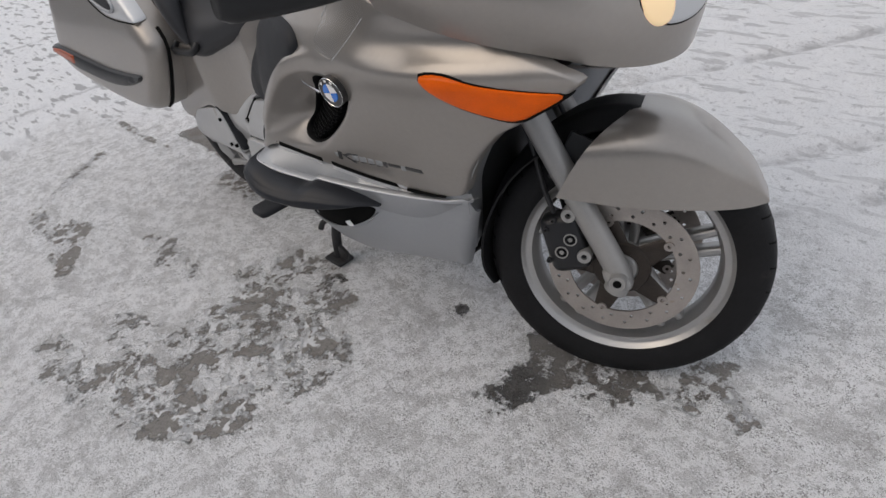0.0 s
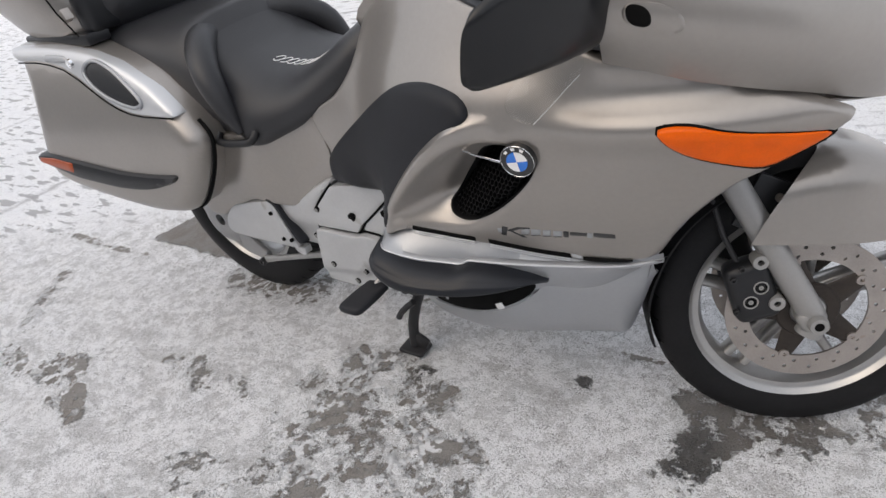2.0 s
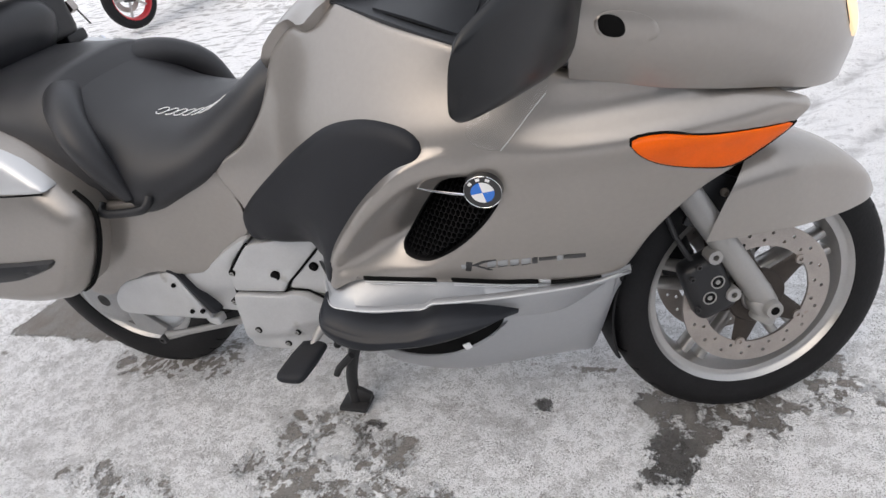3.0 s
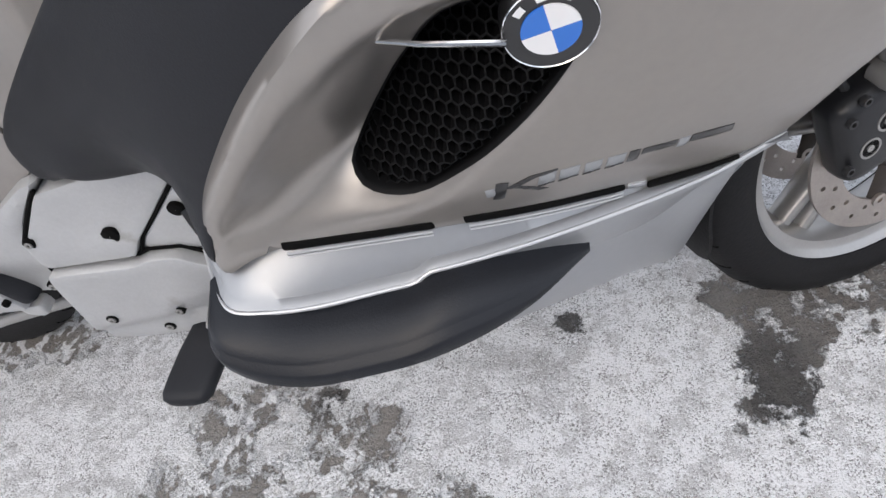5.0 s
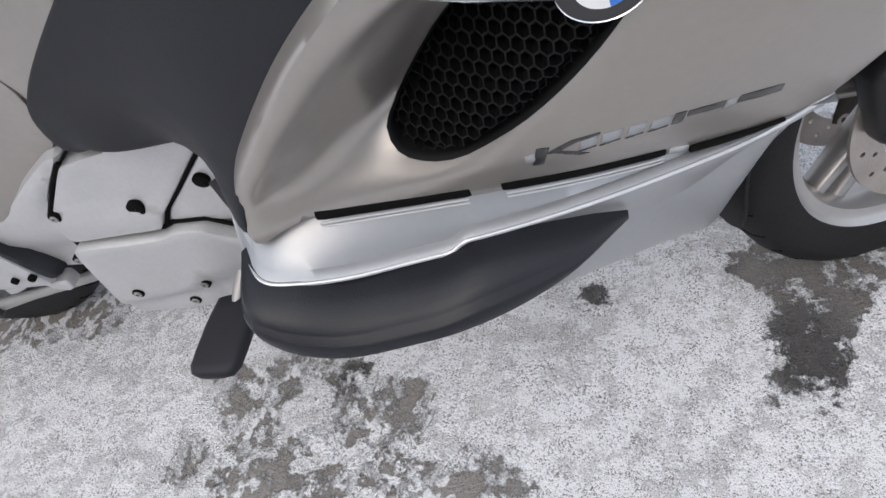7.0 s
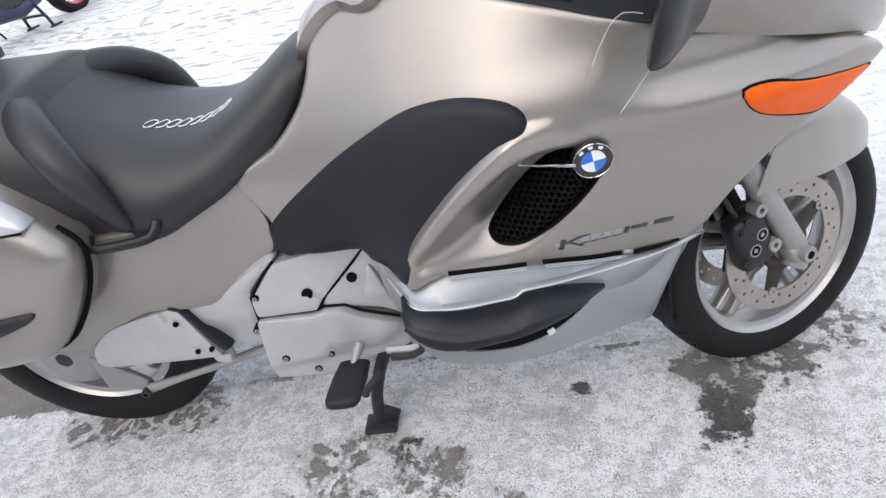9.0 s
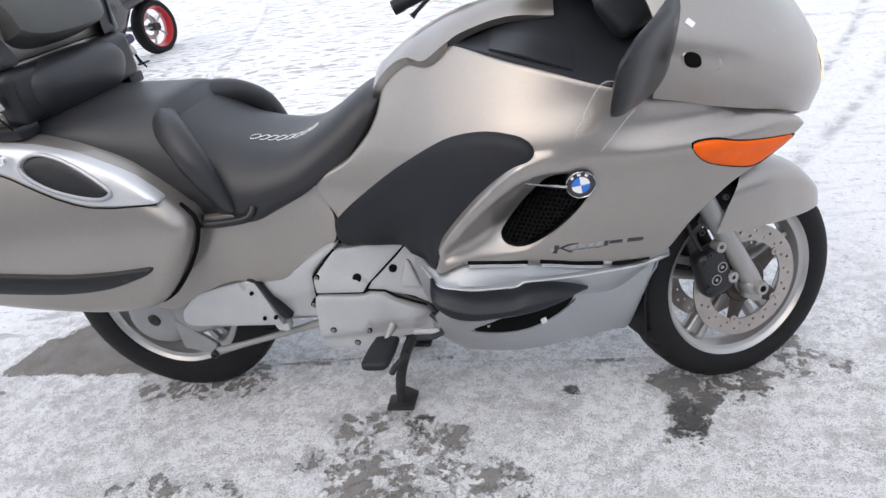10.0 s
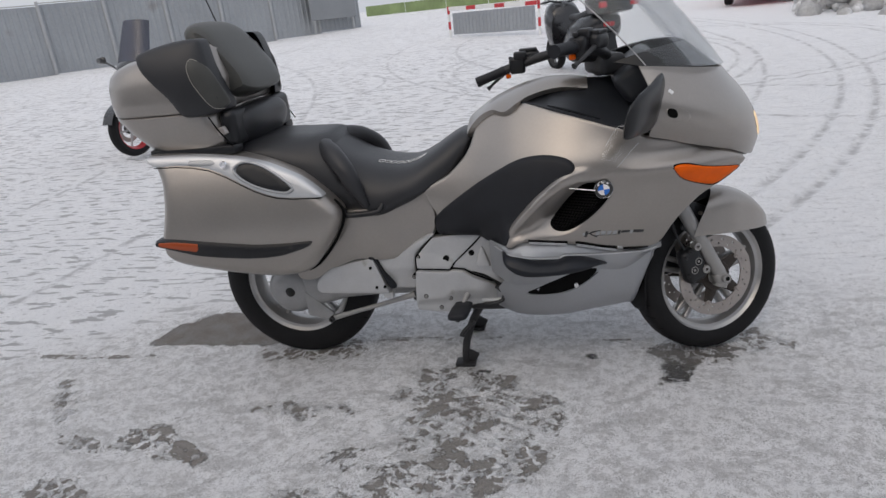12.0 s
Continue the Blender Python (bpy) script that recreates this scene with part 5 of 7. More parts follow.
def wheel(name, centre, turn, lean, radius, half, rim_r, spokes, discs, label):
    m = Matrix.Translation(centre) @ Matrix.Rotation(radians(turn), 4, "Z") @ Matrix.Rotation(radians(-lean), 4, "X")
    put = lambda vf: moved(vf, m)
    h = half * 0.84
    prof = [(rim_r - 0.005, -h + 0.0), (rim_r + 0.002, -h - 0.003), (rim_r + 0.004, -h - 0.002), (rim_r + 0.002, -h + 0.006), (rim_r - 0.012, -h + 0.012), (rim_r - 0.024, -h + 0.028), (rim_r - 0.028, -0.012),
            (rim_r - 0.028, 0.012), (rim_r - 0.024, h - 0.028), (rim_r - 0.012, h - 0.012), (rim_r + 0.001, h - 0.006), (rim_r + 0.004, h + 0.004), (rim_r - 0.006, h),
            (rim_r - 0.016, h - 0.010), (rim_r - 0.022, h - 0.022), (rim_r - 0.034, 0.014), (rim_r - 0.034, -0.014), (rim_r - 0.026, -h + 0.016), (rim_r - 0.025, -h + 0.013), (rim_r - 0.015, -h + 0.012), (rim_r - 0.0095, -h + 0.009)]
    w = add(name, *put(spin(prof, 96)), RIM, bike, label, 50)
    tyre = []
    a = np.linspace(-1, 1, 15)
    for s in a:
        y = half * math.sin(s * math.pi / 2) * (1.0 if abs(s) < 0.95 else 1.0)
        r = radius - (radius - rim_r - 0.012) * (abs(s) ** 3.2)
        tyre.append((r, y))
    tyre += [(rim_r - 0.004, half * 0.90), (rim_r - 0.008, 0.0), (rim_r - 0.004, -half * 0.90)]
    add("tyre", *put(spin(tyre, 112)), TYRE, w, "worn black road tyre", 60)
    # tread grooves: slim dark cuts across the shoulders
    for i in range(32):
        for sgn in (1, -1):
            path = []
            for k in np.linspace(0.15, 0.62, 5):
                r = radius - (radius - rim_r - 0.012) * (k**3.2) - 0.0012
                t = 2 * math.pi * i / 32 + 0.10 * (k - 0.15) + (0.09 if sgn > 0 else 0)
                path.append((r * math.cos(t), sgn * half * math.sin(k * math.pi / 2), r * math.sin(t)))
            add("tread_groove", *put(tube(path, 0.0022, 5)), GAP, w)
    hub = [(0.0125, -0.075), (0.030, -0.075), (0.036, -0.066), (0.040, -0.030), (0.040, 0.030), (0.036, 0.066), (0.030, 0.075), (0.0125, 0.075)]
    add("hub", *put(spin(hub, 40)), RIM, w)
    for i in range(spokes):
        t = 360 / spokes * i - 14
        pieces = []
        for off in (-1, 1):
            rings = []
            for q in np.linspace(0, 1, 6):
                r = 0.034 + (rim_r - 0.034 - 0.034) * q
                sp = off * (0.013 + 0.009 * q)
                rings.append(ring(r, sp, 0, 0.0105, 0.018 + 0.004 * (1 - q), 10, 3.4)[:, [0, 2, 1]])
            pieces.append(loft(rings))
        vf = joined(*pieces)
        add("spoke", *put(moved(vf, Matrix.Rotation(radians(t), 4, "Y"))), RIM, w, sharp=60)
    for y, r1, r0 in discs:
        d = add("brake_disc", *put(moved(brake_disc(r1, r0), Matrix.Translation((0, y, 0)))), STEEL, w, "drilled steel brake disc")
        sg = 1 if y > 0 else -1
        add("carrier_hub", *put(moved(spin([(0.034, -0.006), (0.056, -0.005), (0.060, 0.0), (0.056, 0.005), (0.034, 0.006)], 32), Matrix.Translation((0, y, 0)))), CARRIER, w)
        for i in range(5):
            arm = [ring(0.030 + (r0 - 0.024) * q, 0, 0, 0.030 - 0.014 * q, 0.004, 8, 3.0)[:, [0, 2, 1]] for q in np.linspace(0, 1, 4)]
            add("carrier_arm", *put(moved(moved(loft(arm), Matrix.Translation((0, y - sg * 0.002, 0))), Matrix.Rotation(radians(72 * i + 40), 4, "Y"))), CARRIER, w)
            a = radians(72 * i + 40)
            knob = moved(spin([(0.004, -0.006), (0.010, -0.006), (0.011, 0.006), (0.004, 0.006)], 14), Matrix.Translation((-0.0 + r0 * math.cos(a), y, -r0 * math.sin(a))))
            add("disc_bobbin", *put(knob), STEEL, w)
    return m


FRONT = (1.611, 0.041, 0.287)
fm = wheel("front_wheel", FRONT, 26, 9, 0.291, 0.060, 0.222, 5, ((-0.066, 0.152, 0.108), (0.066, 0.152, 0.108)), "five-spoke silver front wheel turned to the left")
wheel("rear_wheel", (-0.002, 0.0, 0.326), 0, 0, 0.328, 0.080, 0.222, 5, ((0.075, 0.14, 0.095),), "silver rear wheel")
front = lambda vf: moved(vf, fm)

for s in (-1, 1):
    y = s * 0.098
    leg = add("fork_leg", *front(tube(curve([(-0.008, y, -0.035), (0.0, y, 0.0), (-0.045, y, 0.095), (-0.13, y, 0.265), (-0.20, y, 0.405), (-0.27, y, 0.545)], 0.03, False), 0.0250, 20)), GREY, bike, "grey painted fork leg")
    add("axle_clamp", *front(moved(block(0.050, 0.048, 0.064, 0.016, 3), Matrix.Translation((-0.003, y, -0.004)) @ Matrix.Rotation(radians(-25), 4, "Y"))), GREY, leg)
    add("axle_nut", *front(moved(spin([(0.0004, -0.004 * s), (0.009, -0.004 * s), (0.009, 0.010 * s), (0.016, 0.010 * s), (0.018, 0.006 * s), (0.018, -0.02 * s), (0.0004, -0.02 * s)], 20, False), Matrix.Translation((0.0, y + s * 0.028, 0.0)))), GREY, leg, "hollow steel axle end")
    add("axle_bore", *front(moved(spin([(0.0004, 0.0), (0.0085, 0.0), (0.0085, 0.004), (0.0004, 0.004)][::-1], 18, False), Matrix.Translation((0.0, y + s * 0.0385 + (0.0 if s < 0 else -0.004), 0.0)))), GAP, leg)
    cal = add("brake_caliper", *front(moved(block(0.085, 0.056, 0.130, 0.020, 3), Matrix.Translation((-0.108, s * 0.083, 0.066)) @ Matrix.Rotation(radians(-14), 4, "Y"))), PLASTIC, bike, "black four-piston brake caliper")
    for dx, dz in ((-0.096, 0.080), (-0.114, 0.050)):
        spot = Matrix.Translation((dx, s * 0.111, dz)) @ Matrix.Rotation(0 if s < 0 else math.pi, 4, "Z")
        add("piston_cap", *front(moved(spin([(0.0004, 0.0), (0.012, 0.0), (0.012, 0.006), (0.0004, 0.006)][::-1], 22, False), spot)), GAP, cal)
        add("cap_ring", *front(moved(spin([(0.0112, -0.001), (0.0138, -0.001), (0.0142, 0.004), (0.0112, 0.004)][::-1], 24), spot)), GREY, cal)
        add("cap_centre", *front(moved(spin([(0.0004, -0.0012), (0.0045, -0.0012), (0.005, 0.004), (0.0004, 0.004)][::-1], 16, False), spot)), GREY, cal)
    for dx, dz in ((-0.145, 0.100), (-0.130, 0.122), (-0.140, 0.030)):
        add("caliper_bolt", *front(moved(bolt(0.006, 0.004), Matrix.Translation((dx, s * 0.111, dz)) @ Matrix.Rotation(0 if s < 0 else math.pi, 4, "Z"))), DARK, cal)
    for dx, dz in ((-0.098, 0.135), (-0.068, 0.045)):
        add("mounting_lug", *front(moved(spin([(0.006, -0.014), (0.014, -0.014), (0.015, -0.010), (0.015, 0.014), (0.006, 0.014)], 18), Matrix.Translation((dx, s * 0.102, dz)))), GREY, leg)

# front mudguard: painted front shell, black rear liner
def guard_half(side):
    """One half of the painted mudguard shell, cut off on a slant at its rear."""
    rows = []
    for x in np.concatenate([np.linspace(-0.118, 0.015, 20), [0.0191, 0.0194], np.linspace(0.026, 0.262, 22)]):
        zt = float(cat([-0.118, -0.06, 0.0, 0.04, 0.08, 0.14, 0.20, 0.24, 0.262], [0.300, 0.318, 0.328, 0.330, 0.323, 0.295, 0.244, 0.197, 0.152], x))
        w = float(cat([-0.118, 0.0, 0.06, 0.1, 0.18, 0.235, 0.262], [0.126, 0.130, 0.127, 0.118, 0.094, 0.062, 0.034], x))
        cut = 0.180 + 1.15 * (x + 0.118) + 0.03 * math.sin(math.pi * min(1, (x + 0.118) / 0.13))
        low = 0.168 - 0.085 * x
        row = []
        first = 0.0 if cut >= zt else 0.10 + 0.90 * ((zt - max(cut, low + 0.0002)) / (zt - low)) ** (1 / 1.9)
        for a in np.linspace(first, 1, 22):
            z = zt - (zt - low) * max(0, (a - 0.10) / 0.90) ** 1.9
            row.append([x, side * w * math.sin(min(1, a / 0.66) * math.pi / 2) ** 0.9, z])
        rows.append(row if side < 0 else row[::-1])
    return loft(rows, False)


rings = joined(guard_half(-1), guard_half(1))
add("front_mudguard", *front(rings), PAINT, bike, "champagne front mudguard")
rings = []
for t in np.linspace(60, 197, 30):
    r = 0.316 - 0.014 * float(smooth((t - 120) / 40)) + 0.02 * math.exp(-((t - 95) / 20) ** 2)
    w = 0.078 if t < 185 else 0.078 - (t - 185) * 0.0022
    rings.append([(r * math.cos(radians(t)), w * q, (r - 0.035 * max(0, abs(q) - 0.55) / 0.45) * math.sin(radians(t))) for q in np.linspace(-1, 1, 13)])
add("mudguard_liner", *front(thick(loft(rings, False), 0.005)), TYRE, bike, "black rear part of the front mudguard")
for s in (-1, 1):
    add("mudguard_stay", *front(moved(block(0.075, 0.012, 0.11, 0.005), Matrix.Translation((-0.085, s * 0.082, 0.235)) @ Matrix.Rotation(radians(28), 4, "Y"))), PLASTIC, bike)
    add("mudguard_screw", *front(moved(bolt(0.008, 0.004), Matrix.Translation((-0.062, s * 0.090, 0.250)) @ Matrix.Rotation(0 if s < 0 else math.pi, 4, "Z"))), STEEL, bike)
add("radiator_shroud", *moved(block(0.10, 0.30, 0.34, 0.03, 3), Matrix.Translation((1.30, 0, 0.46)) @ Matrix.Rotation(radians(12), 4, "Y")), DARK, bike, "dark radiator and inner panels")
both("brake_hose", front(tube(curve([(-0.13, -0.085, 0.12), (-0.155, -0.075, 0.18), (-0.18, -0.065, 0.28), (-0.24, -0.055, 0.42)], 0.03, False), 0.0055, 8)), DARK, bike)

# ---- engine and gearbox covers ----


def gear_y(x, z):
    return 0.222 - (np.asarray(x) - 0.567) * 0.15 + (0.49 - np.asarray(z)) * 0.07


def clutch_y(x, z):
    return gear_y(x, z) + 0.014 * smooth((z - 0.30) / 0.03) * smooth((0.84 - x) / 0.05) - 0.006 * smooth((0.345 - z) / 0.01) * smooth((x - 0.66) / 0.02)


add("engine_block", *moved(block(0.60, 0.34, 0.24, 0.04, 3), Matrix.Translation((0.86, 0, 0.40))), DARK, bike, "engine and gearbox behind the covers")
both("frame_plate", sheet(curve([(0.150, 0.408), (0.188, 0.442), (0.250, 0.474), (0.30, 0.484), (0.363, 0.487), (0.45, 0.490), (0.50, 0.506), (0.555, 0.540), (0.612, 0.570), (0.632, 0.568), (0.556, 0.492), (0.548, 0.40), (0.540, 0.355), (0.50, 0.352), (0.42, 0.358), (0.34, 0.362), (0.24, 0.364), (0.178, 0.369)], 0.012, soft=0.35),
     lambda x, z: 0.150 + 0.05 * smooth((x - 0.15) / 0.3) + 0.012 * smooth((z - 0.40) / 0.04), 0, 0.012, 0.05, 0.02), CAST, bike, "cast aluminium rear frame plate")
both("gearbox_cover", sheet(curve([(0.560, 0.488), (0.596, 0.528), (0.622, 0.554), (0.70, 0.560), (0.800, 0.553), (0.766, 0.520), (0.725, 0.483), (0.693, 0.456), (0.676, 0.434), (0.62, 0.440), (0.560, 0.447)], 0.012, soft=0.12),
     lambda x, z: gear_y(x, z) + 0.006 * smooth((0.490 - 0.13 * (np.asarray(x) - 0.607) - z) / 0.010), 0, 0.003, 0.04, 0.012), CAST, bike, "upper grey cast gearbox cover")
both("frame_cover", sheet(curve([(0.807, 0.553), (0.84, 0.550), (0.874, 0.53), (0.90, 0.45), (0.90, 0.37), (0.86, 0.36), (0.80, 0.40), (0.74, 0.420), (0.684, 0.434), (0.701, 0.458), (0.732, 0.484), (0.773, 0.520)], 0.012, soft=0.12), lambda x, z: gear_y(x, z) - 0.004, 0, 0.003, 0.04, 0.012), CAST, bike, "grey cast frame cover")
both("clutch_cover", sheet(curve([(0.557, 0.437), (0.62, 0.431), (0.672, 0.425), (0.690, 0.430), (0.728, 0.423), (0.755, 0.402), (0.825, 0.366), (0.847, 0.335), (0.838, 0.296), (0.80, 0.286), (0.756, 0.283), (0.69, 0.262), (0.62, 0.268), (0.545, 0.285), (0.548, 0.35)], 0.012, soft=0.2),
     clutch_y, 0, 0.004, 0.04, 0.010), CAST, bike, "lower grey cast clutch cover")
both("cover_boss", sheet(curve([(0.797, 0.508), (0.776, 0.452), (0.782, 0.437), (0.826, 0.434), (0.822, 0.452), (0.806, 0.500)], 0.008, soft=0.15), lambda x, z: gear_y(x, z) + 0.002 + 0.010 * smooth((0.51 - z) / 0.06), 0, 0.004, 0.02, 0.012), CAST, bike, "raised boss on the frame cover")
for x, z, r, mat in ((0.567, 0.490, 0.0080, STEEL), (0.547, 0.417, 0.0085, STEEL), (0.584, 0.340, 0.0085, STEEL), (0.672, 0.322, 0.0085, STEEL), (0.634, 0.285, 0.0085, STEEL), (0.668, 0.475, 0.0115, GAP), (0.760, 0.487, 0.0105, GAP), (0.853, 0.405, 0.008, GAP)):
    yy = float(clutch_y(x, z) if z < 0.41 and x < 0.84 else gear_y(x, z) + 0.006 * smooth((0.490 - 0.13 * (x - 0.607) - z) / 0.010)) - 0.0040
    if mat is STEEL:
        head = both("cover_bolt", moved(spin([(0.0004, -0.0012), (r * 0.92, -0.0012), (r, -0.0006), (r, 0.02), (0.0004, 0.02)][::-1], 18, False), Matrix.Translation((x, -yy - 0.0045, z))), GAP, bike)
        both("bolt_socket", moved(spin([(r * 0.30, -0.0028), (r * 0.62, -0.0028), (r * 0.66, -0.0014), (r * 0.66, 0.004), (r * 0.30, 0.004)][::-1], 18, True), Matrix.Translation((x, -yy - 0.0045, z))), GREY, bike)
    else:
        both("bolt_hole", moved(spin([(0.0004, -0.001), (r * 0.9, -0.001), (r, -0.0002), (r, 0.02), (0.0004, 0.02)][::-1], 18, False), Matrix.Translation((x, -yy - 0.0045, z))), mat, bike)
for seam in (((0.553, 0.37), (0.5555, 0.45), (0.557, 0.490), (0.594, 0.531), (0.622, 0.558)), ((0.806, 0.556), (0.770, 0.520), (0.7285, 0.4835), (0.697, 0.457), (0.680, 0.432)), ((0.555, 0.442), (0.62, 0.4355), (0.675, 0.4295), (0.690, 0.434), (0.73, 0.427), (0.757, 0.406), (0.83, 0.371))):
    both("cover_seam", tube([(x, -float(gear_y(x, z)) + 0.004, z) for x, z in seam], 0.0032, 6), GAP, bike)
add("exhaust_collector", *tube(curve([(1.1, -0.05, 0.255), (0.9, -0.09, 0.245), (0.72, -0.12, 0.262), (0.5, -0.06, 0.27)], 0.03, False), 0.032, 14), DARK, bike, "dark exhaust pipe under the engine")
both("brake_pedal", tube(curve([(0.845, -0.222, 0.365), (0.872, -0.236, 0.345), (0.868, -0.240, 0.318), (0.835, -0.238, 0.304), (0.80, -0.232, 0.300)], 0.02, False), 0.0075, 8), DARK, bike, "black pedal linkage")
both("gearbox_link", tube([(0.79, -0.215, 0.305), (0.845, -0.225, 0.312), (0.885, -0.215, 0.318)], 0.008, 8), CAST, bike)

# footpegs
for s in (-1, 1):
    rows = [ring(s * y, 0.718 - 0.12 * (y - 0.30), 0.304 - 0.05 * (y - 0.30), wx, wz, 20, 3.4)[:, [1, 0, 2]] for y, wx, wz in ((0.243, 0.024, 0.009), (0.246, 0.032, 0.011), (0.285, 0.036, 0.012), (0.318, 0.036, 0.012), (0.342, 0.035, 0.012), (0.352, 0.030, 0.010), (0.356, 0.020, 0.006))]
    peg = add("footpeg", *loft(rows if s < 0 else rows[::-1]), RUBBER, bike, "black rubber rider footpeg", 50)
    add("peg_hinge", *tube([(0.736, s * 0.215, 0.330), (0.730, s * 0.232, 0.322), (0.722, s * 0.256, 0.309)], [0.012, 0.010, 0.007], 10), GREY, peg)
    fix = (lambda vf: vf) if s < 0 else (lambda vf: flipped(*vf))
    br = add("passenger_peg_bracket", *fix(sheet(curve([(0.150, 0.382), (0.160, 0.405), (0.190, 0.435), (0.225, 0.456), (0.30, 0.475), (0.365, 0.487), (0.390, 0.489), (0.402, 0.458), (0.420, 0.402), (0.436, 0.354), (0.430, 0.345), (0.30, 0.346), (0.20, 0.349), (0.165, 0.352), (0.150, 0.365)], 0.012, soft=0.3), lambda x, z: 0.224 + 0 * x, 0, 0.008, 0.03, 0.02)), CAST, bike, "cast plate that carries the passenger footpeg")
    add("passenger_peg", *fix(sheet(curve([(0.362, 0.494), (0.376, 0.503), (0.398, 0.498), (0.415, 0.462), (0.436, 0.418), (0.462, 0.378), (0.465, 0.366), (0.446, 0.362), (0.432, 0.384), (0.414, 0.428), (0.395, 0.472)], 0.01, soft=0.4), lambda x, z: 0.226 + 0 * x, 0, 0.010, 0.024, 0.012)), RUBBER, br, "folded black passenger footpeg")
    add("peg_tab", *fix(sheet(curve([(0.408, 0.344), (0.448, 0.344), (0.448, 0.324), (0.436, 0.318), (0.412, 0.326)], 0.008, soft=0.2), lambda x, z: 0.215 + 0 * x, 0, 0.004, 0.02, 0.02)), CAST, br)
    for x, z in ((0.378, 0.452), (0.392, 0.372), (0.424, 0.374)):
        add("bracket_bolt", *moved(bolt(0.0055, 0.004), Matrix.Translation((x, s * 0.226, z)) @ Matrix.Rotation(0 if s < 0 else math.pi, 4, "Z")), GAP, br)

# rear drive
drive = add("final_drive", *moved(spin([(0.02, -0.150), (0.055, -0.148), (0.085, -0.138), (0.102, -0.118), (0.106, -0.09), (0.098, -0.06), (0.02, -0.06)], 40), Matrix.Translation((-0.002, 0, 0.326))), DRIVE, bike, "grey cast final drive housing")
rings = [ring(x, y, z, ry, rz, 18, 3.0) for x, y, z, ry, rz in ((0.03, -0.105, 0.325, 0.035, 0.085), (0.12, -0.115, 0.335, 0.036, 0.075), (0.24, -0.115, 0.345, 0.036, 0.055), (0.38, -0.11, 0.355, 0.04, 0.055), (0.55, -0.10, 0.36, 0.05, 0.06))]
add("swing_arm", *loft(rings), DRIVE, bike, "grey cast single-sided swing arm", 60)
strut = add("torque_strut", *tube([(0.165, -0.155, 0.212), (0.26, -0.162, 0.240), (0.41, -0.169, 0.283), (0.525, -0.172, 0.317)], [0.013, 0.009, 0.009, 0.012], 12), GREY, bike, "grey torque strut")
add("strut_bolt", *moved(bolt(0.012, 0.008), Matrix.Translation((0.165, -0.170, 0.212))), DARK, strut)
rings = [ring(x, -0.140, z, 0.010, rz, 12, 3.0) for x, z, rz in ((0.06, 0.272, 0.055), (0.11, 0.243, 0.040), (0.165, 0.212, 0.02))]
add("strut_lug", *loft(rings), DRIVE, drive)
add("rear_mudguard", *thick(loft([[(0.02 + 0.355 * math.cos(radians(t)), 0.10 * q, 0.33 + 0.355 * math.sin(radians(t))) for q in np.linspace(-1, 1, 9)] for t in np.linspace(35, 165, 22)], False), 0.005), PLASTIC, bike, "black rear mudguard")
add("subframe", *moved(block(0.62, 0.30, 0.14, 0.03, 2), Matrix.Translation((0.24, 0, 0.66))), PLASTIC, bike)
add("shock", *tube([(0.30, 0.0, 0.36), (0.42, 0.0, 0.62)], 0.035, 14), DARK, bike)

# centre stand
for s in (-1, 1):
    leg = add("centre_stand_leg", *tube(curve([(0.79, s * 0.105, 0.265), (0.735, s * 0.125, 0.19), (0.698, s * 0.140, 0.09), (0.690, s * 0.147, 0.014)], 0.03, False), 0.0150, 12), DARK, bike, "black steel centre stand leg")
    add("stand_foot", *moved(block(0.082, 0.060, 0.014, 0.006), Matrix.Translation((0.690, s * 0.150, 0.004))), DARK, leg)
    add("stand_heel", *moved(block(0.045, 0.016, 0.05, 0.006), Matrix.Translation((0.715, s * 0.145, 0.028)) @ Matrix.Rotation(radians(30), 4, "Y")), DARK, leg)
add("stand_cross_tube", *tube([(0.745, -0.12, 0.21), (0.745, 0.12, 0.21)], 0.014, 12), DARK, bike)
add("stand_spring", *tube([(0.70, -0.09, 0.25), (0.66, -0.10, 0.16)], 0.010, 10), DARK, bike)
add("stand_tang", *tube(curve([(0.74, -0.16, 0.19), (0.70, -0.172, 0.155), (0.688, -0.176, 0.135)], 0.03, False), 0.009, 10), DARK, bike)

# ---- seat ----


def seat(xs, top_k, edge_k, wide_k, slant_k, e1=0.62, e2=0.85):
    rings = []
    for x0 in xs:
        zt, ze, w, sl = (float(cat(*k, x0)) for k in (top_k, edge_k, wide_k, slant_k))
        row = []
        for q in np.linspace(-1, 1, 33):
            a = (1 - abs(q)) * math.pi / 2
            y = math.copysign(w * math.cos(a) ** e1, q)
            z = ze + (zt - ze) * math.sin(a) ** e2
            row.append((x0 + sl * (z - zt), y, z))
        row = [(row[0][0], row[0][1] * 0.86, row[0][2] - 0.02)] + row + [(row[-1][0], row[-1][1] * 0.86, row[-1][2] - 0.02)]
        rings.append(row)
    return loft(rings, True, True)


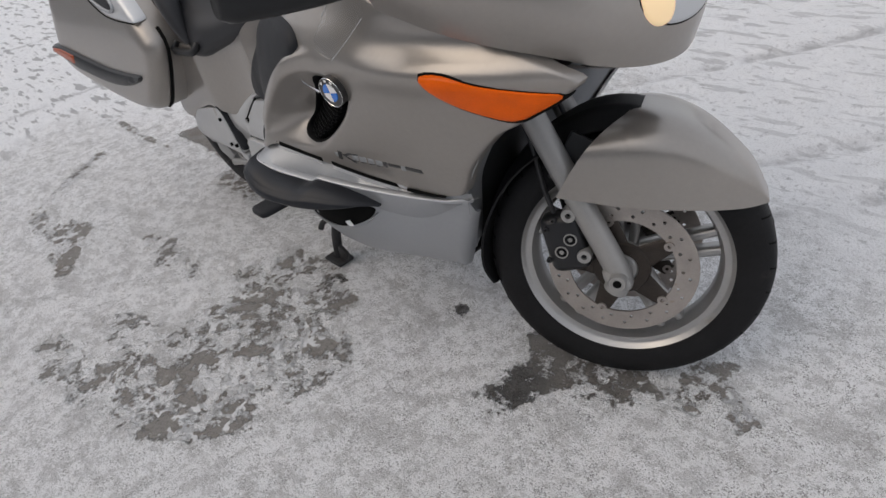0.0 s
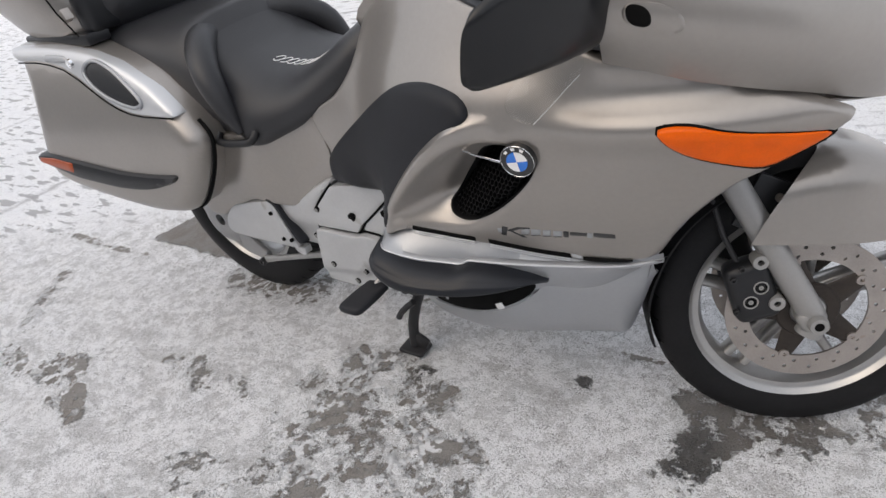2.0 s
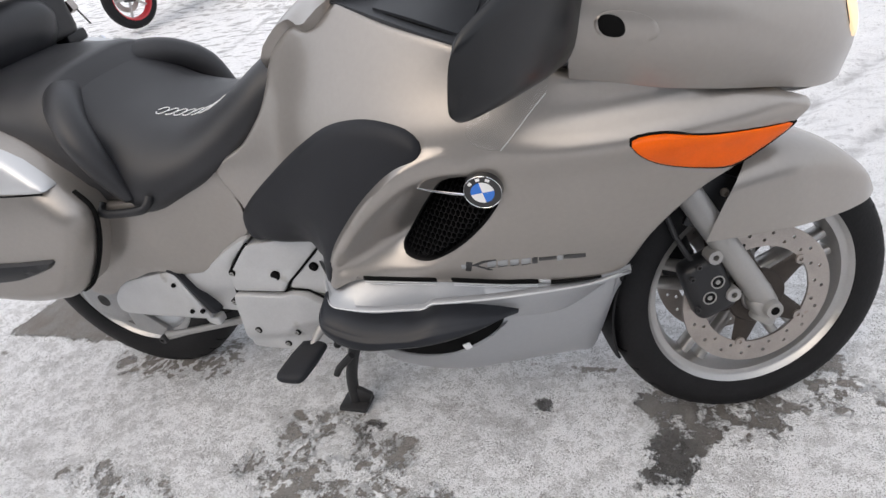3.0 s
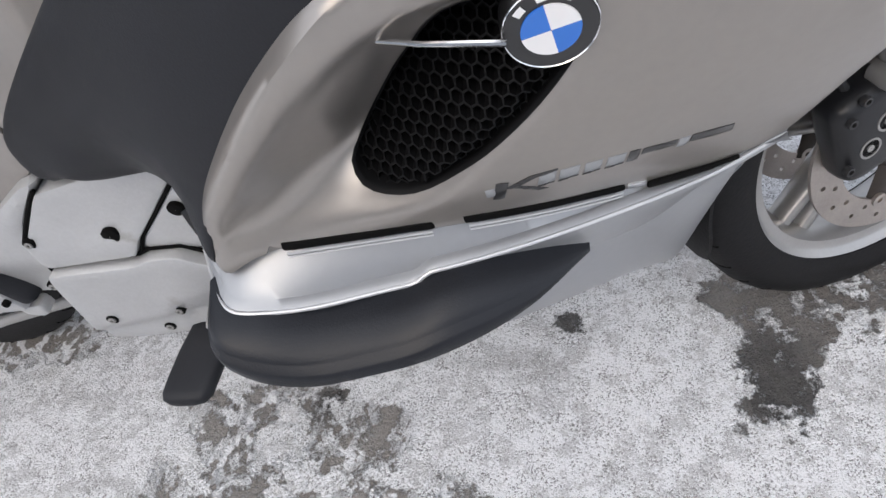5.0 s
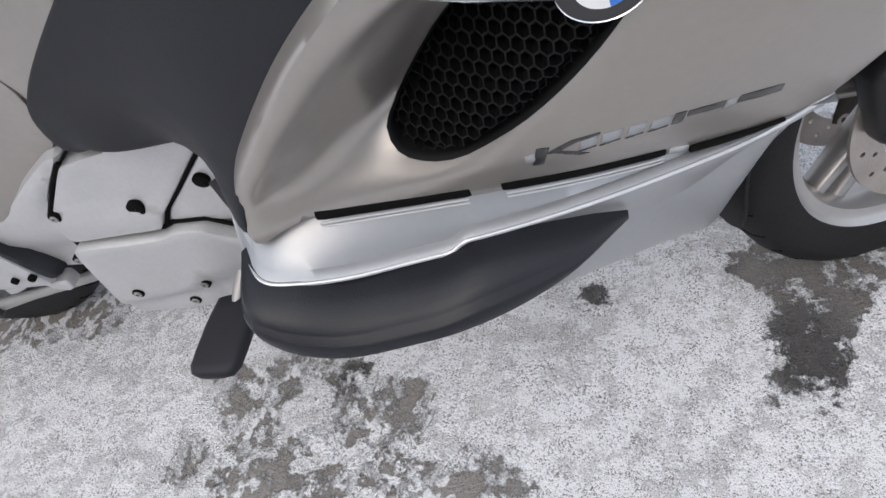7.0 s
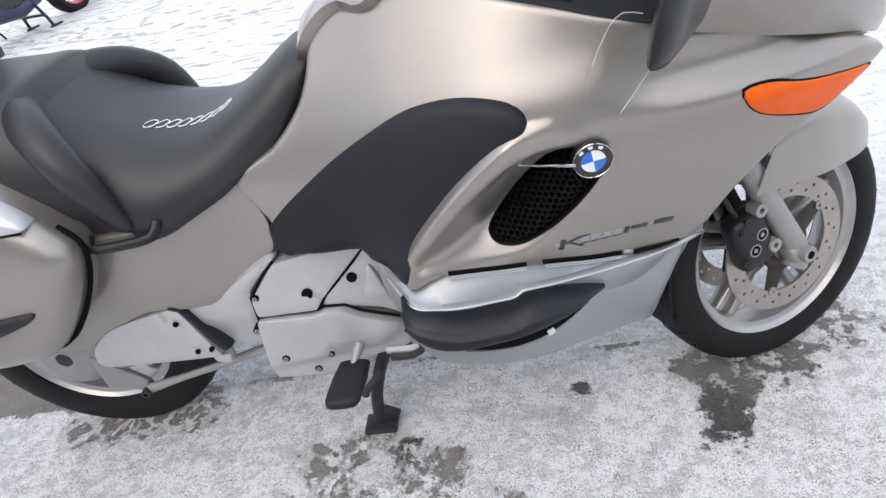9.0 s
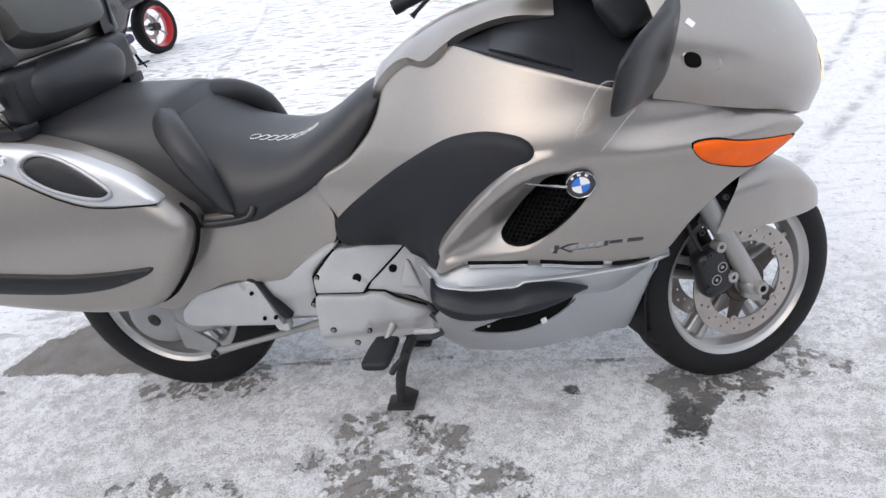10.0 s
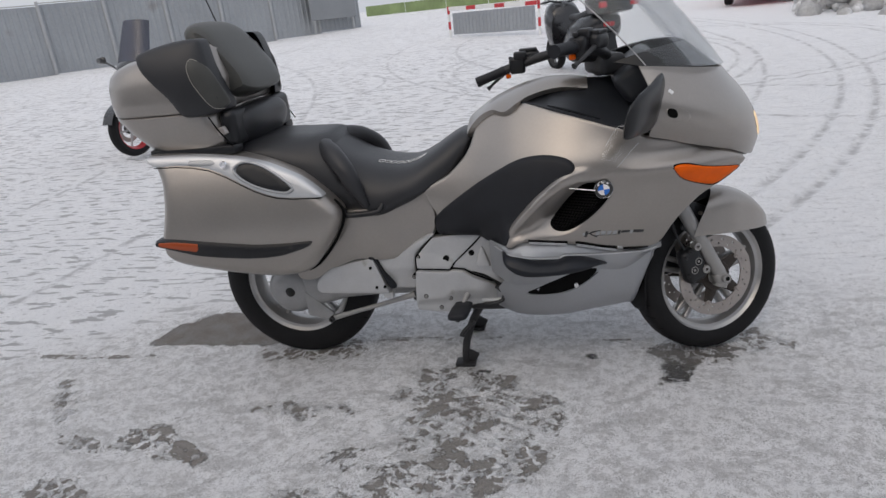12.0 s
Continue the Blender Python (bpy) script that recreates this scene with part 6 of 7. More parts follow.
SEAT_TOP = (0.926, 0.928, 0.914, 0.886, 0.858, 0.838, 0.820, 0.816, 0.854, 0.894, 0.914, 0.906)
RX = (0.195, 0.220, 0.250, 0.290, 0.335, 0.385, 0.45, 0.55, 0.635, 0.70, 0.747, 0.785)
rider = seat(np.concatenate([np.linspace(0.195, 0.46, 20), np.linspace(0.475, 0.785, 16)]), (RX, SEAT_TOP),
             ((0.262, 0.32, 0.38, 0.44, 0.511, 0.605, 0.696, 0.755, 0.785), (0.690, 0.671, 0.664, 0.670, 0.693, 0.725, 0.779, 0.838, 0.890)), ((0.262, 0.35, 0.45, 0.55, 0.66, 0.74, 0.785), (0.225, 0.236, 0.238, 0.212, 0.170, 0.135, 0.095)),
             ((0.195, 0.30, 0.40, 0.55, 0.785), (-0.52, -0.42, -0.18, 0.0, 0.0)))
rider_seat = add("rider_seat", *rider, VINYL, bike, "black vinyl rider seat with a raised back", 70)
ROLL = [(0.406, 0.236, 0.695), (0.375, 0.236, 0.762), (0.343, 0.226, 0.826), (0.308, 0.200, 0.862), (0.268, 0.160, 0.886), (0.224, 0.10, 0.897), (0.204, 0.0, 0.899)]
line = curve(ROLL + [(x, -y, z) for x, y, z in ROLL[-2::-1]], 0.02, False)
u = np.linspace(-1, 1, len(line))
vf = tube(line, 0.040 - 0.029 * np.abs(u) ** 4, 20)
add("seat_bolster", *vf, VINYL, rider_seat, "padded roll behind the rider", 70)
PX = (-0.115, -0.05, 0.066, 0.165, 0.24, 0.262)
passenger = seat(np.linspace(-0.115, 0.248, 20), (PX, (0.968, 0.956, 0.952, 0.950, 0.946, 0.936)), ((-0.115, 0.053, 0.167, 0.243, 0.262), (0.90, 0.875, 0.775, 0.705, 0.685)),
                 ((-0.115, 0.0, 0.1, 0.2, 0.262), (0.205, 0.215, 0.225, 0.232, 0.222)), ((-0.115, 0.1, 0.262), (0.0, -0.25, -0.44)), 0.55, 0.8)
passenger_seat = add("passenger_seat", *passenger, VINYL, bike, "black vinyl passenger seat", 70)
def seat_z(x, y):
    zt = float(cat(RX, SEAT_TOP, x))
    ze = float(cat((0.262, 0.32, 0.38, 0.44, 0.511, 0.605, 0.696, 0.755, 0.785), (0.690, 0.671, 0.664, 0.670, 0.693, 0.725, 0.779, 0.838, 0.890), x))
    w = float(cat((0.262, 0.35, 0.45, 0.55, 0.66, 0.74, 0.785), (0.225, 0.236, 0.238, 0.212, 0.170, 0.135, 0.095), x))
    return ze + (zt - ze) * math.sin(math.acos((y / w) ** (1 / 0.62))) ** 0.85


for i in range(8):
    x = 0.425 + 0.0225 * i
    y = 0.072 - 0.0005 * i
    h = lambda dx, dy: (x + dx, -y + dy, seat_z(x + dx, y - dy) + 0.0012)
    loop = curve([h(0.0, 0.0), h(0.012, 0.016), h(0.022, 0.010), h(0.016, -0.010), h(0.004, -0.014)], 0.005, i % 3 != 1)
    add("stitched_mark", *tube(loop, 0.0013, 5), WHITE, rider_seat)
both("grab_hook", tube(curve([(0.318, -0.236, 0.690), (0.326, -0.254, 0.674), (0.39, -0.256, 0.674), (0.452, -0.252, 0.682), (0.462, -0.236, 0.702)], 0.015, False), 0.010, 10), PLASTIC, bike, "black lashing hook under the seat")

# ---- panniers ----


def bag_y(x, z):
    x, z = np.asarray(x, float), np.asarray(z, float)
    return 0.362 - 0.11 * x - 0.055 * np.clip((z - 0.60) / 0.28, -0.6, 1.3) ** 2


BAG = [(-0.372, 0.944), (-0.336, 0.895), (-0.319, 0.84), (-0.320, 0.76), (-0.332, 0.70), (-0.347, 0.64), (-0.340, 0.585), (-0.29, 0.548), (-0.13, 0.503), (0.0, 0.477), (0.08, 0.470), (0.16, 0.478), (0.204, 0.504), (0.256, 0.560), (0.299, 0.621), (0.321, 0.674), (0.318, 0.708), (0.276, 0.762), (0.19, 0.838), (0.08, 0.889), (-0.03, 0.919), (-0.179, 0.938)]
TRIM = [(-0.368, 0.942), (-0.334, 0.909), (-0.25, 0.906), (-0.19, 0.899), (-0.128, 0.885), (-0.067, 0.858), (-0.01, 0.826), (0.033, 0.803), (0.075, 0.785), (0.115, 0.773), (0.17, 0.766), (0.276, 0.763), (0.19, 0.836), (0.08, 0.887), (-0.03, 0.917), (-0.179, 0.936)]
HANDLE = [(-0.030, 0.876), (-0.015, 0.894), (0.02, 0.898), (0.07, 0.880), (0.12, 0.848), (0.160, 0.814), (0.167, 0.800), (0.147, 0.791), (0.10, 0.799), (0.04, 0.820), (-0.01, 0.850)]
BUMPER = [(-0.354, 0.655), (-0.30, 0.658), (-0.2, 0.643), (-0.1, 0.628), (0.012, 0.613), (0.12, 0.609), (0.212, 0.611), (0.219, 0.604), (0.195, 0.587), (0.107, 0.563), (0.04, 0.558), (-0.03, 0.560), (-0.12, 0.571), (-0.212, 0.587), (-0.32, 0.621), (-0.356, 0.634)]
for s in (-1, 1):
    fix = (lambda vf: vf) if s < 0 else (lambda vf: flipped(*vf))
    bag = add("pannier", *fix(sheet(curve(BAG, 0.014, soft=0.4), bag_y, 0, 0.040, 0.20, 0.022, insets=(0.0, 0.004, 0.012, 0.024, 0.04))), PAINT, bike, "champagne hard pannier")
    add("pannier_trim", *fix(sheet(curve(TRIM, 0.012, soft=0.35), lambda x, z: bag_y(x, z), 0.003, 0.010, 0.03, 0.016)), PEARL, bag, "silver pannier top trim")
    add("pannier_seam", *fix(joined(tube([(x, -float(bag_y(x, z)) - 0.0005, z) for x, z in ((-0.333, 0.9065), (-0.25, 0.9035), (-0.19, 0.8965), (-0.128, 0.8825), (-0.067, 0.8555), (-0.01, 0.8235), (0.033, 0.8005), (0.075, 0.7825), (0.115, 0.7705), (0.17, 0.7635), (0.272, 0.760))], 0.002, 6))), GAP, bag)
    add("handle_recess", *fix(sheet(curve(HANDLE, 0.01), bag_y, 0.0065, 0.006, 0.01, 0.014)), PLASTIC, bag, "dark oval handle recess")
    add("handle_rim", *fix(tube([(x, -float(bag_y(x, z)) - 0.006, z) for x, z in np.concatenate([curve([tuple(np.array((0.066, 0.845)) + (np.array(p) - (0.066, 0.845)) * 1.06) for p in HANDLE], 0.01)] * 1 + [np.array([tuple(np.array((0.066, 0.845)) + (np.array(HANDLE[0]) - (0.066, 0.845)) * 1.06)])])], 0.005, 8)), SILVER, bag)
    add("pannier_lock", *fix(moved(spin([(0.0004, -0.001), (0.006, -0.001), (0.007, -0.004), (0.0115, -0.004), (0.013, 0.004), (0.0004, 0.004)][::-1], 20, False), Matrix.Translation((-0.066, -0.3265, 0.902)))), CHROME, bag, "chrome pannier lock")
    add("pannier_latch", *fix(sheet(curve([(-0.20, 0.922), (-0.12, 0.917), (-0.105, 0.908), (-0.115, 0.900), (-0.20, 0.906)], 0.01, soft=0.2), bag_y, 0.006, 0.003, 0.01, 0.02)), SILVER, bag)
    bumper = add("pannier_bumper", *fix(sheet(curve(BUMPER, 0.012, soft=0.35), bag_y, 0.016, 0.018, 0.04, 0.014)), PLASTIC, bag, "black rub strip with an orange reflector")
    add("reflector", *fix(sheet(curve([(-0.338, 0.649), (-0.28, 0.648), (-0.195, 0.634), (-0.198, 0.606), (-0.26, 0.618), (-0.336, 0.636)], 0.012, soft=0.15), bag_y, 0.0172, 0.003, 0.01, 0.02)), AMBER, bag, "orange reflector")
    add("pannier_joint", *fix(tube([(x, -float(bag_y(x, z)) + 0.050, z) for x, z in curve([(0.165, 0.479), (0.209, 0.503), (0.262, 0.558), (0.305, 0.619), (0.327, 0.673), (0.324, 0.708), (0.298, 0.738)], 0.02, False)], 0.0052, 8)), GAP, bag)

# ---- top case with backrest ----


def case_ring(z, x0, x1, half, n=48, p=3.6, tilt=0.0):
    r = ring((x0 + x1) / 2, 0, z, (x1 - x0) / 2, half, n, p, "z")
    r[:, 2] += tilt * (r[:, 0] + 0.25)
    return r


lower_rings = [case_ring(z, a, b, h) for z, a, b, h in ((0.925, -0.40, -0.05, 0.22), (0.927, -0.425, -0.045, 0.268), (0.945, -0.44, -0.045, 0.280), (1.0, -0.49, -0.06, 0.296), (1.05, -0.525, -0.07, 0.305), (1.054, -0.523, -0.072, 0.301))]
case = add("top_case", *loft(lower_rings), PAINT, bike, "champagne top case with black side pads")
lid_rings = [case_ring(z, a, b, h, tilt=t) for z, a, b, h, t in ((1.0565, -0.523, -0.072, 0.301, 0), (1.060, -0.527, -0.070, 0.306, 0), (1.10, -0.532, -0.065, 0.308, 0.0), (1.16, -0.530, -0.05, 0.305, 0.02), (1.21, -0.518, -0.07, 0.292, 0.07), (1.24, -0.498, -0.08, 0.275, 0.11), (1.26, -0.46, -0.10, 0.242, 0.14), (1.270, -0.38, -0.14, 0.175, 0.15), (1.273, -0.30, -0.19, 0.08, 0.15))]
add("case_lid", *loft(lid_rings), PAINT, case, "champagne lid", 60)


def case_y(x, z):
    x, z = np.asarray(x, float), np.asarray(z, float)
    half = cat([1.0, 1.06, 1.10, 1.16, 1.22, 1.26, 1.30], [0.298, 0.306, 0.308, 0.306, 0.296, 0.281, 0.258], z)
    return half * (1 - np.clip(np.abs((x + 0.275) / 0.252), 0, 0.97) ** 3.6) ** (1 / 3.6)


both("side_pad", sheet(curve([(-0.325, 1.262), (-0.25, 1.285), (-0.17, 1.296), (-0.10, 1.290), (-0.075, 1.20), (-0.055, 1.11), (-0.050, 1.055), (-0.11, 1.042), (-0.185, 1.046), (-0.225, 1.11), (-0.275, 1.165), (-0.312, 1.212)], 0.014, soft=0.35), case_y, 0.010, 0.014, 0.05, 0.02), VINYL, case, "black padded side panel")
INSET = [(-0.101, 1.225), (-0.121, 1.233), (-0.134, 1.213), (-0.129, 1.17), (-0.105, 1.11), (-0.080, 1.068), (-0.058, 1.062), (-0.044, 1.075), (-0.056, 1.14), (-0.076, 1.20)]
both("pad_inset", sheet(curve(INSET, 0.012), case_y, 0.0118, 0.003, 0.006, 0.02), PADDING, case, "greyish inset in the side panel")
both("pad_piping", tube([(x, -float(case_y(x, z)) - 0.0095, z) for x, z in curve([(-0.101, 1.225), (-0.121, 1.235), (-0.136, 1.215), (-0.131, 1.17), (-0.106, 1.11), (-0.081, 1.065), (-0.056, 1.058)], 0.015, False)], 0.0013, 6), PIPING, case, "pale piping")
both("case_latch", sheet(curve([(-0.085, 0.99), (-0.06, 1.0), (-0.05, 0.975), (-0.075, 0.965)], 0.008, soft=0.2), lambda x, z: 0.285 + 0 * x, 0.004, 0.003, 0.02, 0.02), STEEL, case, "steel latch")
both("case_seam", tube([(-0.10, -0.292, 1.038), (-0.075, -0.292, 0.99), (-0.035, -0.286, 0.93)], 0.0025, 6), GAP, case)
both("case_foot", moved(block(0.34, 0.07, 0.032, 0.008), Matrix.Translation((-0.21, -0.232, 0.914))), PLASTIC, case)


def cushion(pts, half, centre, n=13, power=3.0):
    """A padded roll across the bike with this side outline."""
    o = curve(pts, 0.016)
    c = np.array(centre)
    rings = []
    for s in np.linspace(-1, 1, n):
        s = math.sin(s * math.pi / 2)
        k = max(0.02, (1 - abs(s) ** power) ** (1 / power))
        k = 0.55 + 0.45 * k if abs(s) < 0.999 else 0.45
        rings.append([(c[0] + (x - c[0]) * k, half * s, c[1] + (z - c[1]) * k) for x, z in o])
    vf = loft(rings)
    return vf[0], [tuple(reversed(f)) for f in vf[1]]


add("backrest", *cushion([(-0.225, 1.335), (-0.215, 1.25), (-0.185, 1.13), (-0.155, 1.06), (-0.07, 1.07), (-0.012, 1.088), (0.010, 1.102), (-0.012, 1.165), (-0.068, 1.245), (-0.130, 1.322), (-0.178, 1.350)], 0.165, (-0.095, 1.21)), PADDING, case, "olive-black padded backrest")
rows = []
for q in np.linspace(-1, 1, 21):
    q = math.sin(q * math.pi / 2)
    k = max(0.05, (1 - abs(q) ** 3.2) ** (1 / 3.2))
    rows.append([(-0.082 + 0.086 * k * math.cos(t) + 0.03 * math.sin(t), 0.195 * q, 0.962 + 0.092 * k * math.sin(t)) for t in np.linspace(0, 2 * math.pi, 28, endpoint=False)])
add("lumbar_cushion", *loft(rows[::-1]), VINYL, case, "black lower back cushion", 70)
add("armrest_post", *moved(block(0.06, 0.50, 0.13, 0.025, 3), Matrix.Translation((-0.060, 0, 0.985))), PLASTIC, case)
add("antenna", *tube([(-0.235, 0.20, 1.26), (-0.29, 0.20, 1.45), (-0.345, 0.20, 1.62)], [0.0035, 0.0025, 0.0018], 8), PLASTIC, case, "thin black radio antenna")
case.location.z += 0.028

# ---- the yard behind ----
SHEET = shader("grey_sheet_metal", (0.33, 0.35, 0.37), 0.5, 0.4, 0.0, 0.12, 0.7, 12.0, 0.05, 40.0, (0.22, 0.21, 0.20), 0.66)
POST = shader("galvanised_post", (0.42, 0.43, 0.44), 0.5, 0.5, 0.0, 0.1, 3.0, 30.0)
BOARD = shader("grey_board", (0.24, 0.255, 0.27), 0.6, 0.1, 0.0, 0.1, 1.0, 20.0)
PALE = shader("white_paint", (0.72, 0.72, 0.71), 0.5, 0.0, 0.0, 0.1, 2.0, 30.0)
GREEN = shader("green_sheet", (0.20, 0.27, 0.12), 0.6, 0.0, 0.0, 0.25, 1.5, 20.0)
NAVY = shader("navy_paint", (0.012, 0.014, 0.06), 0.3, 0.2, 0.5, 0.1)
BLACK = shader("black_paint", (0.014, 0.014, 0.016), 0.28, 0.1, 0.6, 0.1)
TAIL_RED = shader("red_tail_lens", (0.62, 0.05, 0.06), 0.2, 0.0, 0.6, 0.1)
GLASS = clear("car_glass", (0.18, 0.19, 0.2), 0.05, 0.15)
RUBBLE = shader("snowy_rubble", (0.42, 0.42, 0.42), 0.85, 0.0, 0.0, 0.4, 3.0, 20.0, 0.4, 30.0, (0.75, 0.76, 0.78), 0.52)


def ribbed(length, height, pitch=0.2, depth=0.018):
    """A trapezoid-ribbed metal sheet along x, from z = 0 up."""
    xs, k = [], 0
    x = 0.0
    while x < length:
        for dx, y in ((0.0, 0), (0.55 * pitch, 0), (0.65 * pitch, depth), (0.9 * pitch, depth)):
            if x + dx <= length:
                xs.append((x + dx, -y))
        x += pitch
    xs.append((length, 0.0))
    return thick(loft([[(x, y, z) for x, y in xs] for z in (0.0, height)], False), 0.003)


def along(start, end, s=0.0, z=0.0):
    """A pose on the line from start to end, s metres along it, whose x runs with the line."""
    a = math.atan2(end[1] - start[1], end[0] - start[0])
    return Matrix.Translation((start[0] + s * math.cos(a), start[1] + s * math.sin(a), z)) @ Matrix.Rotation(a, 4, "Z")


F0, F1 = (-17.2, 16.45), (-8.0, 26.3)


def upright(start, end, s_, z=0.0):
    """A pose on a line over the climbing yard."""
    m = along(start, end, s_, z)
    m.translation.z += float(ground_z(m.translation.y))
    return m


fence = thing("fence", -17.2, 16.45, 0.48, "tall fence of grey ribbed metal sheets on steel posts", "fence")
for i in range(-6, 6):
    s = 1.75 + 2.0 * i
    add("fence_sheet", *moved(ribbed(1.98, 2.2), upright(F0, F1, s + 0.01, 0.03)), SHEET, fence, sharp=20)
    add("fence_post", *moved(block(0.09, 0.09, 2.36, 0.008, 1), upright(F0, F1, s, 1.14) @ Matrix.Translation((0, -0.055, 0))), POST, fence)
    for z in (0.4, 2.15):
        add("fence_rail", *moved(block(1.99, 0.05, 0.06, 0.006, 1), upright(F0, F1, s + 1.0, z) @ Matrix.Translation((0, 0.03, 0))), POST, fence)
    add("fence_cap", *moved(block(2.0, 0.07, 0.03, 0.006, 1), upright(F0, F1, s + 1.0, 2.25)), POST, fence)
board = thing("notice_board", -8.9, 25.0, 0.76, "large blank grey board on two posts before the fence", "board")
bm_ = upright(F0, F1, 12.3, 1.25) @ Matrix.Translation((0, -0.4, 0))
add("board_panel", *moved(block(2.1, 0.05, 1.5, 0.01, 1), bm_), BOARD, board)
for x in (-0.9, 0.9):
    add("board_post", *moved(block(0.09, 0.06, 2.0, 0.008, 1), bm_ @ Matrix.Translation((x, 0.06, -0.24))), POST, board)
hedge = thing("green_fence", -4.0, 35.0, 1.1, "low yellow-green sheet fence far across the yard", "fence")
for i in range(6):
    add("green_sheet", *moved(ribbed(2.4, 0.55, 0.24), upright((-10.5, 36.5), (4.0, 35.0), 2.42 * i, 0.0)), GREEN, hedge, sharp=20)

# red and white barrier with a ribbed panel
barrier = thing("barrier", -1.0, 15.5, 0.45, "white ribbed barrier panel with red and white posts and rail", "barrier")
B0, B1 = (-2.17, 16.5), (0.40, 14.55)
add("barrier_panel", *moved(ribbed(2.94, 0.56, 0.13, 0.02), upright(B0, B1, 0.14, 0.06)), SHEET, barrier, sharp=20)
for s in (0.0, 3.2):
    for k in range(4):
        add("post_band", *moved(spin([(0.0005, 0.0), (0.036, 0.0), (0.036, 0.20), (0.0005, 0.20)], 14, False), upright(B0, B1, s, 0.2 * k) @ Matrix.Rotation(radians(90), 4, "X")), RED if k % 2 else PALE, barrier)
for k in range(9):
    add("rail_band", *moved(block(0.345, 0.05, 0.10, 0.008, 1), upright(B0, B1, 0.20 + 0.345 * k, 0.74)), RED if k % 3 == 2 else PALE, barrier)


def simple_wheel(parent, m, radius, half, rim_mat, label=""):
    """A wheel of another motorcycle: tyre, rim, spokes and a disc."""
    put = lambda vf: moved(vf, m)
    r = radius * 0.74
    w = add("wheel", *put(spin([(r - 0.012, -half * 0.8), (r + 0.004, -half * 0.85), (r - 0.01, -half * 0.5), (r - 0.02, 0), (r - 0.01, half * 0.5), (r + 0.004, half * 0.85), (r - 0.012, half * 0.8), (r - 0.035, 0)], 48)), rim_mat, parent, label)
    add("tyre", *put(spin([(r, -half * 0.9), (radius - 0.035, -half), (radius - 0.008, -half * 0.55), (radius, 0), (radius - 0.008, half * 0.55), (radius - 0.035, half), (r, half * 0.9)], 48)), TYRE, w)
    add("hub", *put(spin([(0.01, -0.06), (0.045, -0.06), (0.045, 0.06), (0.01, 0.06)], 20)), DARK, w)
    for i in range(5):
        arm = [ring(0.04 + (r - 0.06) * q, 0, 0, 0.012, 0.012, 8, 3.0)[:, [0, 2, 1]] for q in (0, 0.5, 1)]
        add("spoke", *put(moved(loft(arm), Matrix.Rotation(radians(72 * i), 4, "Y"))), RIM, w)
    add("brake_disc", *put(moved(plate(circle(0.14, 32), [circle(0.09, 24)], 0.005), Matrix.Translation((0, -half * 0.9, 0)))), STEEL, w)


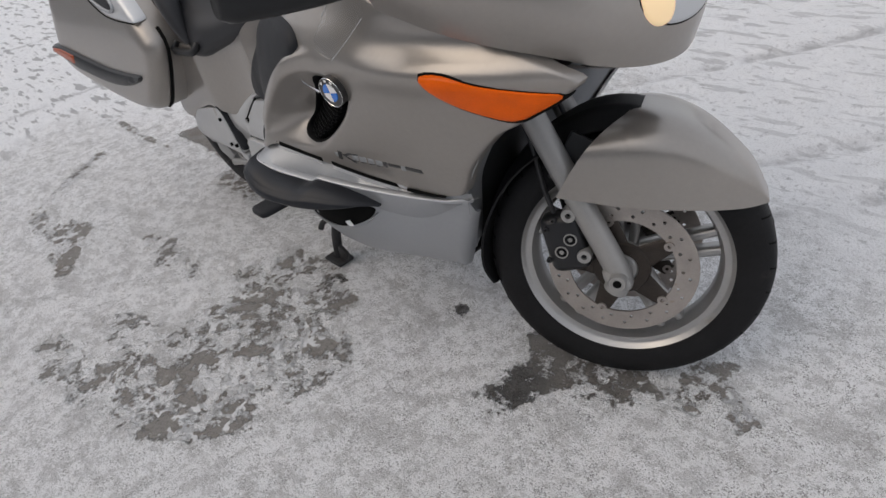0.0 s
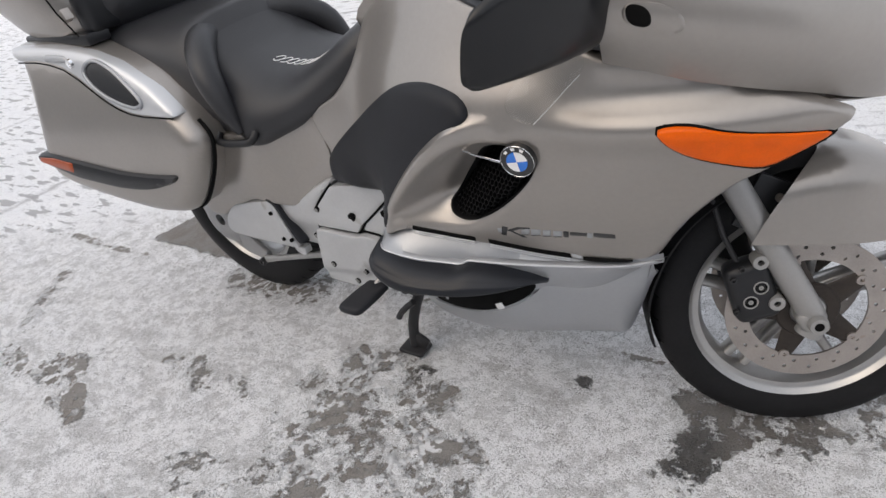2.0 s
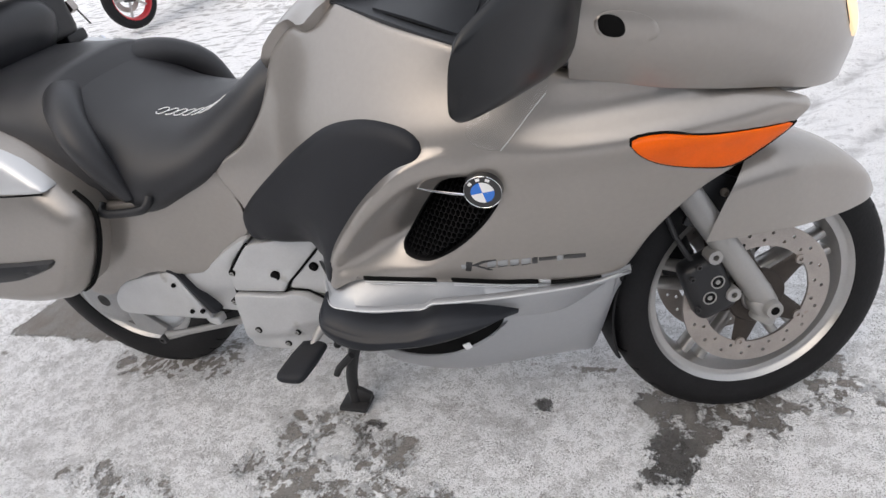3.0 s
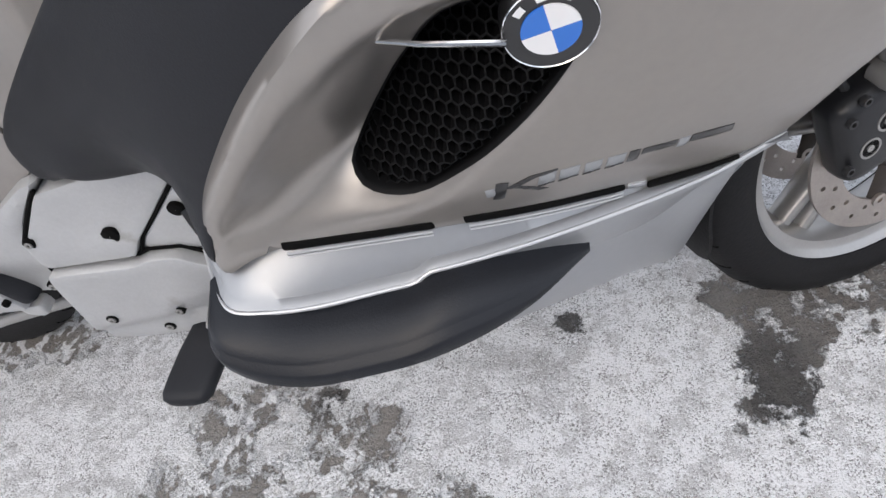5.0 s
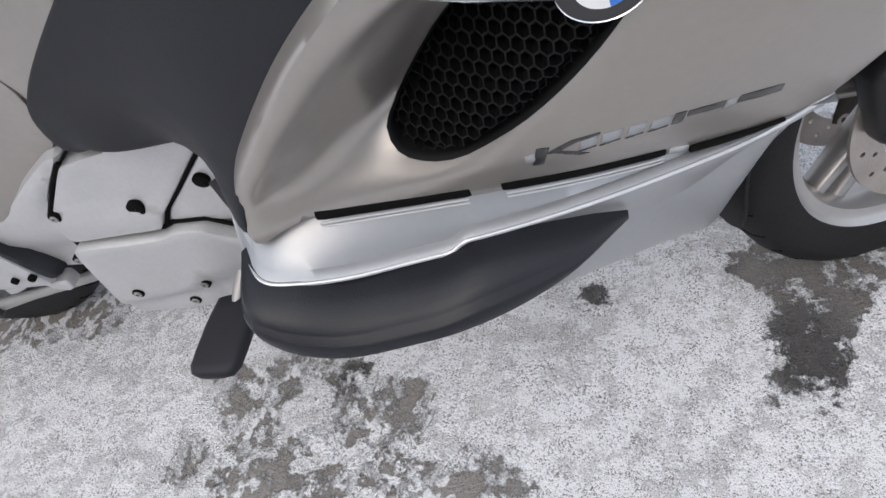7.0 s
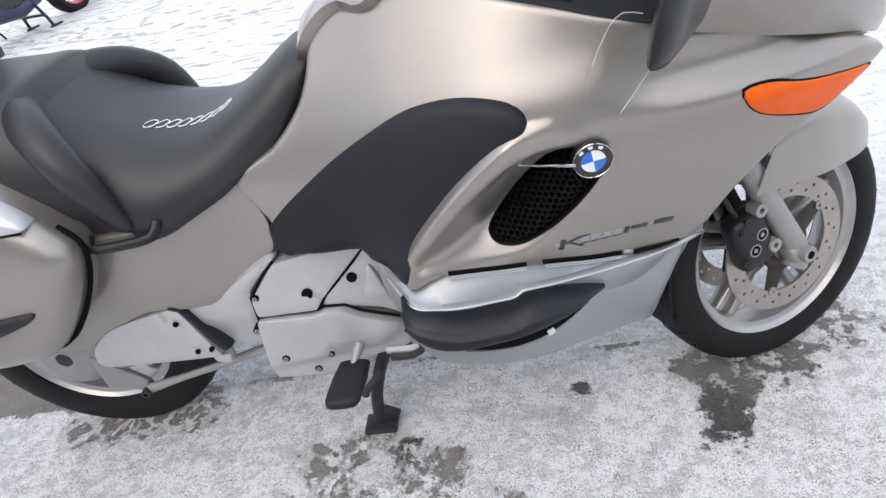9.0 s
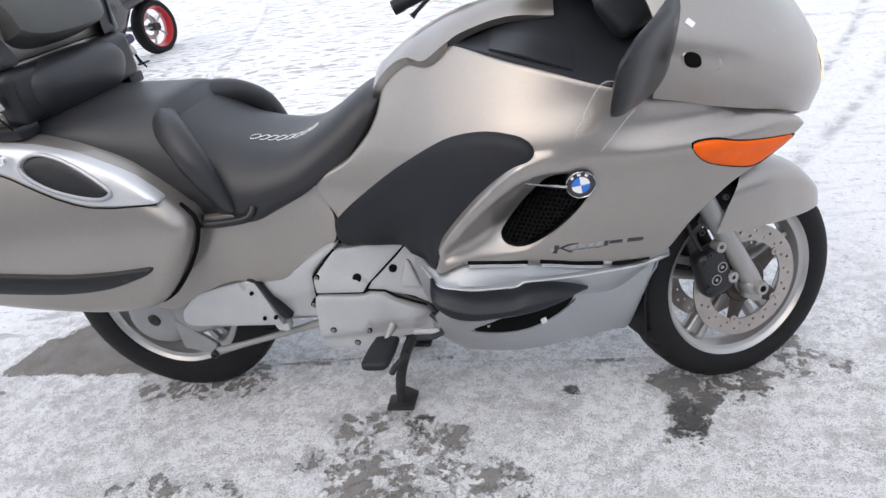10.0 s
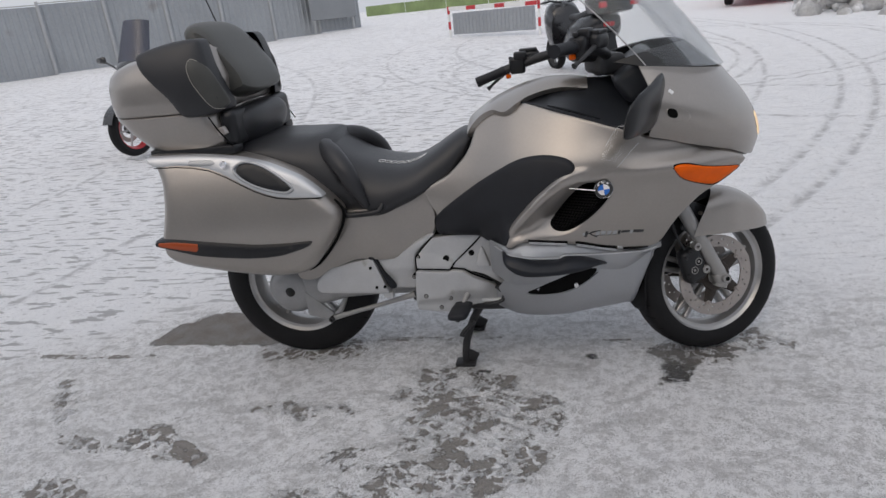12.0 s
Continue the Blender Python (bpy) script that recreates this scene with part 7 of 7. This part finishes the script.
def sport_tourer():
    """A dark motorcycle with red wheels, nose towards the camera, on its own stand."""
    t = thing("parked_motorcycle", -3.6, 5.0, 0.09, "dark motorcycle with red wheel rims and a smoked screen", "motorcycle")
    m = Matrix.Translation((-3.50, 5.82, 0.09)) @ Matrix.Rotation(math.atan2(-1.40, -0.29), 4, "Z")
    put = lambda vf: moved(vf, m)
    simple_wheel(t, m @ Matrix.Translation((0, 0, 0.31)), 0.31, 0.08, RED, "rear wheel with a red rim")
    simple_wheel(t, m @ Matrix.Translation((1.55, 0, 0.30)), 0.30, 0.06, RED, "front wheel with a red rim")
    body = [ring(x, 0, z, ry, rz, 24, 2.6) for x, z, ry, rz in ((0.35, 0.62, 0.10, 0.10), (0.55, 0.56, 0.17, 0.24), (0.8, 0.56, 0.21, 0.34), (1.05, 0.62, 0.23, 0.36), (1.25, 0.74, 0.22, 0.30), (1.42, 0.86, 0.15, 0.18), (1.50, 0.88, 0.06, 0.08))]
    add("fairing", *put(loft(body)), BLACK, t, "black fairing", 60)
    add("belly_pan", *put(loft([ring(x, 0, z, ry, rz, 20, 2.8) for x, z, ry, rz in ((0.45, 0.28, 0.10, 0.05), (0.75, 0.24, 0.15, 0.08), (1.05, 0.28, 0.15, 0.09), (1.2, 0.36, 0.10, 0.06))])), NAVY, t, "dark blue belly pan", 60)
    add("seat", *put(loft([ring(x, 0, z, ry, rz, 20, 2.6) for x, z, ry, rz in ((-0.30, 0.86, 0.10, 0.04), (-0.1, 0.82, 0.14, 0.06), (0.25, 0.78, 0.15, 0.07), (0.55, 0.84, 0.12, 0.08))])), VINYL, t, "black seat", 60)
    add("tail", *put(loft([ring(x, 0, z, ry, rz, 20, 2.6) for x, z, ry, rz in ((-0.42, 0.82, 0.06, 0.03), (-0.2, 0.76, 0.13, 0.07), (0.2, 0.68, 0.15, 0.10), (0.5, 0.64, 0.15, 0.12))])), BLACK, t, "black tail", 60)
    rows = []
    for v in np.linspace(0, 1, 8):
        rows.append([(1.40 - 0.22 * v - 0.10 * u * u, (0.25 - 0.06 * v) * math.sin(u * 1.45), 0.95 + 0.52 * v - 0.03 * u * u) for u in np.linspace(-1, 1, 13)])
    add("screen", *put(thick(loft(rows, False), 0.004)), SMOKED, t, "smoked windscreen")
    add("swing_arm", *put(joined(tube([(0.0, -0.10, 0.31), (0.3, -0.10, 0.35), (0.55, -0.08, 0.42)], 0.03, 10))), CAST, t)
    for s in (-1, 1):
        add("fork_leg", *put(tube([(1.55, s * 0.09, 0.30), (1.42, s * 0.09, 0.62), (1.30, s * 0.09, 0.92)], 0.026, 12)), DARK, t)
        mir = add("mirror", *put(moved(loft([ring(x, 0, 0, ry, rz, 14, 2.6) for x, ry, rz in ((-0.03, 0.04, 0.025), (0.0, 0.07, 0.045), (0.03, 0.05, 0.03))]), Matrix.Translation((1.32, s * 0.43, 1.07)))), BLACK, t, "black mirror", 60)
        add("mirror_stalk", *put(tube([(1.34, s * 0.18, 0.95), (1.32, s * 0.41, 1.06)], 0.012, 8)), BLACK, mir)
        add("handlebar", *put(tube([(1.22, s * 0.05, 1.0), (1.15, s * 0.22, 1.02), (1.05, s * 0.34, 1.0)], 0.014, 8)), DARK, t)
        add("stand_leg", *put(tube([(0.62, s * 0.11, 0.30), (0.56, s * 0.15, 0.10), (0.54, s * 0.16, 0.015)], 0.016, 8)), DARK, t)
        add("stand_foot", *put(moved(block(0.16, 0.035, 0.02, 0.006), Matrix.Translation((0.50, s * 0.16, 0.010)))), DARK, t)
    add("stand_bar", *put(tube([(0.57, -0.15, 0.13), (0.57, 0.15, 0.13)], 0.014, 8)), DARK, t)
    rows = [[(1.55 + 0.325 * math.cos(radians(a)), 0.07 * q, 0.30 + 0.325 * math.sin(radians(a))) for q in np.linspace(-1, 1, 7)] for a in np.linspace(20, 150, 16)]
    add("front_mudguard", *put(thick(loft(rows, False), 0.004)), BLACK, t)


def scooter():
    """A dark scooter with a top case, seen from behind."""
    t = thing("parked_scooter", 1.2, 7.9, 0.18, "black scooter with a top case and red tail lamps", "scooter")
    m = Matrix.Translation((1.50, 7.35, 0.17)) @ Matrix.Rotation(radians(116), 4, "Z")
    put = lambda vf: moved(vf, m)
    simple_wheel(t, m @ Matrix.Translation((0, 0, 0.28)), 0.28, 0.07, DARK, "rear wheel")
    simple_wheel(t, m @ Matrix.Translation((1.40, 0, 0.28)), 0.28, 0.06, DARK, "front wheel")
    add("rear_body", *put(loft([ring(x, 0, z, ry, rz, 24, 2.8) for x, z, ry, rz in ((-0.30, 0.72, 0.16, 0.10), (-0.2, 0.68, 0.24, 0.18), (0.1, 0.62, 0.27, 0.22), (0.45, 0.56, 0.25, 0.22), (0.7, 0.45, 0.2, 0.15))])), BLACK, t, "black bodywork", 60)
    add("seat", *put(loft([ring(x, 0, z, ry, rz, 20, 2.8) for x, z, ry, rz in ((-0.2, 0.86, 0.14, 0.04), (0.0, 0.86, 0.18, 0.06), (0.35, 0.80, 0.17, 0.06), (0.65, 0.80, 0.12, 0.05))])), VINYL, t, "black seat", 60)
    add("leg_shield", *put(loft([ring(x, 0, z, ry, rz, 24, 2.8) for x, z, ry, rz in ((0.95, 0.62, 0.26, 0.30), (1.1, 0.68, 0.28, 0.36), (1.3, 0.75, 0.22, 0.28), (1.45, 0.8, 0.10, 0.12))])), BLACK, t, "black leg shield", 60)
    add("floor_board", *put(moved(block(0.6, 0.36, 0.12, 0.03, 2), Matrix.Translation((0.8, 0, 0.32)))), BLACK, t)
    c = add("top_case", *put(loft([case_ring(z, x0, x1, h, 32, 3.2) for z, x0, x1, h in ((0.84, -0.50, -0.12, 0.20), (0.86, -0.56, -0.08, 0.27), (0.96, -0.58, -0.06, 0.30), (1.08, -0.55, -0.07, 0.29), (1.15, -0.48, -0.10, 0.24), (1.18, -0.40, -0.16, 0.14))])), BLACK, t, "black top case", 60)
    for s in (-1, 1):
        add("tail_lamp", *put(moved(block(0.05, 0.20, 0.075, 0.02, 3), Matrix.Translation((-0.545, s * 0.19, 0.955)) @ Matrix.Rotation(radians(s * 22), 4, "Z"))), TAIL_RED, c, "red tail lamp")
        add("handlebar", *put(tube([(1.02, s * 0.05, 1.02), (1.0, s * 0.25, 1.05), (0.95, s * 0.40, 1.03)], 0.015, 8)), DARK, t)
        add("lever", *put(tube([(1.03, s * 0.26, 1.05), (1.03, s * 0.42, 1.02)], 0.007, 6)), DARK, t)
        mir = add("mirror", *put(moved(block(0.03, 0.13, 0.085, 0.02, 3), Matrix.Translation((1.06, s * 0.42, 1.24)))), BLACK, t, "black mirror")
        add("mirror_stalk", *put(tube([(1.02, s * 0.25, 1.05), (1.05, s * 0.38, 1.22)], 0.007, 6)), DARK, mir)
    add("rear_lamp", *put(moved(block(0.03, 0.16, 0.06, 0.012, 2), Matrix.Translation((-0.30, 0, 0.70)))), TAIL_RED, t, "red rear lamp")
    add("rear_mudguard", *put(moved(block(0.05, 0.16, 0.24, 0.015, 2), Matrix.Translation((-0.33, 0, 0.48)) @ Matrix.Rotation(radians(20), 4, "Y"))), PLASTIC, t)
    rows = [[(1.22 - 0.22 * v - 0.06 * u * u, (0.30 - 0.06 * v) * math.sin(u * 1.4), 1.0 + 0.5 * v) for u in np.linspace(-1, 1, 13)] for v in np.linspace(0, 1, 8)]
    add("screen", *put(thick(loft(rows, False), 0.004)), SCREEN, t, "clear windscreen").visible_shadow = False
    add("stand", *put(joined(tube([(0.25, -0.14, 0.25), (0.22, -0.17, 0.012)], 0.014, 8))), DARK, t)


def car():
    t = thing("parked_car", 6.4, 18.4, 0.52, "red parked car on the snow far across the yard", "car")
    m = Matrix.Translation((6.4, 18.4, 0.53)) @ Matrix.Rotation(radians(72), 4, "Z")
    put = lambda vf: moved(vf, m)
    add("body", *put(loft([ring(x, 0, z, ry, rz, 28, 4.0) for x, z, ry, rz in ((-2.05, 0.55, 0.70, 0.20), (-1.95, 0.58, 0.80, 0.33), (-1.2, 0.62, 0.84, 0.40), (0.0, 0.60, 0.85, 0.40), (1.1, 0.58, 0.84, 0.36), (1.85, 0.52, 0.80, 0.28), (2.0, 0.48, 0.68, 0.18))])), RED, t, "red body", 50)
    add("cabin", *put(loft([ring(0, 0, 0, 1, 1, 28, 4.0, "z") * np.array((sx, sy, 0)) + np.array((cx, 0, z)) for z, cx, sx, sy in ((0.92, -0.25, 1.35, 0.78), (1.2, -0.3, 1.05, 0.70), (1.42, -0.35, 0.75, 0.60), (1.46, -0.35, 0.6, 0.5))])), GLASS, t, "dark windows", 50)
    add("roof", *put(moved(block(1.35, 1.12, 0.06, 0.025, 2), Matrix.Translation((-0.35, 0, 1.47)))), RED, t)
    for x in (-1.25, 1.25):
        for s in (-1, 1):
            w = add("wheel", *put(moved(spin([(0.05, -0.09), (0.19, -0.10), (0.20, -0.06), (0.20, 0.06), (0.19, 0.10), (0.05, 0.09)], 28), Matrix.Translation((x, s * 0.76, 0.30)))), RIM, t)
            add("tyre", *put(moved(spin([(0.20, -0.09), (0.28, -0.10), (0.305, -0.07), (0.305, 0.07), (0.28, 0.10), (0.20, 0.09)], 36), Matrix.Translation((x, s * 0.76, 0.30)))), TYRE, w)
        add("bumper", *put(moved(block(0.16, 1.5, 0.2, 0.05, 2), Matrix.Translation((1.58 * x, 0, 0.38)))), PLASTIC, t)


def rubble():
    """A bank of ploughed snow and stones."""
    rng = np.random.default_rng(5)
    parts_ = []
    base = bmesh.new()
    bmesh.ops.create_icosphere(base, subdivisions=2, radius=1)
    bv = np.array([v.co[:] for v in base.verts])
    bf = [[v.index for v in f.verts] for f in base.faces]
    base.free()
    for i in range(420):
        s = rng.uniform(0, 1)
        cx, cy = 6.7 + 5.0 * s + rng.normal(0, 0.45), 13.8 - 3.5 * s + rng.normal(0, 0.6)
        d = abs(rng.normal(0, 0.5))
        r = rng.uniform(0.07, 0.26)
        k = 1 + 0.3 * np.array([noise.noise(Vector(v) * 1.7 + Vector((i, 0, 0))) for v in bv])
        v = bv * k[:, None] * r * rng.uniform(0.6, 1.1, 3) + (cx, cy, float(ground_z(cy)) + max(0.02, 0.40 - 0.45 * d) * rng.uniform(0, 1))
        parts_.append((v, bf))
    tagged(add("snow_bank", *joined(*parts_), RUBBLE, sharp=60), "grey ploughed bank of snow lumps and stones", "snow bank", kind="stuff")


sport_tourer()
scooter()
car()
rubble()

# unseen wall added behind the camera to darken reflections in the paint
wall = add("unseen_reflection_wall", *moved(block(60.0, 0.3, 4.6, 0.02, 1), Matrix.Translation((0.0, -9.0, 2.3))), BOARD, sharp=30)
tagged(wall, "unseen grey wall added to darken the reflections in the paint", "wall", kind="structure")
